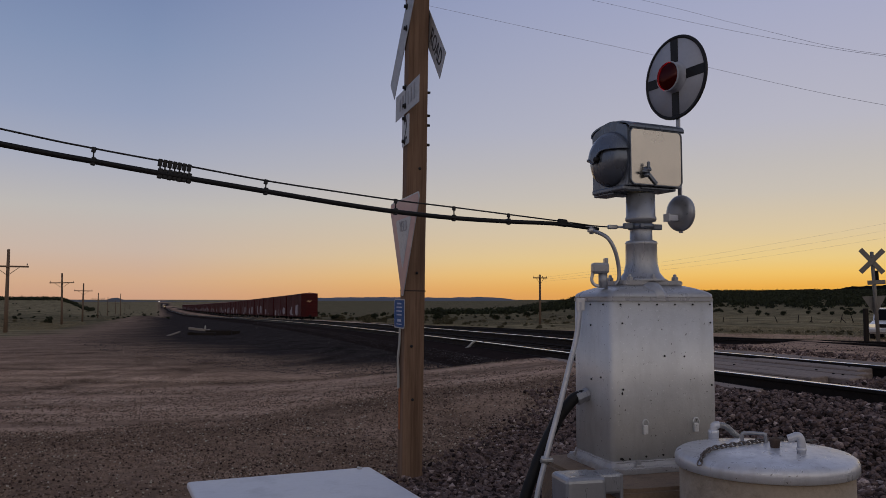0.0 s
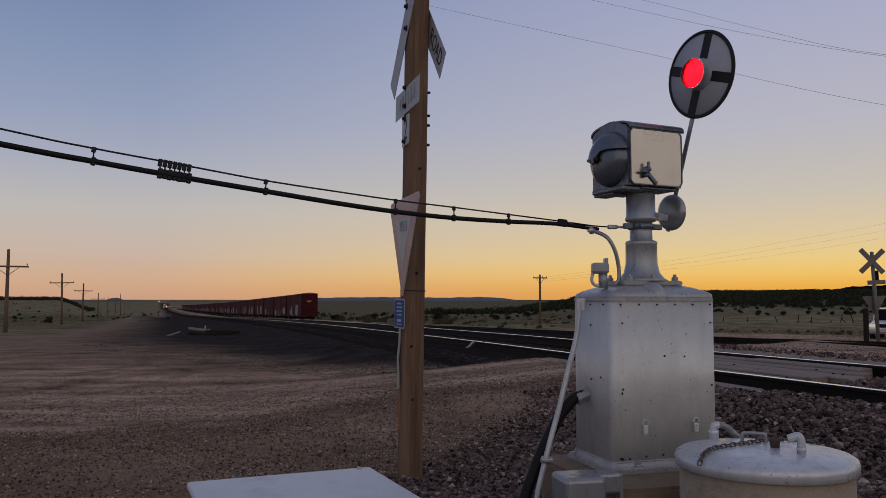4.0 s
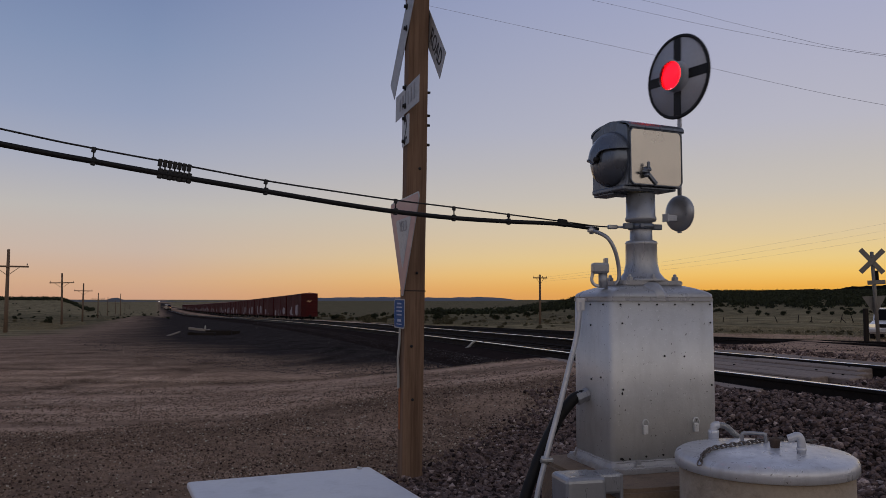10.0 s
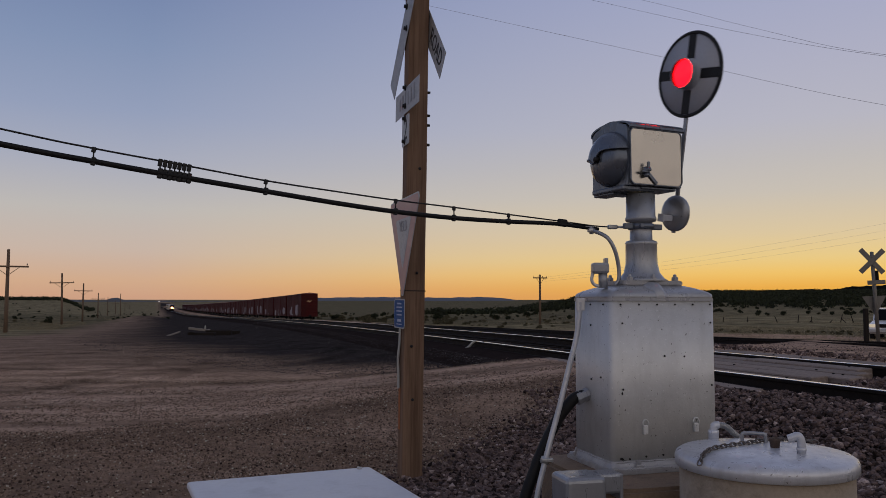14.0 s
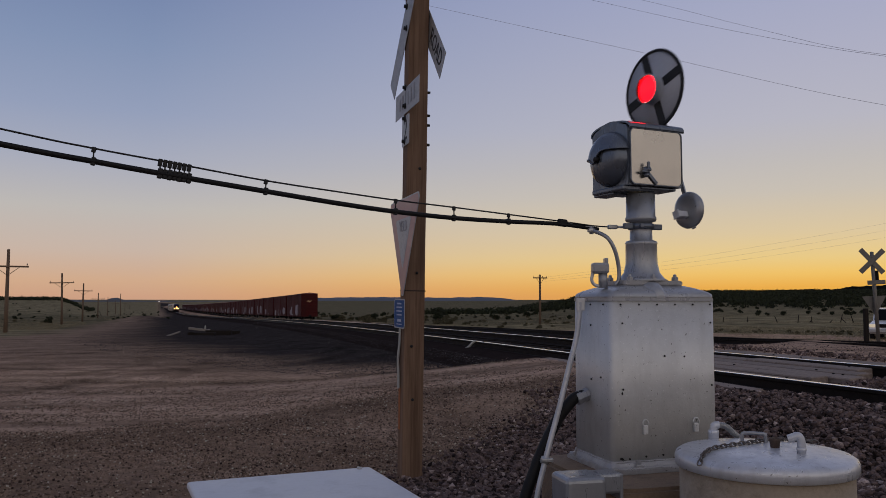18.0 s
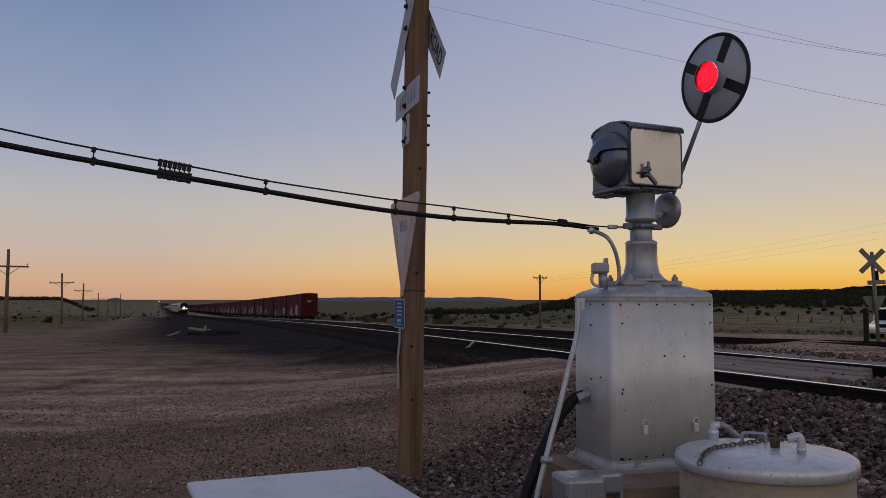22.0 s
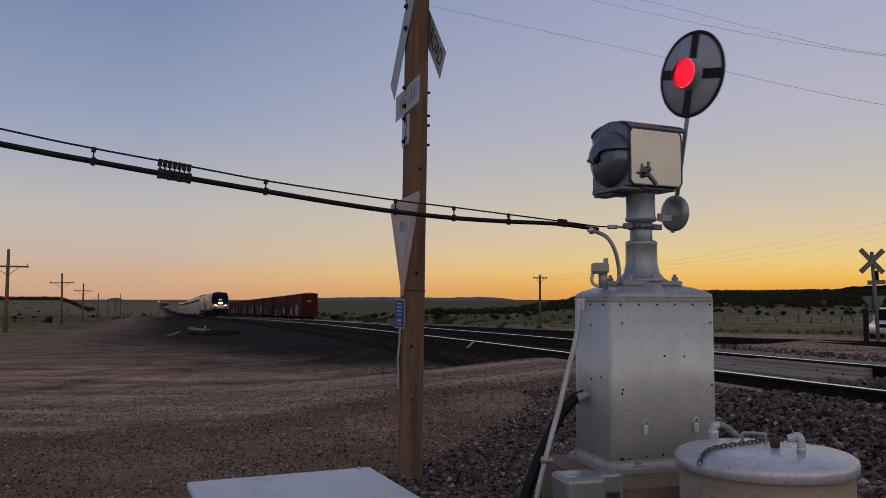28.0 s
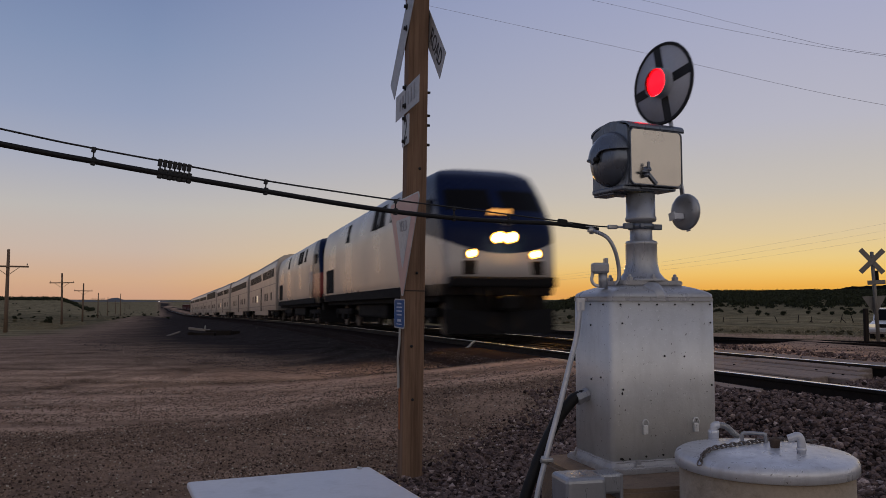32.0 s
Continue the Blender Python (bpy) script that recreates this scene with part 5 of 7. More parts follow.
def build_aerial_cable():
    root = empty("aerial_cable", Matrix.Identity(4), "black aerial cable lashed below a steel messenger wire", "cable")
    bm = bmesh.new()
    add_tube(bm, smooth_curve(CABLE, 10), 0.0125, 12)
    part("cable", bm, M["black"], root, "thick black cable")
    bm = bmesh.new()
    add_tube(bm, smooth_curve(WIRE, 10), 0.0042, 8)
    part("messenger_wire", bm, M["black_paint"], root)

    def on(pts, x):
        c = smooth_curve(pts, 20)
        for a, b in zip(c, c[1:]):
            if (a.x - x) * (b.x - x) <= 0:
                return a.lerp(b, (x - a.x) / (b.x - a.x if abs(b.x - a.x) > 1e-9 else 1))
        return c[-1]

    def clip(x, wide=0.02, low=0.036, high=0.024):
        c, w = on(CABLE, x), on(WIRE, x)
        bm = bmesh.new()
        add_box(bm, (0, 0, 0), (wide, 0.02, low), 0.004, Matrix.Translation(c) @ pose(0, 0, 0, 0, 8, 31))
        add_box(bm, (0, 0, 0), (wide * 0.9, 0.014, high), 0.003, Matrix.Translation(w - Vector((0, 0, high / 4))) @ pose(0, 0, 0, 0, 8, 31))
        add_rod(bm, c, w, 0.0035, seg=6)
        part("hanger_clip", bm, M["black_paint"], root)

    for x in (0.376, 0.06, -0.249, -0.851, -1.506, -2.2):
        clip(x)
    for i in range(7):
        clip(-1.160 - 0.0182 * i, 0.0205, 0.047 - 0.004 * (i % 2), 0.034)
    # splice near the mast
    bm = bmesh.new()
    c, w = on(CABLE, 0.715), on(WIRE, 0.715)
    add_box(bm, (0, 0, 0), (0.065, 0.026, 0.045), 0.008, Matrix.Translation((c + w) / 2) @ pose(0, 0, 0, 0, 3, 31))
    part("splice", bm, M["black"], root)
    bm = bmesh.new()
    pts = [on(WIRE, 0.74 + 0.02 * i) for i in range(11)]
    add_tube(bm, [p + Vector((0, 0, -0.012 * math.sin(i / 10 * math.pi))) for i, p in enumerate(pts)], 0.0035, 6)
    add_box(bm, (0, 0, 0), (0.05, 0.022, 0.024), 0.005, Matrix.Translation((0.905, 4.90, 1.822)) @ pose(0, 0, 0, 0, 0, 25))
    add_rod(bm, (0.905, 4.90, 1.80), (0.905, 4.90, 1.845), 0.013)
    add_box(bm, (0, 0, 0), (0.06, 0.026, 0.026), 0.005, Matrix.Translation((1.04, 4.93, 1.846)) @ pose(0, 0, 0, 0, 0, 14))
    add_rod(bm, (1.07, 4.93, 1.846), (1.13, 4.935, 1.846), 0.008)
    part("dead_end_clamp", bm, M["galv"], root, "steel dead-end clamps")


build_aerial_cable()


# ---- trains ----
def loft(bm, rings, close=True):
    n = len(rings[0])
    for a, c in zip(rings, rings[1:]):
        for i in range(n if close else n - 1):
            bm.faces.new((a[i], a[(i + 1) % n], c[(i + 1) % n], c[i]))


def add_wheel(bm, x, y, z, r, w=0.13):
    add_lathe(bm, [(r * 0.35, -w / 2 - 0.03), (r * 0.85, -w / 2), (r, -w / 2), (r, w / 2), (r * 0.85, w / 2), (r * 0.35, w / 2 + 0.03)], 24, Matrix.Translation((x, y, z)) @ pose(0, 0, 0, 0, 90, 0))


def bogie(root, y, axles, r, width=2.3):
    """A bogie about y: two side frames and a wheelset for each axle."""
    bm = bmesh.new()
    lo, hi = min(axles), max(axles)
    for sx in (-1, 1):
        x = sx * width / 2
        add_box(bm, (x, y, r + 0.12), (0.16, hi - lo + 1.1, 0.24), 0.04)
        for a in axles:
            add_box(bm, (x, y + a, r), (0.24, 0.36, 0.36), 0.05)
        add_box(bm, (x, y + (lo + hi) / 2, r - 0.08), (0.2, 0.6, 0.3), 0.05)
    add_box(bm, (0, y, r + 0.15), (width, 0.5, 0.2), 0.03)
    frame_ob = part("bogie_frame", bm, M["loco_dark"], root, "dark cast bogie frame")
    for a in axles:
        bm = bmesh.new()
        for sx in (-1, 1):
            add_wheel(bm, sx * 0.75, y + a, r, r)
        add_rod(bm, (-0.75, y + a, r), (0.75, y + a, r), 0.09)
        part("wheelset", bm, M["wheel"], frame_ob, "steel wheelset")


M["wheel"] = material("brown_wheel_steel", (0.16, 0.14, 0.125), 0.55, 0.6, 0.3, 5, 40, 0.2)
M["lamp_warm"] = glowing("lit_headlight", (1.0, 0.52, 0.13), 1100.0)
# reflector bowls given their own glow, standing in for the halo round the lamps
M["halo_bowl"] = glowing("halo_reflector_bowl", (1.0, 0.45, 0.06), 8.0)
M["lamp_ditch"] = glowing("lit_ditch_light", (1.0, 0.50, 0.12), 60.0)
M["lamp_board"] = glowing("lit_number_board", (1.0, 0.45, 0.10), 0.6)
M["lamp_room"] = glowing("lit_room_window", (1.0, 0.8, 0.55), 0.5)
M["plow"] = material("dark_grey_plow", (0.007, 0.007, 0.008), 0.75, 0, 0.3, 4, 40, 0.2, spec=0.1)
M["sill"] = material("grey_sill_paint", (0.14, 0.14, 0.155), 0.45, 0.2, 0.15, 3, 30, 0.1, (0.08, 0.07, 0.06), 0.5)


def loco_half(z):
    """Half width of the body at height z."""
    return float(np.interp(z, [1.05, 1.3, 3.2, 3.6, 4.0, 4.25, 4.36, 4.42], [1.48, 1.51, 1.51, 1.47, 1.39, 1.30, 1.18, 0.8]))


def nose_y(z, x):
    """How far the nose front lies behind its tip at height z and offset x."""
    base = float(np.interp(z, [1.05, 1.5, 2.5, 2.75, 3.1, 3.85, 4.2, 4.42], [0.10, 0.0, 0.06, 0.12, 0.40, 1.0, 1.35, 1.9]))
    return base + 0.34 * abs(x / 1.5) ** 2.6


def build_loco(name, label, banded):
    root = empty(name, Matrix.Identity(4), label, "locomotive")
    L = 20.6
    zs = [1.05, 1.3, 1.6, 1.9, 2.1, 2.2, 2.3, 2.4, 2.5, 2.6, 2.7, 2.8, 2.95, 3.05, 3.18, 3.3, 3.45, 3.6, 3.75, 3.9, 4.05, 4.18, 4.27, 4.36, 4.42]
    us = [-1, -0.9, -0.8, -0.7, -0.6, -0.5, -0.4, -0.3, -0.2, -0.1, 0, 0.1, 0.2, 0.3, 0.4, 0.5, 0.6, 0.7, 0.8, 0.9, 1]
    groups = {k: bmesh.new() for k in ("silver", "glass")}

    def put(key, quad):
        bm = groups[key]
        bm.faces.new([bm.verts.new(v) for v in quad]).smooth = True

    def at(u, z):
        h = loco_half(z) * 0.95
        x = u * h
        return Vector((x, nose_y(z, x), z))

    for i in range(len(zs) - 1):
        for j in range(len(us) - 1):
            zc, uc = (zs[i] + zs[i + 1]) / 2, abs(us[j] + us[j + 1]) / 2
            key = "silver"
            if 3.16 < zc < 3.82 and 0.1 < uc < 0.86:
                key = "glass"
            put(key, [at(us[j], zs[i]), at(us[j + 1], zs[i]), at(us[j + 1], zs[i + 1]), at(us[j], zs[i + 1])])
    # sides from the nose edge back, both hands of the body
    ys = [0.0, 0.25, 0.6, 1.0, 1.6, 2.4, 3.2, 4.5, 6, 8, 10, 12, 14, 16, 18, 19.6, L]
    for sx in (-1, 1):
        for i in range(len(zs) - 1):
            for j in range(len(ys) - 1):
                def side(y, z):
                    e = at(1, z)
                    yy = e.y + (L - e.y) * (y / L)
                    w = min(1, y / 1.6)
                    return Vector((sx * (e.x * (1 - w) + loco_half(z) * w), yy, z))
                zc, yc = (zs[i] + zs[i + 1]) / 2, (ys[j] + ys[j + 1]) / 2
                key = "silver"
                q = [side(ys[j], zs[i]), side(ys[j + 1], zs[i]), side(ys[j + 1], zs[i + 1]), side(ys[j], zs[i + 1])]
                put(key, q if sx > 0 else list(reversed(q)))
    # rear wall and roof deck
    put("silver", [Vector((-1.5, L, 1.05)), Vector((1.5, L, 1.05)), Vector((1.5, L, 3.1)), Vector((-1.5, L, 3.1))])
    put("silver", [Vector((-1.5, L, 3.1)), Vector((1.5, L, 3.1)), Vector((0.92, L, 4.36)), Vector((-0.92, L, 4.36))])
    put("silver", [Vector((-0.56, 2.9, 4.42)), Vector((0.56, 2.9, 4.42)), Vector((0.56, L, 4.42)), Vector((-0.56, L, 4.42))])
    M["livery"] = livery_material("banded_livery" if banded else "masked_livery", banded)
    for key, nm, mat, lb in (("silver", "body_shell", "livery", "silver body shell with painted cab"), ("glass", "windscreen", "window", "dark cab windscreen")):
        bm = groups[key]
        if len(bm.faces) == 0:
            bm.free()
            continue
        bmesh.ops.remove_doubles(bm, verts=bm.verts[:], dist=0.0005)
        part(nm, bm, M[mat], root, lb)
    # head, ditch and board lights
    for x in (-0.16, 0.16):
        bm = bmesh.new()
        add_lathe(bm, [(0.088, 0.0), (0.074, 0.025), (0, 0.03)], 20, Matrix.Translation((x, 0.008, 2.455)) @ pose(0, 0, 0, 90, 0, 0))
        part("headlight", bm, M["lamp_warm"], root, "glowing headlight")
        bm = bmesh.new()
        add_lathe(bm, [(0.138, 0.0), (0.130, 0.012), (0.085, 0.004)], 24, Matrix.Translation((x, 0.028, 2.455)) @ pose(0, 0, 0, 90, 0, 0))
        part("headlight_bowl", bm, M["halo_bowl"], root, "reflector bowl made to glow as the lamp's amber halo")
    bm = bmesh.new()
    add_box(bm, (0, 0.06, 2.455), (0.66, 0.06, 0.30), 0.03)
    part("headlight_housing", bm, M["loco_dark"], root)
    for x in (-0.83, 0.83):
        bm = bmesh.new()
        add_lathe(bm, [(0.068, 0.0), (0.056, 0.03), (0, 0.034)], 20, Matrix.Translation((x, 0.065, 2.055)) @ pose(0, 0, 0, 90, 0, 0))
        part("ditch_light", bm, M["lamp_ditch"], root, "glowing ditch light")
        bm = bmesh.new()
        add_lathe(bm, [(0.106, 0.0), (0.100, 0.012), (0.065, 0.004)], 24, Matrix.Translation((x, 0.074, 2.055)) @ pose(0, 0, 0, 90, 0, 0))
        part("ditch_light_bowl", bm, M["halo_bowl"], root, "reflector bowl made to glow as the lamp's amber halo")
        bm = bmesh.new()
        add_box(bm, (x, 0.10, 2.055), (0.30, 0.06, 0.22), 0.02)
        part("ditch_light_housing", bm, M["loco_dark"], root)
        bm = bmesh.new()
        add_box(bm, (x * 1.05, 0.10, 1.72), (0.34, 0.08, 0.34), 0.02)
        part("step_recess", bm, M["loco_dark"], root, "black step recess")
    bm = bmesh.new()
    add_box(bm, (0.0, 0.40, 3.12), (0.60, 0.05, 0.15), 0.02, Matrix.Translation((0, -0.04, 0)))
    part("number_board", bm, M["lamp_board"], root, "amber-lit number board")
    for i, (x, w) in enumerate(((-0.14, 0.30), (0.02, 0.42), (0.16, 0.26))):
        bm = bmesh.new()
        add_box(bm, (x, 0.20, 2.90 - 0.055 * i), (w, 0.03, 0.03), 0.008, Matrix.Translation((0, -0.02 - 0.05 * i, 0)))
        part("nose_emblem", bm, M["sill"], root, "plain silver emblem stripe")
    # front sill, coupler, plow, rails
    bm = bmesh.new()
    add_box(bm, (0, 0.24, 1.37), (2.72, 0.5, 0.26), 0.05)
    part("front_sill", bm, M["plow"], root, "dark grey front sill")
    bm = bmesh.new()
    add_box(bm, (0, 0.75, 0.80), (2.5, 0.7, 0.95), 0.06)
    part("pilot", bm, M["loco_dark"], root, "black pilot behind the plow")
    for x in (-0.7, -0.45, 0.45, 0.7):
        bm = bmesh.new()
        add_tube(bm, smooth_curve([(x, 0.05, 1.2), (x, -0.12, 1.0), (x * 0.95, -0.14, 0.8), (x * 0.9, 0.02, 0.7)], 4), 0.025, 6)
        part("air_hose", bm, M["loco_dark"], root)
    bm = bmesh.new()
    add_box(bm, (0, 0.0, 0.86), (0.34, 0.9, 0.34), 0.05)
    add_box(bm, (0, -0.42, 0.86), (0.42, 0.22, 0.36), 0.06)
    part("coupler", bm, M["loco_dark"], root, "black knuckle coupler")
    bm = bmesh.new()
    for sx in (-1, 1):
        vs = [bm.verts.new(p) for p in ((0, -0.25, 0.12), (sx * 1.42, 0.28, 0.12), (sx * 1.42, 0.36, 0.72), (0, -0.05, 0.62))]
        bk = [bm.verts.new(v.co + Vector((0, 0.05, 0))) for v in vs]
        for q in ((0, 1, 2, 3),):
            bm.faces.new([vs[i] for i in q])
            bm.faces.new([bk[i] for i in reversed(q)])
        for i in range(4):
            bm.faces.new((vs[i], bk[i], bk[(i + 1) % 4], vs[(i + 1) % 4]))
    bmesh.ops.recalc_face_normals(bm, faces=bm.faces[:])
    part("snow_plow", bm, M["plow"], root, "grey vee plow")
    bm = bmesh.new()
    add_box(bm, (0, L / 2 + 0.4, 1.0), (2.7, L - 1.6, 0.22), 0.03)
    part("underframe", bm, M["loco_dark"], root)
    bm = bmesh.new()
    for sx in (-1, 1):
        add_box(bm, (sx * 1.495, L / 2 + 0.7, 1.20), (0.05, L - 2.2, 0.30), 0.01)
    part("side_sill", bm, M["loco_dark"], root, "grimy black side sill")
    bm = bmesh.new()
    vs = add_box(bm, (0, 10.4, 0.72), (2.4, 5.2, 0.66), 0.10)
    part("fuel_tank", bm, M["plow"], root, "dark grey fuel tank")
    for y in (3.9, 16.6):
        bogie(root, y, (-1.45, 1.45), 0.51, 2.25)
    for sx in (-1, 1):
        for y0, w in ((17.9, 0.95), (19.05, 1.0)):
            bm = bmesh.new()
            add_box(bm, (sx * 1.515, y0, 1.95), (0.03, w, 1.05), 0.01)
            part("air_grille", bm, M["loco_dark"], root, "black air grille")
        for y0, w in ((13.9, 0.6), (8.5, 0.85), (7.4, 0.85), (5.7, 0.6)):
            bm = bmesh.new()
            add_box(bm, (0, y0, 0), (0.03, w, 0.72), 0.01, Matrix.Translation((sx * 1.440, 0, 3.74)) @ pose(0, 0, 0, 0, -sx * 12, 0))
            part("upper_grille", bm, M["loco_dark"], root, "black slanted roof grille")
        bm = bmesh.new()
        add_box(bm, (sx * 1.475, 1.85, 3.3), (0.05, 0.75, 0.5), 0.03)
        part("cab_side_window", bm, M["window"], root, "dark cab side window")
        bm = bmesh.new()
        add_box(bm, (sx * 1.517, 2.9, 2.2), (0.02, 0.62, 1.75), 0.01)
        part("cab_door", bm, M["loco_silver"], root)
        for dy in (-0.42, 0.42):
            bm = bmesh.new()
            add_rod(bm, (sx * 1.56, 2.9 + dy, 1.4), (sx * 1.56, 2.9 + dy, 2.7), 0.018)
            part("grab_rail", bm, M["galv"], root)
    for y in (5, 9.5, 13.0, 17.5):
        bm = bmesh.new()
        add_box(bm, (0, y, 4.46), (1.1, 1.8, 0.14), 0.04)
        part("roof_hatch", bm, M["sill"], root)
    for x, y, h in ((-0.35, 2.7, 0.12), (0.25, 2.8, 0.1), (0.0, 3.2, 0.14)):
        bm = bmesh.new()
        add_lathe(bm, [(0.05, 4.38), (0.07, 4.42 + h), (0, 4.44 + h)], 12, Matrix.Translation((x, y, 0)))
        part("roof_horn", bm, M["loco_dark"], root)
    return root


def coach_half(z):
    return float(np.interp(z, [0.55, 0.8, 1.3, 4.0, 4.55, 4.82, 4.93], [1.45, 1.54, 1.55, 1.55, 1.38, 0.95, 0.4]))


def build_coach(name, label, kind):
    root = empty(name, Matrix.Identity(4), label, "passenger coach", "coaches of the passenger train")
    L = 25.5
    zs = [0.8, 1.1, 1.3, 2.0, 3.0, 4.0, 4.2, 4.4, 4.55, 4.7, 4.82, 4.93]
    outline = [(coach_half(z), z) for z in zs] + [(-coach_half(z), z) for z in reversed(zs)]
    bm = bmesh.new()
    rings = []
    for y, k in ((0.0, 0.97), (0.12, 1.0), (L - 0.12, 1.0), (L, 0.97)):
        rings.append([bm.verts.new((x * k, y, z)) for x, z in outline])
    loft(bm, rings)
    bm.faces.new(list(reversed(rings[0])))
    bm.faces.new(rings[-1])
    bmesh.ops.recalc_face_normals(bm, faces=bm.faces[:])
    part("body_shell", bm, M["coach"], root, "fluted stainless coach shell")
    bm = bmesh.new()
    roof = [(coach_half(z) + 0.01, z) for z in zs[7:]] + [(-coach_half(z) - 0.01, z + 0.0) for z in reversed(zs[7:])]
    rings = [[bm.verts.new((x, y, z + 0.012)) for x, z in roof] for y in (0.05, L - 0.05)]
    loft(bm, rings, close=False)
    part("roof_sheet", bm, M["sill"], root, "grey roof sheet")
    bm = bmesh.new()
    for sx in (-1, 1):
        add_box(bm, (sx * 1.42, L / 2, 0.62), (0.14, 12.5, 0.5), 0.03)
    add_box(bm, (0, L / 2, 0.7), (2.4, 13, 0.5), 0.04)
    part("skirt", bm, M["coach"], root)
    for y in (3.1, L - 3.1):
        bogie(root, y, (-1.3, 1.3), 0.46, 2.2)
    for y in (0.02, L - 0.02):
        bm = bmesh.new()
        add_box(bm, (0, y + (-0.14 if y < 1 else 0.14), 2.9), (1.1, 0.34, 2.9), 0.05)
        part("gangway", bm, M["loco_dark"], root, "black rubber gangway")
    for sx in (-1, 1):
        x = sx * 1.553
        if kind == "lounge":
            upper = [(2.2 + 1.62 * i, 1.45, 1.05, 3.75) for i in range(14)]
        elif kind == "sleeper":
            upper = [(1.6 + 1.02 * i, 0.82, 0.62, 3.62) for i in range(9)] + [(12.2 + 1.02 * i, 0.82, 0.62, 3.62) for i in range(12)]
        else:
            upper = [(1.9 + 1.36 * i, 1.26, 0.62, 3.62) for i in range(17)]
        for y, w, h, z in upper:
            bm = bmesh.new()
            add_box(bm, (x, y, z), (0.016, w, h), 0.02 if w > 9 else 0)
            part("upper_window", bm, M["window"], root)
        lower = [(3.0, 0.9), (6.2, 0.9), (8.0, 0.9), (15.6, 0.9), (17.8, 0.9), (20.5, 0.9)]
        for i, (y, w) in enumerate(lower):
            bm = bmesh.new()
            add_box(bm, (x, y, 1.85), (0.016, w, 0.6), 0)
            part("lower_window", bm, M["lamp_room"] if (i == 3 and sx < 0 and kind == "sleeper") else M["window"], root)
        for y in (11.6, 13.2):
            bm = bmesh.new()
            add_box(bm, (x, y, 1.75), (0.018, 0.85, 2.0), 0)
            part("coach_door", bm, M["window"] if y < 12 else M["coach"], root)
        for z in (1.15, 2.75):
            bm = bmesh.new()
            add_box(bm, (sx * 1.556, L / 2, z), (0.022, L - 0.3, 0.05), 0)
            part("belt_rail", bm, M["sill"], root)
    return root


SPEED = 32.7437
LOCO_A = build_loco("diesel_locomotive", "silver diesel locomotive with dark blue cab and lit headlights", False)
LOCO_B = build_loco("diesel_locomotive", "silver diesel locomotive with blue and red cab band", True)
for o in LOCO_B.children:
    if o.name.startswith(("headlight.", "ditch_light.", "number_board.", "headlight_bowl.", "ditch_light_bowl.")) and "housing" not in o.name:
        o.data.materials.clear()
        o.data.materials.append(M["window"])
COACH_S = build_coach("passenger_coach", "silver double-deck passenger coach with dark window band", "sleeper")
COACH_C = build_coach("passenger_coach", "silver double-deck passenger coach with long dark windows", "coach")
COACH_L = build_coach("passenger_coach", "silver double-deck lounge coach with tall windows", "lounge")
TRAIN = [(LOCO_A, 0.0), (LOCO_B, 21.03), (COACH_S, 42.2), (COACH_C, 68.1)]
TRAIN += [(copy_thing(COACH_S, Matrix.Identity(4)), 94.0), (COACH_L, 119.9), (copy_thing(COACH_C, Matrix.Identity(4)), 145.8), (copy_thing(COACH_C, Matrix.Identity(4)), 171.7),
          (copy_thing(COACH_S, Matrix.Identity(4)), 197.6)]


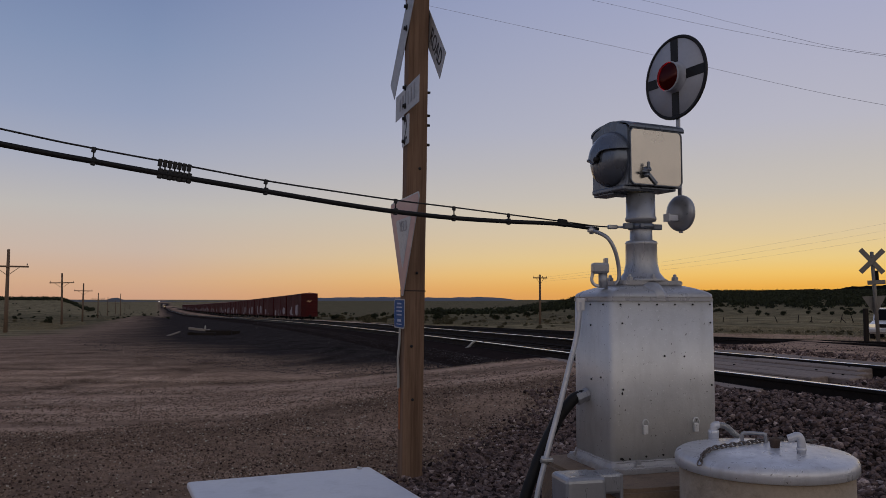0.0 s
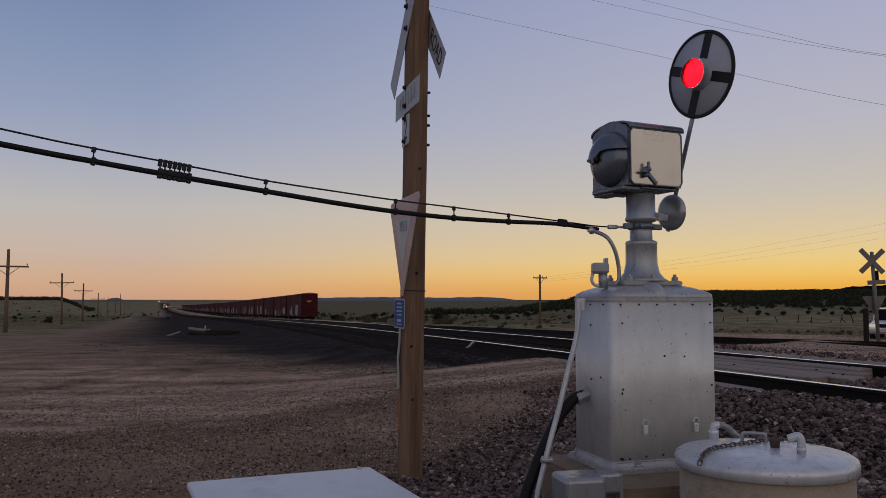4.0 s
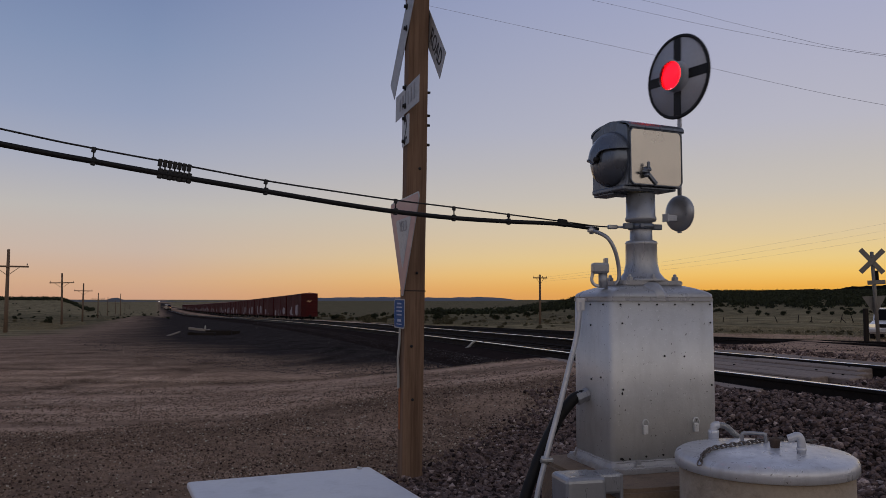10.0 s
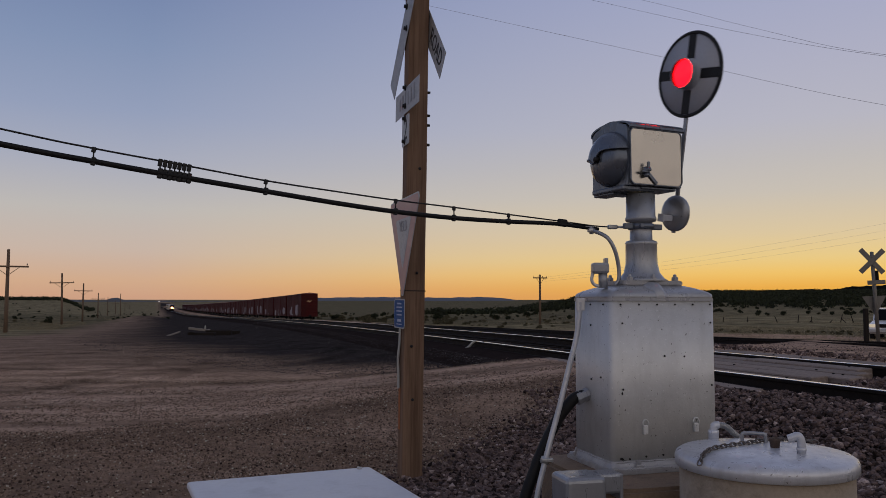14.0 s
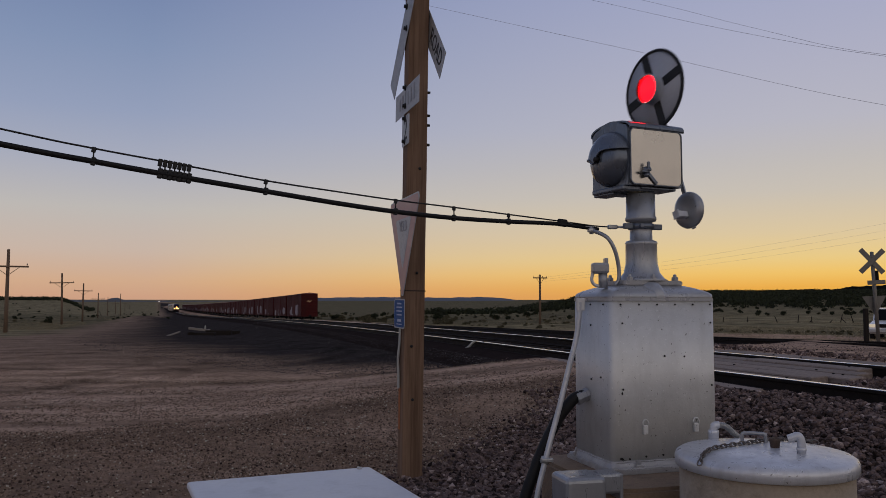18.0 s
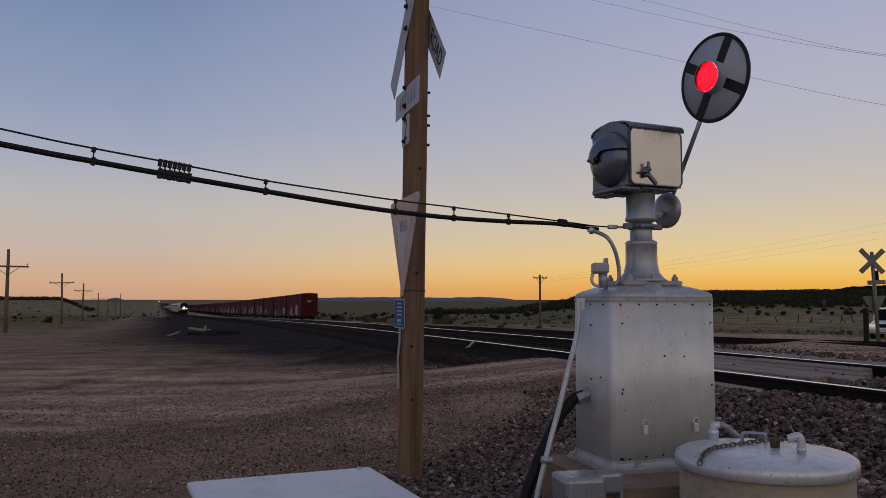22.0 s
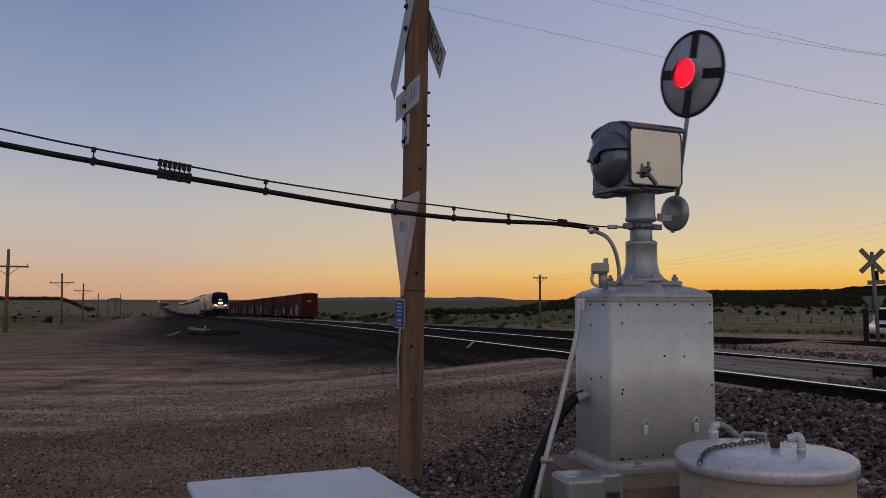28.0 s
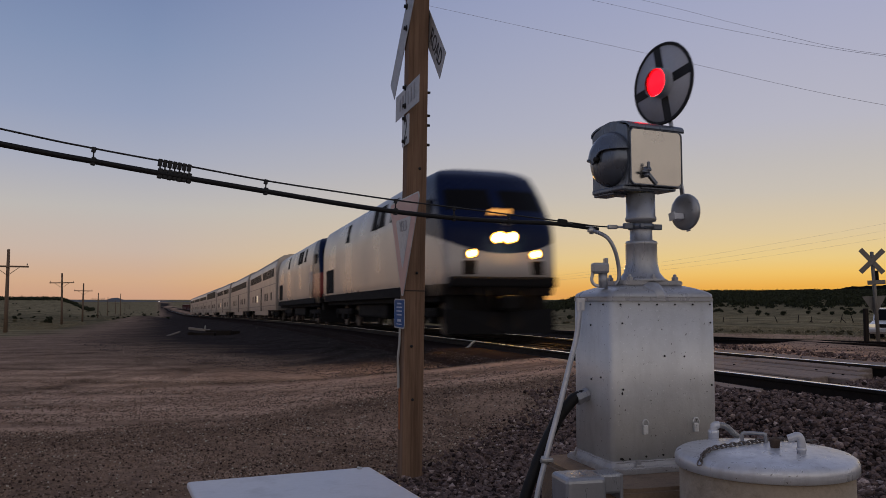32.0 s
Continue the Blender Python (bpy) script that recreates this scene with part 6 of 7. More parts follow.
def build_boxcar(seed):
    rng = random.Random(seed)
    root = empty("boxcar", Matrix.Identity(4), "dark red boxcar with spray-painted sides on the siding", "boxcar", "freight cars on the siding")
    L, W, Z0, Z1 = 16.7, 2.95, 0.70, 4.75
    bm = bmesh.new()
    add_box(bm, (0, 0, (Z0 + Z1) / 2), (W - 0.1, L, Z1 - Z0), 0.05)
    part("car_body", bm, M["boxcar"], root)
    bm = bmesh.new()
    rf = [(-W / 2, Z1 - 0.06), (W / 2, Z1 - 0.06), (W / 2, Z1), (0, Z1 + 0.16), (-W / 2, Z1)]
    rings = [[bm.verts.new((x, y, z)) for x, z in rf] for y in (-L / 2 - 0.05, L / 2 + 0.05)]
    loft(bm, rings)
    bm.faces.new(list(reversed(rings[0])))
    bm.faces.new(rings[1])
    part("car_roof", bm, M["boxcar_roof"], root, "faded roof sheet")
    bm = bmesh.new()
    add_box(bm, (0, 0, 0.98), (W - 0.3, L - 0.6, 0.2), 0.02)
    part("underframe", bm, M["loco_dark"], root)
    for sx in (-1, 1):
        for i in range(13):
            y = -L / 2 + 0.25 + i * (L - 0.5) / 12
            if abs(y) < 1.6:
                continue
            bm = bmesh.new()
            add_box(bm, (sx * (W / 2 - 0.04), y, (Z0 + Z1) / 2), (0.035, 0.10, Z1 - Z0 - 0.1), 0)
            part("side_post", bm, M["boxcar"], root)
        bm = bmesh.new()
        add_box(bm, (sx * (W / 2 - 0.02), 0, 2.85), (0.08, 3.0, 3.3), 0.01)
        part("sliding_door", bm, M["boxcar"], root)
        for y in (-L / 2 + 0.3, L / 2 - 0.3):
            bm = bmesh.new()
            for k in range(6):
                add_box(bm, (sx * (W / 2 + 0.035), y, 1.3 + 0.42 * k), (0.03, 0.42, 0.03), 0)
            part("ladder", bm, M["boxcar"], root)
    for y0 in [rng.uniform(-7.2, 7.2) for _ in range(rng.choice((2, 4, 6)))]:
        w, h, lift = rng.uniform(1.2, 3.4), rng.uniform(1.0, 2.4), rng.uniform(0.05, 0.35)
        bm = bmesh.new()
        pts = []
        for i in range(18):
            a = 2 * math.pi * i / 18
            k = (abs(math.cos(a)) ** 5 + abs(math.sin(a)) ** 5) ** -0.2 * (0.72 + 0.36 * rng.random())
            pts.append((y0 + w / 2 * math.cos(a) * k, Z0 + lift + h / 2 + h / 2 * math.sin(a) * k))
        vs = [bm.verts.new((-W / 2 - 0.012, y, z)) for y, z in pts]
        wv = [bm.verts.new((-W / 2 - 0.004, y, z)) for y, z in pts]
        bm.faces.new(vs)
        for i in range(18):
            bm.faces.new((vs[i], wv[i], wv[(i + 1) % 18], vs[(i + 1) % 18]))
        part("spray_patch", bm, M[rng.choice(("graffiti", "graffiti", "graffiti_dark"))], root, "sprayed patch")
    for i in range(5):
        bm = bmesh.new()
        add_box(bm, (0, -L / 2 - 0.03, 1.5 + 0.65 * i), (W - 0.25, 0.08, 0.16), 0.03)
        part("end_rib", bm, M["boxcar"], root)
    bm = bmesh.new()
    add_prism(bm, [(-0.5, 0.0), (-0.1, 0.32), (0.12, 0.12), (0.5, 0.34), (0.12, -0.16), (-0.1, 0.05)], 0, 0.01, Matrix.Translation((-0.1, -L / 2 - 0.075, 3.3)) @ pose(0, 0, 0, 90, 0, 0))
    part("end_mark", bm, M["mark"], root, "small ochre painted mark")
    bm = bmesh.new()
    for y in (-L / 2 - 0.45, L / 2 + 0.45):
        add_box(bm, (0, y, 0.88), (0.3, 0.8, 0.3), 0.04)
    part("coupler", bm, M["loco_dark"], root)
    for y in (-L / 2 + 2.2, L / 2 - 2.2):
        bogie(root, y, (-0.85, 0.85), 0.42, 2.0)
    return root


M["boxcar_roof"] = material("faded_roof_sheet", (0.20, 0.07, 0.06), 0.5, 0.1, 0.2, 2, 20, 0.1)
M["mark"] = material("ochre_mark", (0.42, 0.25, 0.13), 0.6, 0, 0.2, 5, 30, 0)
M["graffiti_dark"] = material("dull_spray_paint", (0.13, 0.09, 0.11), 0.6, 0, 0.5, 2.5, 9, 0.05, (0.03, 0.015, 0.02), 0.9)
BOXCARS = [build_boxcar(9), build_boxcar(23), build_boxcar(31), build_boxcar(47)]
ORDER = random.Random(6)
for k in range(38):
    s = 123.0 + 8.45 + 17.9 * k
    m = line_pose(s, float(siding_lat(s)), float(siding_drop(s)), 10)
    if k < 4:
        BOXCARS[k].matrix_basis = m
    else:
        copy_thing(ORDER.choice(BOXCARS), m)


# ---- level crossing deck ----
def build_deck():
    root = empty("crossing_deck", Matrix.Identity(4), "worn timber crossing deck between and beside the rails", "crossing deck", kind="structure")
    rng = random.Random(12)
    lats = [-1.10] + [-0.54, -0.27, 0.0, 0.27, 0.54] + [1.10]
    for lat in lats:
        a = (DECK_END if lat > -1 else -10.7) + rng.uniform(-0.25, 0.25)
        end = -4.9 + rng.uniform(-0.4, 0.3)
        while a < end - 0.6:
            ln = min(rng.choice((2.1, 3.2, 3.9)), end - a)
            bm = bmesh.new()
            add_box(bm, (0, 0, -0.075), (0.235, ln - 0.03, 0.12), 0.012, segs=1)
            ob = part("plank", bm, M["plank"], root)
            s = a + ln / 2
            h = cant(s) * lat / 1.5 - (0.055 if lat < -1 else 0.006) + rng.uniform(-0.014, 0.006)
            ob.matrix_world = line_pose(s, lat + rng.uniform(-0.008, 0.008), h, 3.0) @ pose(0, 0, 0, rng.uniform(-0.3, 0.3), -math.degrees(cant(s) / 1.5), rng.uniform(-0.25, 0.25))
            for _ in range(int(ln * 0.8)):
                spike = new("spike_head", SPIKE)
                spike.parent = root
                at = s + rng.uniform(-0.45, 0.45) * ln
                spike.matrix_world = line_pose(at, lat + rng.choice((-0.07, 0.07)), h - 0.016, 3.0)
            a += ln


DECK_END = -10.8
bm = bmesh.new()
add_lathe(bm, [(0.017, 0), (0.016, 0.008), (0.008, 0.012), (0, 0.013)], 8)
SPIKE = bpy.data.meshes.new("spike_head")
bm.to_mesh(SPIKE)
bm.free()
SPIKE.materials.append(M["loco_dark"])
build_deck()


# ---- loose stone ----
def stone_material(name, dark, mid, light, lightness):
    m = bpy.data.materials.new(name)
    m.use_nodes = True
    nt = m.node_tree
    N, L = nt.nodes.new, nt.links.new
    b = nt.nodes["Principled BSDF"]
    b.inputs["Roughness"].default_value = 0.9
    b.inputs["Specular IOR Level"].default_value = 0.12
    g = N("ShaderNodeNewGeometry")
    r = N("ShaderNodeValToRGB")
    els = r.color_ramp.elements
    els[0].position, els[0].color = 0.0, (*dark, 1)
    els[1].position, els[1].color = 0.55, (*mid, 1)
    for pos, c in ((1 - lightness, mid), (1 - lightness * 0.5, light), (1.0, tuple(min(0.5, v * 1.5) for v in light))):
        els.new(pos).color = (*c, 1)
    L(g.outputs["Random Per Island"], r.inputs[0])
    co, n = N("ShaderNodeTexCoord"), N("ShaderNodeTexNoise")
    n.inputs["Scale"].default_value, n.inputs["Detail"].default_value = 55, 4
    L(co.outputs["Object"], n.inputs["Vector"])
    mr = N("ShaderNodeMapRange")
    mr.inputs[1].default_value, mr.inputs[2].default_value, mr.inputs[3].default_value, mr.inputs[4].default_value = 0.3, 0.7, 0.7, 1.3
    L(n.outputs[0], mr.inputs[0])
    h = N("ShaderNodeHueSaturation")
    L(r.outputs[0], h.inputs["Color"])
    L(mr.outputs[0], h.inputs["Value"])
    L(h.outputs[0], b.inputs["Base Color"])
    bp = N("ShaderNodeBump")
    bp.inputs["Strength"].default_value, bp.inputs["Distance"].default_value = 0.5, 0.004
    L(n.outputs[0], bp.inputs["Height"])
    L(bp.outputs[0], b.inputs["Normal"])
    return m


def scatter(name, x, y, size, mat, label, seed, sink=0.25, top=None, plain=False):
    """One mesh of many chipped stones resting on the ground at x, y."""
    rng = np.random.default_rng(seed)
    bm = bmesh.new()
    bmesh.ops.create_icosphere(bm, subdivisions=1, radius=1.0)
    bv = np.array([v.co[:] for v in bm.verts])
    bf = np.array([[v.index for v in f.verts] for f in bm.faces])
    bm.free()
    if plain:
        bv = np.array([(1, 0, 0), (0, 1, 0), (-1, 0, 0), (0, -1, 0), (0, 0, 1), (0, 0, -1)], float)
        bf = np.array([(0, 1, 4), (1, 2, 4), (2, 3, 4), (3, 0, 4), (1, 0, 5), (2, 1, 5), (3, 2, 5), (0, 3, 5)])
    n, k = len(x), len(bv)
    v = np.repeat(bv[None], n, 0) * (1 + rng.uniform(-0.30, 0.30, (n, k, 1)))
    v = v * rng.uniform(0.55, 1.25, (n, 1, 3))
    q = rng.normal(size=(n, 4))
    q /= np.linalg.norm(q, axis=1, keepdims=True)
    w, a, b, c = q.T
    R = np.stack([np.stack([1 - 2 * (b * b + c * c), 2 * (a * b - c * w), 2 * (a * c + b * w)], 1), np.stack([2 * (a * b + c * w), 1 - 2 * (a * a + c * c), 2 * (b * c - a * w)], 1),
                  np.stack([2 * (a * c - b * w), 2 * (b * c + a * w), 1 - 2 * (a * a + b * b)], 1)], 1)
    v = np.einsum("nij,nkj->nki", R, v) * size[:, None, None]
    v[:, :, 2] *= 0.8
    z = (surface_z(x, y) if top is None else top) + size * (0.55 - sink) + rng.uniform(0, 0.3, n) * size
    v += np.stack([x, y, z], 1)[:, None]
    f = (bf[None] + (np.arange(n) * k)[:, None, None]).reshape(-1, 3)
    me = bpy.data.meshes.new(name)
    me.vertices.add(n * k)
    me.vertices.foreach_set("co", v.astype(np.float32).ravel())
    me.loops.add(f.size)
    me.loops.foreach_set("vertex_index", f.astype(np.int32).ravel())
    me.polygons.add(len(f))
    me.polygons.foreach_set("loop_start", np.arange(0, f.size, 3, dtype=np.int32))
    me.polygons.foreach_set("loop_total", np.full(len(f), 3, dtype=np.int32))
    me.update()
    me.validate()
    me.shade_flat()
    me.materials.append(mat)
    return tagged(new(name, me), label, "gravel", kind="stuff")


def polar(n, a0, a1, r0, r1, seed):
    rng = np.random.default_rng(seed)
    a = np.radians(rng.uniform(a0, a1, n))
    r = r0 * (r1 / r0) ** rng.uniform(0, 1, n)
    return r * np.sin(a), r * np.cos(a), rng


def clear_of_things(x, y):
    c, s = math.cos(radians(16.4)), math.sin(radians(16.4))
    dx, dy = x - 1.214, y - 4.927
    lx, ly = dx * c + dy * s, -dx * s + dy * c
    slab = (np.abs(lx + 0.02) < 0.53) & (np.abs(ly + 0.1) < 0.51)
    well = np.hypot(x - 1.542, y - 3.93) < 0.56
    c, s = math.cos(radians(21.5)), math.sin(radians(21.5))
    dx, dy = x + 0.72, y - 3.55
    lx, ly = dx * c + dy * s, -dx * s + dy * c
    box = (np.abs(lx) < 0.43) & (np.abs(ly + 0.2) < 0.5)
    post = np.hypot(x + 0.255, y - 6.5) < 0.11
    return ~(slab | well | box | post)


BALLAST = stone_material("dark_ballast_stone", (0.014, 0.010, 0.010), (0.146, 0.105, 0.096), (0.27, 0.215, 0.198), 0.10)
GRAVEL = stone_material("mixed_gravel", (0.026, 0.018, 0.014), (0.215, 0.152, 0.116), (0.40, 0.315, 0.255), 0.12)
CINDER = stone_material("black_cinder", (0.008, 0.0075, 0.0078), (0.042, 0.037, 0.038), (0.11, 0.096, 0.094), 0.12)
PEBBLE = stone_material("dirt_pebbles", (0.17, 0.118, 0.085), (0.28, 0.198, 0.146), (0.38, 0.285, 0.22), 0.06)


def coarse_edge(y):
    """Where the dark coarse ballast takes over from fine gravel."""
    return np.interp(y, [4, 5, 6.8, 9, 11.3, 14, 18], [-1.0, -0.7, 0.0, 1.05, 2.1, 3.0, 4.5])


def build_stones():
    # coarse ballast round the signal and along the rails
    x, y, rng = polar(140000, -16, 33, 3.6, 16, 1)
    s, lat = to_line(x, y)
    jit = rng.uniform(-0.5, 0.5, len(x))
    near = (x > coarse_edge(y) + jit * 0.8) & (y < gravel_edge(x) + jit * 0.8)
    shoulder = (x > coarse_edge(y) + jit * 0.8) & (lat > -4.4 + jit) & (lat < -0.95) & (s < -9 + jit)
    keep = (near | shoulder) & (lat < -0.95) & ((y < gravel_edge(x) + jit * 0.8) | (road_gap(x, y) > 2.3 + jit * 0.5) | (s < -10.2 + jit)) & clear_of_things(x, y)
    keep &= ~((s > -9.4) & (s < -4.7) & (lat > -1.8))
    x, y = x[keep], y[keep]
    size = 0.008 + 0.0235 * rng.uniform(0, 1, len(x)) ** 2.0
    close = np.hypot(x, y) < 6.0
    scatter("ballast_stones", x[close], y[close], size[close], BALLAST, "dark reddish-grey crushed ballast stones", 5)
    scatter("far_ballast_stones", x[~close], y[~close], size[~close] * 1.1, BALLAST, "dark crushed ballast stones along the track", 25, 0.25, None, True)
    # the bank of stone against the near rail, past the end of the deck
    rng = np.random.default_rng(31)
    s, lat = rng.uniform(-16, -8.9, 11000), -0.84 - 2.3 * rng.uniform(0, 1, 11000)
    lat = np.where(s > -10.9, np.minimum(lat, -1.27), lat)
    P = np.array([line(a, b)[:2] for a, b in zip(s, lat)])
    rise = rail_z(s) + np.interp(-lat, [0.8, 1.0, 1.7, 3.2], [-0.19, -0.17, -0.20, -0.48])
    top = np.maximum(rise, surface_z(P[:, 0], P[:, 1]))
    scatter("bank_stones", P[:, 0], P[:, 1], 0.010 + 0.024 * rng.uniform(0, 1, 11000) ** 1.8, BALLAST, "dark ballast banked against the rail", 32, 0.2, top)
    # stone heaped against the end of the deck
    rng = np.random.default_rng(41)
    s, lat = -11.05 - 1.6 * rng.uniform(0, 1, 2600) ** 1.3, rng.uniform(-0.64, 0.64, 2600)
    P = np.array([line(a, b)[:2] for a, b in zip(s, lat)])
    top = rail_z(s) + cant(-11) * lat / 1.5 - 0.075 - 0.13 * np.clip((-11.05 - s) / 1.0, 0, 1)
    scatter("deck_end_stones", P[:, 0], P[:, 1], 0.012 + 0.022 * rng.uniform(0, 1, 2600) ** 1.6, BALLAST, "dark ballast heaped at the end of the deck", 42, 0.3, top)
    # between and beyond the rails
    rng = np.random.default_rng(8)
    s, lat = rng.uniform(-24, 22, 9000), rng.uniform(-0.66, 3.6, 9000)
    keep = (np.abs(lat - 0.75) > 0.12) & ~((s > -11.0) & (s < -4.6) & (lat < 2.1))
    s, lat = s[keep], lat[keep]
    P = np.array([line(a, b)[:2] for a, b in zip(s, lat)])
    scatter("track_stones", P[:, 0], P[:, 1], rng.uniform(0.02, 0.045, len(s)), BALLAST, "dark ballast between the rails", 6, 0.1, None, True)
    # small stone strewn between the two tracks
    rng = np.random.default_rng(51)
    s, lat = rng.uniform(-16, 14, 12000), rng.uniform(1.26, 8.6, 12000)
    P = np.array([line(a, b)[:2] for a, b in zip(s, lat)])
    scatter("strewn_stones", P[:, 0], P[:, 1], 0.006 + 0.015 * rng.uniform(0, 1, 12000) ** 2.5, BALLAST, "small dark stones strewn between the tracks", 52, 0.25, None, True)
    # dark cinders over the apron on the camera's side
    rng = np.random.default_rng(15)
    s, w = -5 + 60 * rng.uniform(0, 1, 52000) ** 1.5, rng.uniform(0, 1, 52000) ** 1.9
    lat = -1.7 - w * np.interp(s, [-5, 0, 10, 25, 60], [2.4, 5.0, 8.6, 11.5, 14.0])
    P = np.array([line(a, b)[:2] for a, b in zip(s, lat)])
    keep = road_gap(P[:, 0], P[:, 1]) > 2.2 + 2.5 * rng.uniform(0, 1, 52000) ** 2
    scatter("cinder_stones", P[keep, 0], P[keep, 1], 0.005 + 0.013 * rng.uniform(0, 1, keep.sum()) ** 2, CINDER, "black cinder stones over the railway apron", 16, 0.3, None, True)
    # finer gravel windrow on the left, thin pebbles on the road
    x, y, rng = polar(240000, -36, 17, 4.0, 13, 2)
    jit = rng.uniform(-0.6, 0.6, len(x))
    g = road_gap(x, y)
    below = y < np.interp(x, ROAD_X, ROAD_Y)
    clump = np.array([noise.noise((a * 0.9, b * 0.9, 2)) for a, b in zip(x, y)])
    keep = (y < gravel_edge(x) + jit * 0.7) & (x < coarse_edge(y) + 0.25 + jit) & clear_of_things(x, y) & (rng.uniform(0, 1, len(x)) < np.clip(0.30 + 0.75 * step(-3.4, -0.6, y - gravel_edge(x)) + 0.5 * step(-2.5, 0.5, x), 0, 1) * (0.85 + 0.9 * clump))
    x, y = x[keep], y[keep]
    size = 0.0038 + 0.0095 * rng.uniform(0, 1, len(x)) ** 2.6
    close = np.hypot(x, y) < 5.2
    scatter("gravel", x[close], y[close], size[close], GRAVEL, "loose mixed gravel with pale chips", 7)
    scatter("fine_gravel", x[~close], y[~close], size[~close] * 1.15, GRAVEL, "loose brown gravel beside the road", 17, 0.25, None, True)
    # grit and small stones worked loose along the road and its ramp
    x, y, rng = polar(130000, -36, 14, 8.5, 17, 13)
    s, lat = to_line(x, y)
    streak = np.array([noise.noise((a * 0.35, b * 2.2 - a * 0.25, 12)) for a, b in zip(x, y)])
    keep = (road_gap(x, y) < 3.9) & (y > gravel_edge(x) - 0.2) & (lat < -1.5) & (rng.uniform(0, 1, len(x)) < 0.45 + 1.1 * streak)
    x, y = x[keep], y[keep]
    size = 0.004 + 0.011 * rng.uniform(0, 1, len(x)) ** 3
    scatter("road_grit", x, y, size, GRAVEL, "loose grit and stones on the road", 19, 0.25, None, True)
    x, y, rng = polar(120000, -36, 16, 7.0, 30, 3)
    s, lat = to_line(x, y)
    clump = np.array([noise.noise((a * 0.5, b * 1.6, 8)) for a, b in zip(x, y)])
    apron = np.interp(s, [-3, 2, 12, 25, 60], [3.3, 4.4, 7, 10, 13])
    keep = (-lat > apron * rng.uniform(1.0, 1.6, len(x))) & (rng.uniform(0, 1, len(x)) < 0.62 + 0.9 * clump)
    x, y = x[keep], y[keep]
    size = (0.003 + 0.0105 * rng.uniform(0, 1, len(x)) ** 3) * np.clip(np.hypot(x, y) / 14, 0.8, 1.2)
    scatter("road_pebbles", x, y, size, PEBBLE, "scattered pebbles on the dirt road", 9, 0.25, None, True)


build_stones()


# ---- utility poles and wires ----
def build_pole(name, x, y, height, arm_len, arm_z, lean, label, turn=20.0, pins=3):
    z = gz(x, y)
    root = empty(name, pose(x, y, z - 0.3, 0, lean, turn), label, "utility pole", "poles along the line")
    bm = bmesh.new()
    add_lathe(bm, [(0.17, 0), (0.15, height * 0.4), (0.115, height + 0.25), (0, height + 0.3)], 12)
    part("pole", bm, M["pole"], root)
    if arm_len:
        bm = bmesh.new()
        add_box(bm, (0, -0.15, arm_z), (arm_len, 0.11, 0.14), 0.01)
        arm = part("crossarm", bm, M["pole"], root)
        for sx in (-1, 1):
            bm = bmesh.new()
            add_rod(bm, (sx * arm_len * 0.28, -0.15, arm_z - 0.05), (0, -0.13, arm_z - 0.75), 0.025, seg=6)
            part("arm_brace", bm, M["pole"], root)
        for i in range(pins):
            t = -0.46 + 0.92 * i / (pins - 1)
            if abs(t) < 0.06:
                continue
            bm = bmesh.new()
            add_lathe(bm, [(0.018, 0.06), (0.018, 0.16), (0.045, 0.17), (0.045, 0.24), (0.02, 0.27)], 8, Matrix.Translation((t * arm_len, -0.15, arm_z)))
            part("insulator", bm, M["glass_pin"], arm)


M["glass_pin"] = material("grey_insulator", (0.10, 0.10, 0.10), 0.3, 0, 0.2, 9, 60, 0.0)
for x, y, h, al, az_, lean in ((-35.65, 66, 6.9, 3.1, 5.75, 0.2), (-54.15, 115, 7.3, 3.2, 6.2, -1.2), (-65.5, 147, 7.0, 3.1, 5.9, 0.3), (-96.0, 225, 7.0, 3.4, 5.6, 0.0), (-124.4, 300, 6.9, 3.2, 5.8, 0.0),
                               (-158, 390, 6.5, 3.2, 5.4, 0.5), (-119.7, 300, 8.2, 0, 0, 0.0), (-236, 600, 7.0, 3.2, 5.8, 0), (-310, 800, 7.0, 3.2, 5.8, 0)):
    build_pole("utility_pole", x, y, h, al, az_, lean, "weathered wooden line pole with crossarm" if al else "bare weathered wooden pole")
build_pole("utility_pole", 12.1, 101, 6.2, 1.75, 6.05, 0.4, "slim wooden pole with a single crossarm", 5, 4)


def build_wire(pts, r, label):
    bm = bmesh.new()
    add_tube(bm, smooth_curve(pts, 6), r, 5)
    ob = part("overhead_wire", bm, M["wire"])
    tagged(ob, label, "wire", "overhead wires")


M["wire"] = material("grey_overhead_wire", (0.34, 0.34, 0.38), 0.6, 0.3, 0.2, 4, 30, 0)
build_wire([(-6.5, 35, 15.9), (-0.41, 30.0, 12.64), (6.79, 26.0, 9.54), (12.26, 22.0, 6.84), (17.5, 18, 4.9)], 0.0050, "thin overhead wire sagging across the sky")
build_wire([(1.0, 50, 22.5), (7.51, 40.0, 16.74), (12.6, 34.6, 13.3), (16.78, 30.0, 10.71), (22, 24, 8.0)], 0.0068, "thin overhead wire sagging across the sky")
build_wire([(4.0, 58, 26.0), (11.33, 45.0, 18.66), (15.4, 38.5, 14.7), (18.46, 33.0, 11.71), (24, 24, 8.2)], 0.0075, "thin overhead wire sagging across the sky")
for dz in (0.0, -2.6, -5.2):
    build_wire([(40, 320, 11.5 + dz * 0.3), (87.5, 300, 17.5 + dz * 0.6), (128, 296, 24.3 + dz * 0.85), (165.5, 290, 31.2 + dz), (215, 280, 41 + dz)], 0.018, "faint distant power line")


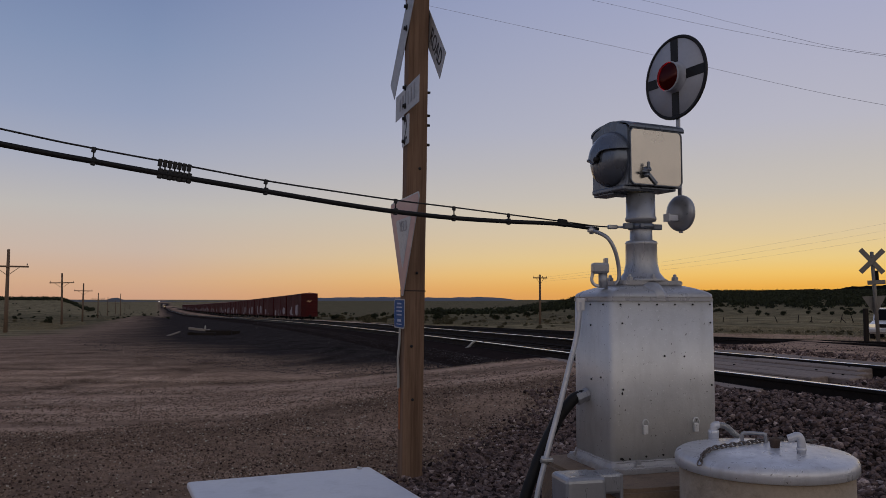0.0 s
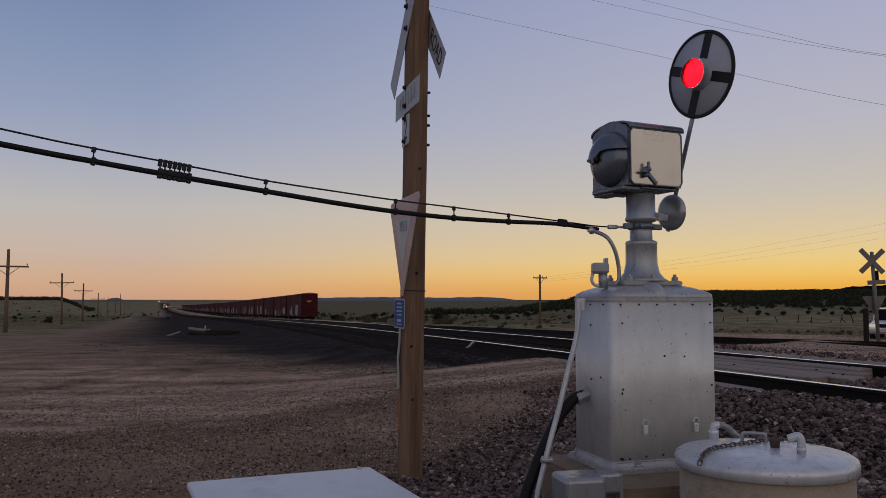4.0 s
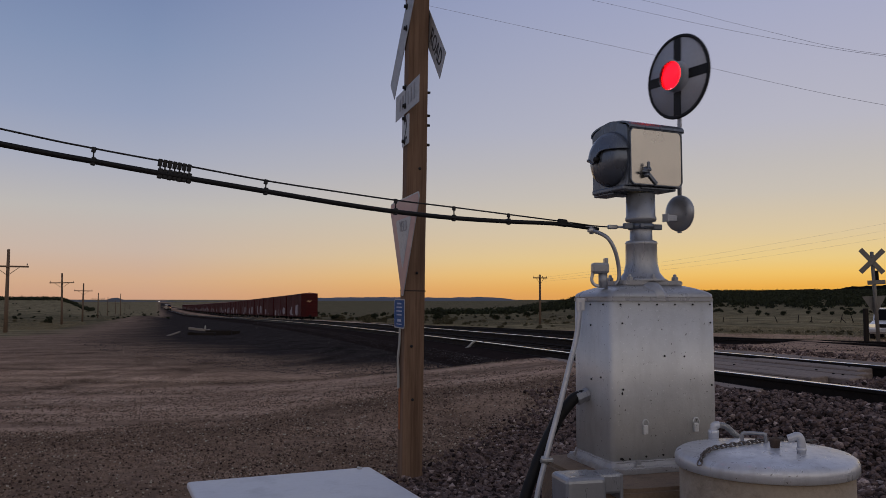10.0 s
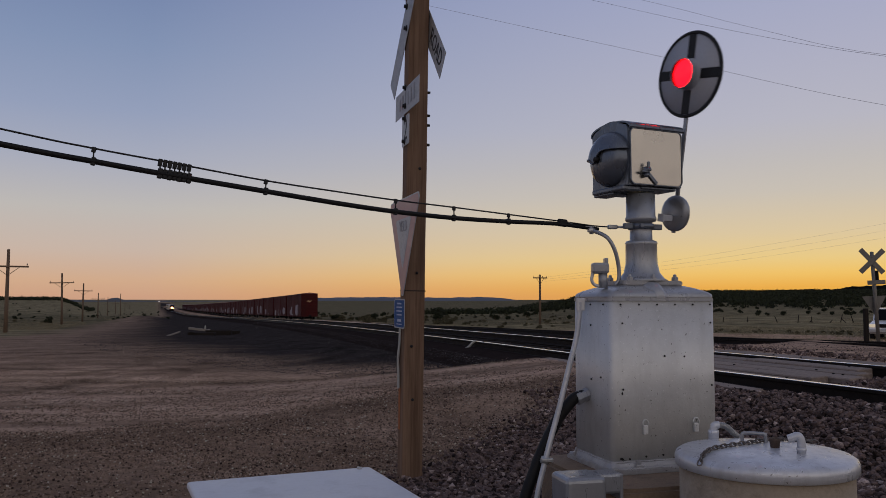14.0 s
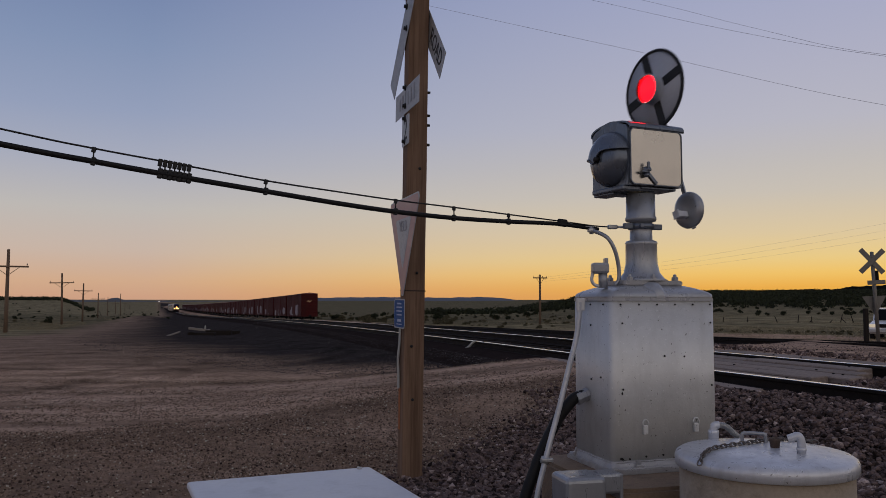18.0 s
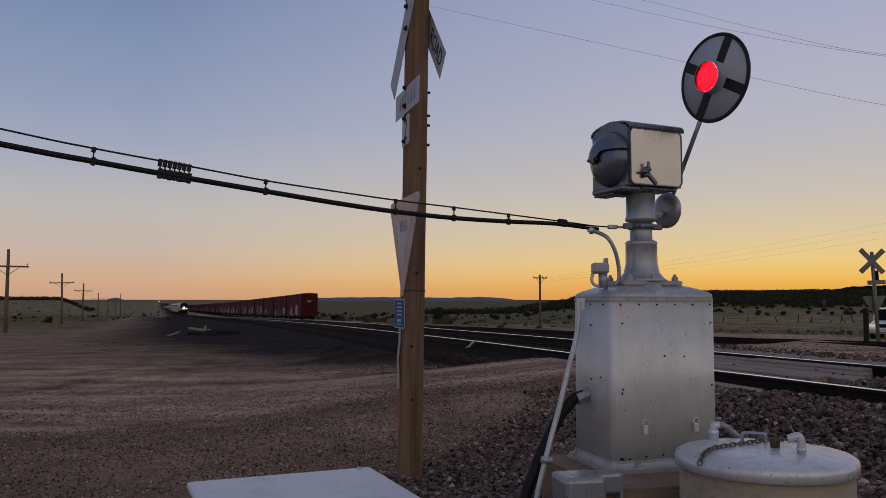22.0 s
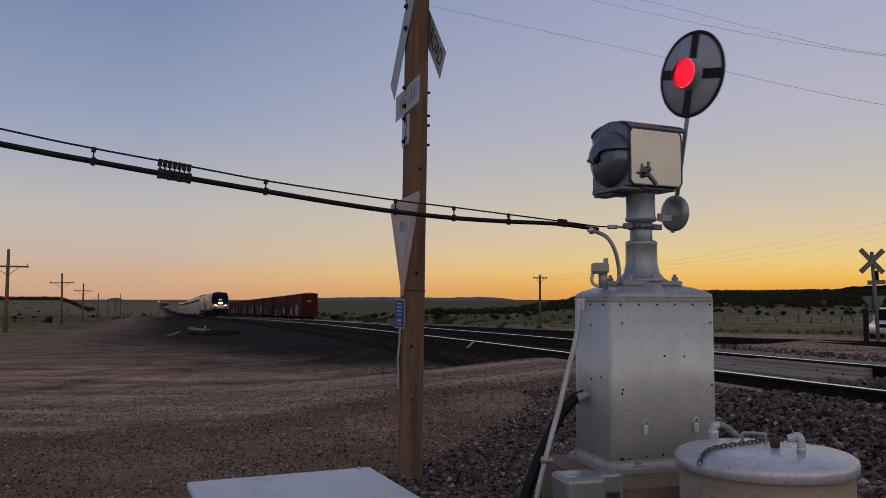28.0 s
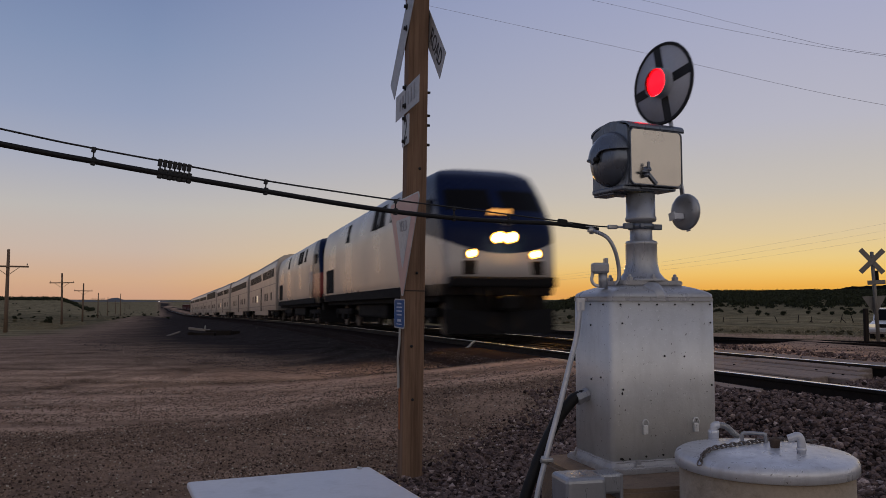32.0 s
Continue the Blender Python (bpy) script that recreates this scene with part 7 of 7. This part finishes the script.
# ---- far crossbuck, post, vehicle ----
def build_far_crossbuck():
    x, y = 15.05, 28.0
    root = empty("far_crossbuck", pose(x, y, gz(x, y), 0, -2.3, -6), "grey crossbuck sign on a steel post across the tracks", "crossing sign")
    bm = bmesh.new()
    add_lathe(bm, [(0.062, -0.2), (0.062, 3.3), (0, 3.32)], 12)
    part("post", bm, M["sign_back"], root, "dull dark steel post")
    for i, a in enumerate((50, -42)):
        bm = bmesh.new()
        add_box(bm, (0, 0, 0), (1.10, 0.012, 0.175), 0.004, Matrix.Translation((-0.05, -0.08 - 0.014 * i, 2.98)) @ pose(0, 0, 0, 0, a, 0))
        part("crossbuck_blade", bm, M["sign_back"], root)
    bm = bmesh.new()
    add_box(bm, (0.05, -0.08, 2.24), (0.60, 0.012, 0.15), 0.003)
    part("plate", bm, M["sign_back"], root)
    bm = bmesh.new()
    add_box(bm, (0.10, -0.02, 2.45), (0.10, 0.12, 0.40), 0.02)
    part("bracket_box", bm, M["loco_dark"], root)
    bm = bmesh.new()
    add_prism(bm, [(-0.40, 1.77), (0.40, 1.77), (0.02, 1.10), (-0.02, 1.10)], 0, 0.008, Matrix.Translation((0, 0.09, 0)) @ pose(0, 0, 0, 90, 0, 0))
    part("yield_plate", bm, M["sign_back"], root, "grey back of a yield plate")


M["sign_back"] = material("grey_sign_back", (0.14, 0.135, 0.125), 0.5, 0.3, 0.2, 5, 50, 0.1, (0.06, 0.05, 0.04), 0.4)
build_far_crossbuck()
bm = bmesh.new()
add_box(bm, (0, 0, 0.5), (0.13, 0.13, 1.45), 0.02)
ob = part("marker_post", bm, M["sleeper"])
ob.matrix_world = pose(14.1, 27.0, gz(14.1, 27.0), 0, 0.5, 10)
tagged(ob, "short black timber post beside the road", "post")


def build_pickup():
    x, y = 25.95, 46.6
    root = empty("pickup_truck", pose(x, y, gz(x, y) - 0.06, 0, 0, 54), "white pickup truck waiting on the dirt road", "pickup truck")
    W = 1.9
    prof = [(-2.62, 0.42), (-2.74, 0.62), (-2.70, 0.84), (-2.50, 0.96), (-2.1, 1.05), (-1.55, 1.12), (2.75, 1.10), (2.75, 0.5)]
    bm = bmesh.new()
    add_prism(bm, prof, -W / 2, W / 2, pose(0, 0, 0, 90, 0, 0), 0.10)
    part("body", bm, M["car_white"], root)
    bm = bmesh.new()
    add_prism(bm, [(-1.55, 1.1), (-0.75, 1.80), (0.85, 1.84), (1.15, 1.1)], -W / 2 + 0.08, W / 2 - 0.08, pose(0, 0, 0, 90, 0, 0), 0.05)
    part("cab", bm, M["car_white"], root)
    for sy in (-1, 1):
        for x0, x1 in ((-1.15, -0.2), (-0.1, 0.8)):
            bm = bmesh.new()
            add_prism(bm, [(x0, 1.18), (max(x0 + 0.05, -0.72), 1.70), (x1, 1.72), (x1 + 0.05, 1.18)], 0, 0.02, Matrix.Translation((0, sy * (W / 2 - 0.07) + 0.01, 0)) @ pose(0, 0, 0, 90, 0, 0))
            part("side_window", bm, M["window"], root)
        for x0 in (-1.75, 1.75):
            bm = bmesh.new()
            add_lathe(bm, [(0.2, -0.11), (0.36, -0.12), (0.39, -0.08), (0.39, 0.08), (0.36, 0.12), (0.2, 0.11)], 24, Matrix.Translation((x0, sy * (W / 2 - 0.1), 0.39)) @ pose(0, 0, 0, 90, 0, 0))
            tyre = part("tyre", bm, M["black"], root)
            bm = bmesh.new()
            add_lathe(bm, [(0.21, -0.10), (0.05, -0.13), (0.05, 0.13), (0.21, 0.10)], 16, Matrix.Translation((x0, sy * (W / 2 - 0.1), 0.39)) @ pose(0, 0, 0, 90, 0, 0))
            part("rim", bm, M["galv"], tyre)
        bm = bmesh.new()
        add_box(bm, (-2.70, sy * 0.72, 0.86), (0.10, 0.34, 0.18), 0.03)
        part("headlight", bm, M["car_lamp"], root, "lit headlight")
    bm = bmesh.new()
    add_prism(bm, [(-1.50, 1.16), (-0.80, 1.76), (-0.78, 1.74), (-1.46, 1.14)], -0.78, 0.78, Matrix.Translation((-0.06, 0, 0)) @ pose(0, 0, 0, 90, 0, 0))
    part("windscreen", bm, M["window"], root)
    bm = bmesh.new()
    add_box(bm, (-2.76, 0, 0.58), (0.14, 1.85, 0.22), 0.05)
    part("bumper", bm, M["galv"], root)
    bm = bmesh.new()
    add_box(bm, (-2.74, 0, 0.86), (0.06, 0.95, 0.20), 0.02)
    part("grille", bm, M["loco_dark"], root)


M["car_white"] = material("white_car_paint", (0.70, 0.71, 0.73), 0.3, 0, 0.05, 2, 20, 0, None, 0, 0.3)
M["car_lamp"] = glowing("warm_car_lamp", (1.0, 0.85, 0.6), 0.25)
build_pickup()


# ---- fence stubs beyond the siding ----
def build_fence():
    root = empty("broken_fence", Matrix.Identity(4), "row of leaning broken fence posts in dry grass", "fence")
    rng = random.Random(3)
    for x, y, h, rx, ry in ((34.6, 100, 1.2, 0, 6), (41.3, 100, 1.5, 0, -28), (43.4, 99, 1.45, 0, 8), (44.6, 98.5, 1.6, 0, 52), (44.9, 98.5, 1.4, 0, -4), (49.1, 100, 1.3, 5, 14), (49.5, 99.5, 1.1, 0, -50), (50.7, 100, 1.5, 0, -18),
                               (47.8, 100, 1.0, 0, 60), (38.0, 101, 1.1, 3, 2), (53, 99, 1.3, 0, 4)):
        bm = bmesh.new()
        h *= rng.uniform(0.6, 1.1)
        add_lathe(bm, [(0.075, -0.25), (0.07, h * 0.6), (0.05, h), (0.02, h + 0.08), (0, h + 0.09)], 7)
        ob = part("fence_post", bm, M["sleeper"], root)
        ob.matrix_world = pose(x, y, gz(x, y), rx, ry, rng.uniform(0, 40)) @ Matrix.Scale(0.72, 4)


build_fence()


# ---- debris ----
def build_debris():
    for x, y, l, w, h, rz, ry, mat, nm, lb in ((-16.0, 53.2, 1.35, 0.34, 0.15, 8, 7, "plank_pale", "loose_plank", "pale weathered plank on the dark apron"), (-16.1, 53.6, 1.5, 0.3, 0.22, 4, 0, "sleeper", "old_sleeper", "dark discarded timber sleeper"),
                                               (-14.7, 53.1, 1.7, 0.28, 0.34, -3, 0, "sleeper", "old_sleeper", "dark discarded timber sleeper"), (-14.3, 53.8, 1.6, 0.28, 0.30, 20, 0, "sleeper", "old_sleeper", "dark discarded timber sleeper"),
                                               (-15.4, 52.4, 1.5, 0.26, 0.20, -14, 0, "sleeper", "old_sleeper", "dark discarded timber sleeper"), (-16.7, 50.2, 0.95, 0.12, 0.08, 48, -16, "plank_pale", "broken_stick", "pale broken stick on the ground")):
        bm = bmesh.new()
        add_box(bm, (0, 0, 0), (l, w, h), 0.012)
        ob = part(nm, bm, M[mat])
        up = 0.40 if mat == "plank_pale" and l > 1.0 else h / 2 + (0.12 if l == 0.95 else 0)
        ob.matrix_world = pose(x, y, gz(x, y) + up, 0, ry, rz)
        tagged(ob, lb, "debris")
    bm = bmesh.new()
    add_lathe(bm, [(0.06, 0), (0.06, 0.2), (0.025, 0.26), (0.025, 0.31), (0, 0.31)], 12)
    ob = part("plastic_bottle", bm, M["pale"])
    ob.matrix_world = pose(-15.62, 53.2, gz(-15.62, 53.2) + 0.42) @ Matrix.Scale(0.8, 4)
    tagged(ob, "small white bottle standing on a plank", "bottle")
    # bent white scrap beside the rails
    x, y = 0.52, 19.2
    bm = bmesh.new()
    add_tube(bm, smooth_curve([(-0.30, 0, 0.03), (-0.12, 0.02, 0.06), (0.06, 0, 0.10), (0.16, -0.02, 0.20), (0.24, 0, 0.26)], 5), 0.03, 8)
    add_tube(bm, smooth_curve([(0.02, 0, 0.09), (0.14, 0.03, 0.07), (0.22, 0.03, 0.04)], 4), 0.022, 8)
    ob = part("plastic_scrap", bm, M["pale"])
    ob.matrix_world = pose(x, y, gz(x, y) + 0.10, 0, 0, 10)
    tagged(ob, "bent white plastic scrap on the ballast", "debris")


M["plank_pale"] = material("pale_weathered_plank", (0.20, 0.175, 0.155), 0.85, 0, 0.25, 5, 40, 0.3)
build_debris()


# ---- vegetation ----
def leaf_material(name, a, b):
    m = bpy.data.materials.new(name)
    m.use_nodes = True
    nt = m.node_tree
    N, L = nt.nodes.new, nt.links.new
    p = nt.nodes["Principled BSDF"]
    p.inputs["Roughness"].default_value = 0.85
    p.inputs["Specular IOR Level"].default_value = 0.2
    g, r = N("ShaderNodeNewGeometry"), N("ShaderNodeValToRGB")
    r.color_ramp.elements[0].color, r.color_ramp.elements[1].color = (*a, 1), (*b, 1)
    L(g.outputs["Random Per Island"], r.inputs[0])
    L(r.outputs[0], p.inputs["Base Color"])
    return m


JUNIPER = leaf_material("juniper_foliage", (0.010, 0.014, 0.007), (0.040, 0.046, 0.022))
SAGE = leaf_material("sage_foliage", (0.045, 0.042, 0.024), (0.13, 0.115, 0.065))
DRY = leaf_material("dry_grass", (0.15, 0.125, 0.075), (0.33, 0.275, 0.17))


def clump_arrays(rng, n, w, h, leaf):
    """Triangles for a bushy crown of several lobes, base at z 0."""
    lobes = rng.integers(4, 8)
    c = np.stack([rng.uniform(-0.32, 0.32, lobes) * w, rng.uniform(-0.32, 0.32, lobes) * w, rng.uniform(0.18, 0.62, lobes) * h], 1)
    rad = rng.uniform(0.18, 0.34, lobes)
    pick = rng.integers(0, lobes, n)
    d = rng.normal(size=(n, 3))
    d /= np.linalg.norm(d, axis=1, keepdims=True)
    p = c[pick] + d * (rad[pick] * rng.uniform(0.45, 1.05, n))[:, None] * np.array([w, w, h])
    p[:, 2] = np.clip(p[:, 2], 0.04 * h, None)
    t = rng.normal(size=(n, 3, 3)) * leaf
    return p[:, None] + t


def tri_mesh(name, tris, mat):
    tris = tris.reshape(-1, 3, 3)
    n = len(tris)
    me = bpy.data.meshes.new(name)
    me.vertices.add(n * 3)
    me.vertices.foreach_set("co", tris.astype(np.float32).ravel())
    me.loops.add(n * 3)
    me.loops.foreach_set("vertex_index", np.arange(n * 3, dtype=np.int32))
    me.polygons.add(n)
    me.polygons.foreach_set("loop_start", np.arange(0, n * 3, 3, dtype=np.int32))
    me.polygons.foreach_set("loop_total", np.full(n, 3, dtype=np.int32))
    me.update()
    me.materials.append(mat)
    return me


def build_bushes():
    rng = np.random.default_rng(21)
    kinds = []
    for i in range(5):
        sage = i >= 3
        w, h = (1.5, 0.9) if sage else (2.6, 2.3)
        root = empty("sagebrush" if sage else "juniper", Matrix.Identity(4), "low grey-green sagebrush on the plain" if sage else "dark rounded juniper bush on the plain", "bush", "bushes on the plain")
        crown = new("crown", tri_mesh("crown", clump_arrays(rng, 800, w, h, 0.11 if sage else 0.17), SAGE if sage else JUNIPER))
        crown.parent = root
        bm = bmesh.new()
        for k in range(4):
            a = k * 1.6 + i
            add_rod(bm, (0, 0, -0.15), (0.28 * w * math.cos(a), 0.28 * w * math.sin(a), 0.55 * h), 0.07, 0.02, seg=6)
        part("trunk", bm, M["pole"], root)
        kinds.append(root)
    used = set()
    r = random.Random(17)

    def place(az, dist, kind, scale):
        x, y = dist * math.sin(radians(az)), dist * math.cos(radians(az))
        s, lat = to_line(np.array([x]), np.array([y]))
        if -8 < lat[0] < 19:
            return
        m = pose(x, y, gz(x, y) - 0.05, 0, 0, r.uniform(0, 360)) @ Matrix.Scale(scale, 4)
        k = kinds[kind]
        if kind not in used:
            used.add(kind)
            k.matrix_basis = m
        else:
            o = copy_thing(k, pose(0, 0, 0))
            o.matrix_basis = m

    # scrub beyond the tracks, from the boxcars round to the signal
    for _ in range(110):
        place(r.uniform(-9, 10.5), r.uniform(140, 380), r.choice((0, 1, 2, 3, 3, 4, 4)), r.uniform(0.3, 0.85))
    for _ in range(80):
        place(r.uniform(-15, 1), r.uniform(105, 260), r.choice((3, 4)), r.uniform(0.45, 1.0))
    for _ in range(70):
        place(r.uniform(-9, 9), r.uniform(75, 150), r.choice((3, 4)), r.uniform(0.2, 0.45))
    for _ in range(34):
        place(r.uniform(16, 30), r.uniform(190, 340), r.choice((0, 1, 2, 3)), r.uniform(0.3, 0.65))
    for _ in range(46):
        place(r.uniform(15.5, 30), r.uniform(61, 70), r.choice((3, 4)), r.uniform(0.12, 0.24))
    for _ in range(120):
        place(r.uniform(-30, -17), r.uniform(140, 560), r.choice((0, 1, 2, 3, 3, 4, 4)), r.uniform(0.2, 0.48))


build_bushes()


def build_far_woods():
    rng = np.random.default_rng(33)
    out = []

    def grow(az, d, s):
        x, y = d * math.sin(math.radians(az)), d * math.cos(math.radians(az))
        t = clump_arrays(rng, 56, 4.6 * s, 3.6 * s, 0.34)
        out.append(t + np.array([x, y, gz(x, y) - 0.2]))

    # the rise beyond the tracks: thin at its near edge, closing to a solid belt
    n = 0
    while n < 4300:
        az, d = rng.uniform(-1.5, 33), 290 + 640 * rng.uniform() ** 1.25
        first = np.interp(az, [-2, 5, 10, 15, 20, 33], [330, 318, 340, 335, 330, 326])
        if d < first or rng.uniform() > np.clip((d - first) / 38, 0.10, 1):
            continue
        if az < 9 and d > np.interp(az, [-2, 4, 9], [360, 430, 700]):
            continue
        grow(az, d, rng.uniform(0.5, 1.1))
        n += 1
    # junipers along the crest of the hill on the other side
    for _ in range(620):
        az = -34 + 10.6 * rng.uniform() ** 0.9
        grow(az, rng.uniform(640, 800), rng.uniform(0.5, 1.0))
    ob = new("far_woods", tri_mesh("far_woods", np.concatenate(out), JUNIPER))
    tagged(ob, "dark juniper woods along the low rise", "woods", kind="stuff")


build_far_woods()


def build_grass():
    rng = np.random.default_rng(44)
    n = 26000
    az = np.concatenate([rng.uniform(-33, -15, n // 2), rng.uniform(-10, 33, n // 2)])
    d = 45 * (300 / 45) ** rng.uniform(0, 1, n)
    a = np.radians(az)
    x, y = d * np.sin(a), d * np.cos(a)
    s, lat = to_line(x, y)
    keep = np.where(lat < 0, (lat < -1.15 * np.interp(s, [25, 60, 120, 300], [12, 17, 18, 10])) & (d > np.interp(az, [-33, -28, -22, -18, -13], [52, 52, 66, 90, 200])), lat > 18.5) & (road_gap(x, y) > 3.5)
    clump = np.array([noise.noise((p * 0.06, q * 0.06, 4)) for p, q in zip(x, y)])
    keep &= rng.uniform(-0.5, 0.5, n) < clump + 0.25
    x, y = x[keep], y[keep]
    m = len(x)
    z = ground_z(x, y)
    k = 9
    base = np.stack([x, y, z], 1)[:, None] + rng.normal(size=(m, k, 3)) * np.array([0.3, 0.3, 0.0])
    h = rng.uniform(0.03, 0.11, (m, k))
    tip = base + np.stack([rng.normal(size=(m, k)) * 0.12, rng.normal(size=(m, k)) * 0.12, h], 2)
    side = np.stack([rng.uniform(0.012, 0.035, (m, k)), rng.uniform(-0.02, 0.02, (m, k)), np.zeros((m, k))], 2)
    tris = np.stack([base - side, base + side, tip], 2).reshape(-1, 3, 3)
    ob = new("dry_grass", tri_mesh("dry_grass", tris, DRY))
    tagged(ob, "dry straw-coloured grass tufts on the plain", "grass", kind="stuff")


build_grass()


# ---- far mesas ----
def build_mesas():
    def ridge(name, dist, depth, prof, colour, label, spec=0.5):
        m = material(name + "_distant_tone", colour, 0.95, 0, 0.12, 0.004, 0.03, 0.0, spec=spec)
        bm = bmesh.new()
        az = np.linspace(prof[0][0], prof[-1][0], 220)
        hs = np.interp(az, [p[0] for p in prof], [p[1] for p in prof])
        rows = []
        for a, h in zip(az, hs):
            h += 2.2 * noise.noise((a * 1.3, 0, dist)) + 0.9 * noise.noise((a * 5, 0, dist))
            sa, ca = math.sin(radians(a)), math.cos(radians(a))
            rows.append([bm.verts.new((d * sa, d * ca, z)) for d, z in ((dist - 320, -8), (dist - 120, h * 0.55), (dist, h), (dist + depth, h), (dist + depth + 60, -8))])
        for p, q in zip(rows, rows[1:]):
            for i in range(4):
                bm.faces.new((p[i], q[i], q[i + 1], p[i + 1]))
        bmesh.ops.recalc_face_normals(bm, faces=bm.faces[:])
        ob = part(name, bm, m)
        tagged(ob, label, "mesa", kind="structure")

    # distance haze is painted into the mesa's blue-grey colour
    ridge("backdrop_mesa", 3500, 500, [(-14, 10), (-11, 18), (-8, 25), (-5, 27), (-2, 26), (0.5, 25), (2.5, 28), (3.6, 26), (4.6, 20), (6, 10), (8, 3)], (0.085, 0.095, 0.125), "flat-topped mesa on the horizon, blue-grey with painted haze")
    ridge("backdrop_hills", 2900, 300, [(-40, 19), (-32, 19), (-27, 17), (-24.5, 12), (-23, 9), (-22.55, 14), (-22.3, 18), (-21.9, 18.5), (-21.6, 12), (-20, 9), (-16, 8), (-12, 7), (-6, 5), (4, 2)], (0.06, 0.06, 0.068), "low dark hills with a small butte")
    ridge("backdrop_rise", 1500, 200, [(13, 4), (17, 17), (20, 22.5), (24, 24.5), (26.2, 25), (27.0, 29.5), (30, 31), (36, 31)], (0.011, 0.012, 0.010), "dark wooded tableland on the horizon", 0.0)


build_mesas()


# ---- distant trackside lamps ----
M["mast_lamp"] = glowing("white_mast_lamp", (1.0, 0.9, 0.85), 2.2)
for px, py in ((-246.0, 700.0), (-238.0, 702.0)):
    z = gz(px, py)
    root = empty("signal_mast", pose(px, py, z), "distant trackside mast with a white lamp", "signal mast", "trackside lamps")
    bm = bmesh.new()
    add_lathe(bm, [(0.12, -0.3), (0.1, 7.2), (0, 7.25)], 8)
    part("mast", bm, M["pole"], root)
    bm = bmesh.new()
    add_lathe(bm, [(0, -0.25), (0.25, 0), (0, 0.25)], 10, Matrix.Translation((0, -0.1, 7.3)))
    part("lamp", bm, M["mast_lamp"], root, "small white lamp")


# ---- movement ----
def swing_angle(t):
    """Banner's swing in degrees, positive towards the camera's right."""
    if t <= 2.2:
        return -0.6
    if t < 5.4:
        return float(np.interp(t, [2.2, 2.4, 2.55, 2.7, 2.85, 3.0, 3.1, 3.2, 3.35, 3.5, 3.7, 3.95, 4.2, 4.45, 4.7, 4.9, 5.1, 5.3, 5.4],
                               [-0.6, 0.6, -1.4, -9.0, -15.0, -18.4, -18.8, -17.2, -11.0, -2.5, 8.0, 18.0, 22.0, 18.0, 6.0, -6.0, -18.0, -25.0, -25.8]))
    if t <= 14.6:
        u = t - 10
        ph = 3.133 + 3.8908 * u + 0.038 * u * u
    elif t < 16.4:
        ph = 21.834 + (29.005 - 21.834) * (t - 14.6) / 1.8
    elif t <= 25.6:
        u = t - 21
        ph = 47.5684 + 4.0428 * u + 0.0016 * u * u
    elif t < 27.4:
        ph = 66.199 + (73.463 - 66.199) * (t - 25.6) / 1.8
    else:
        u = t - 29.75
        ph = 82.9353 + 3.9585 * u - 0.0308 * u * u
    return 27.0 * math.sin(ph) - 2.7 * math.sin(3 * ph) + 1.2


def motions():
    inv = LOCAL.inverted()
    walk(ARM, [(t, inv @ SWING @ pose(0, 0, 0, 0, swing_angle(t), 0)) for t in [i / 10 for i in range(321)]])
    # the added blades turn edge-on in place of the lamp switching on
    for slat, m in SLATS:
        walk(slat, [(0.0, m), (2.2, m), (2.25, m @ pose(0, 0, 0, 0, 0, -23)), (2.3, m @ pose(0, 0, 0, 0, 0, -44)), (32.0, m @ pose(0, 0, 0, 0, 0, -44))])
    for car, back in TRAIN:
        walk(car, [(t, line_pose(SPEED * (32 - t) + back, 0, 0, 16.0)) for t in [i / 2 for i in range(60)] + [30 + i / 10 for i in range(21)]])


motions()
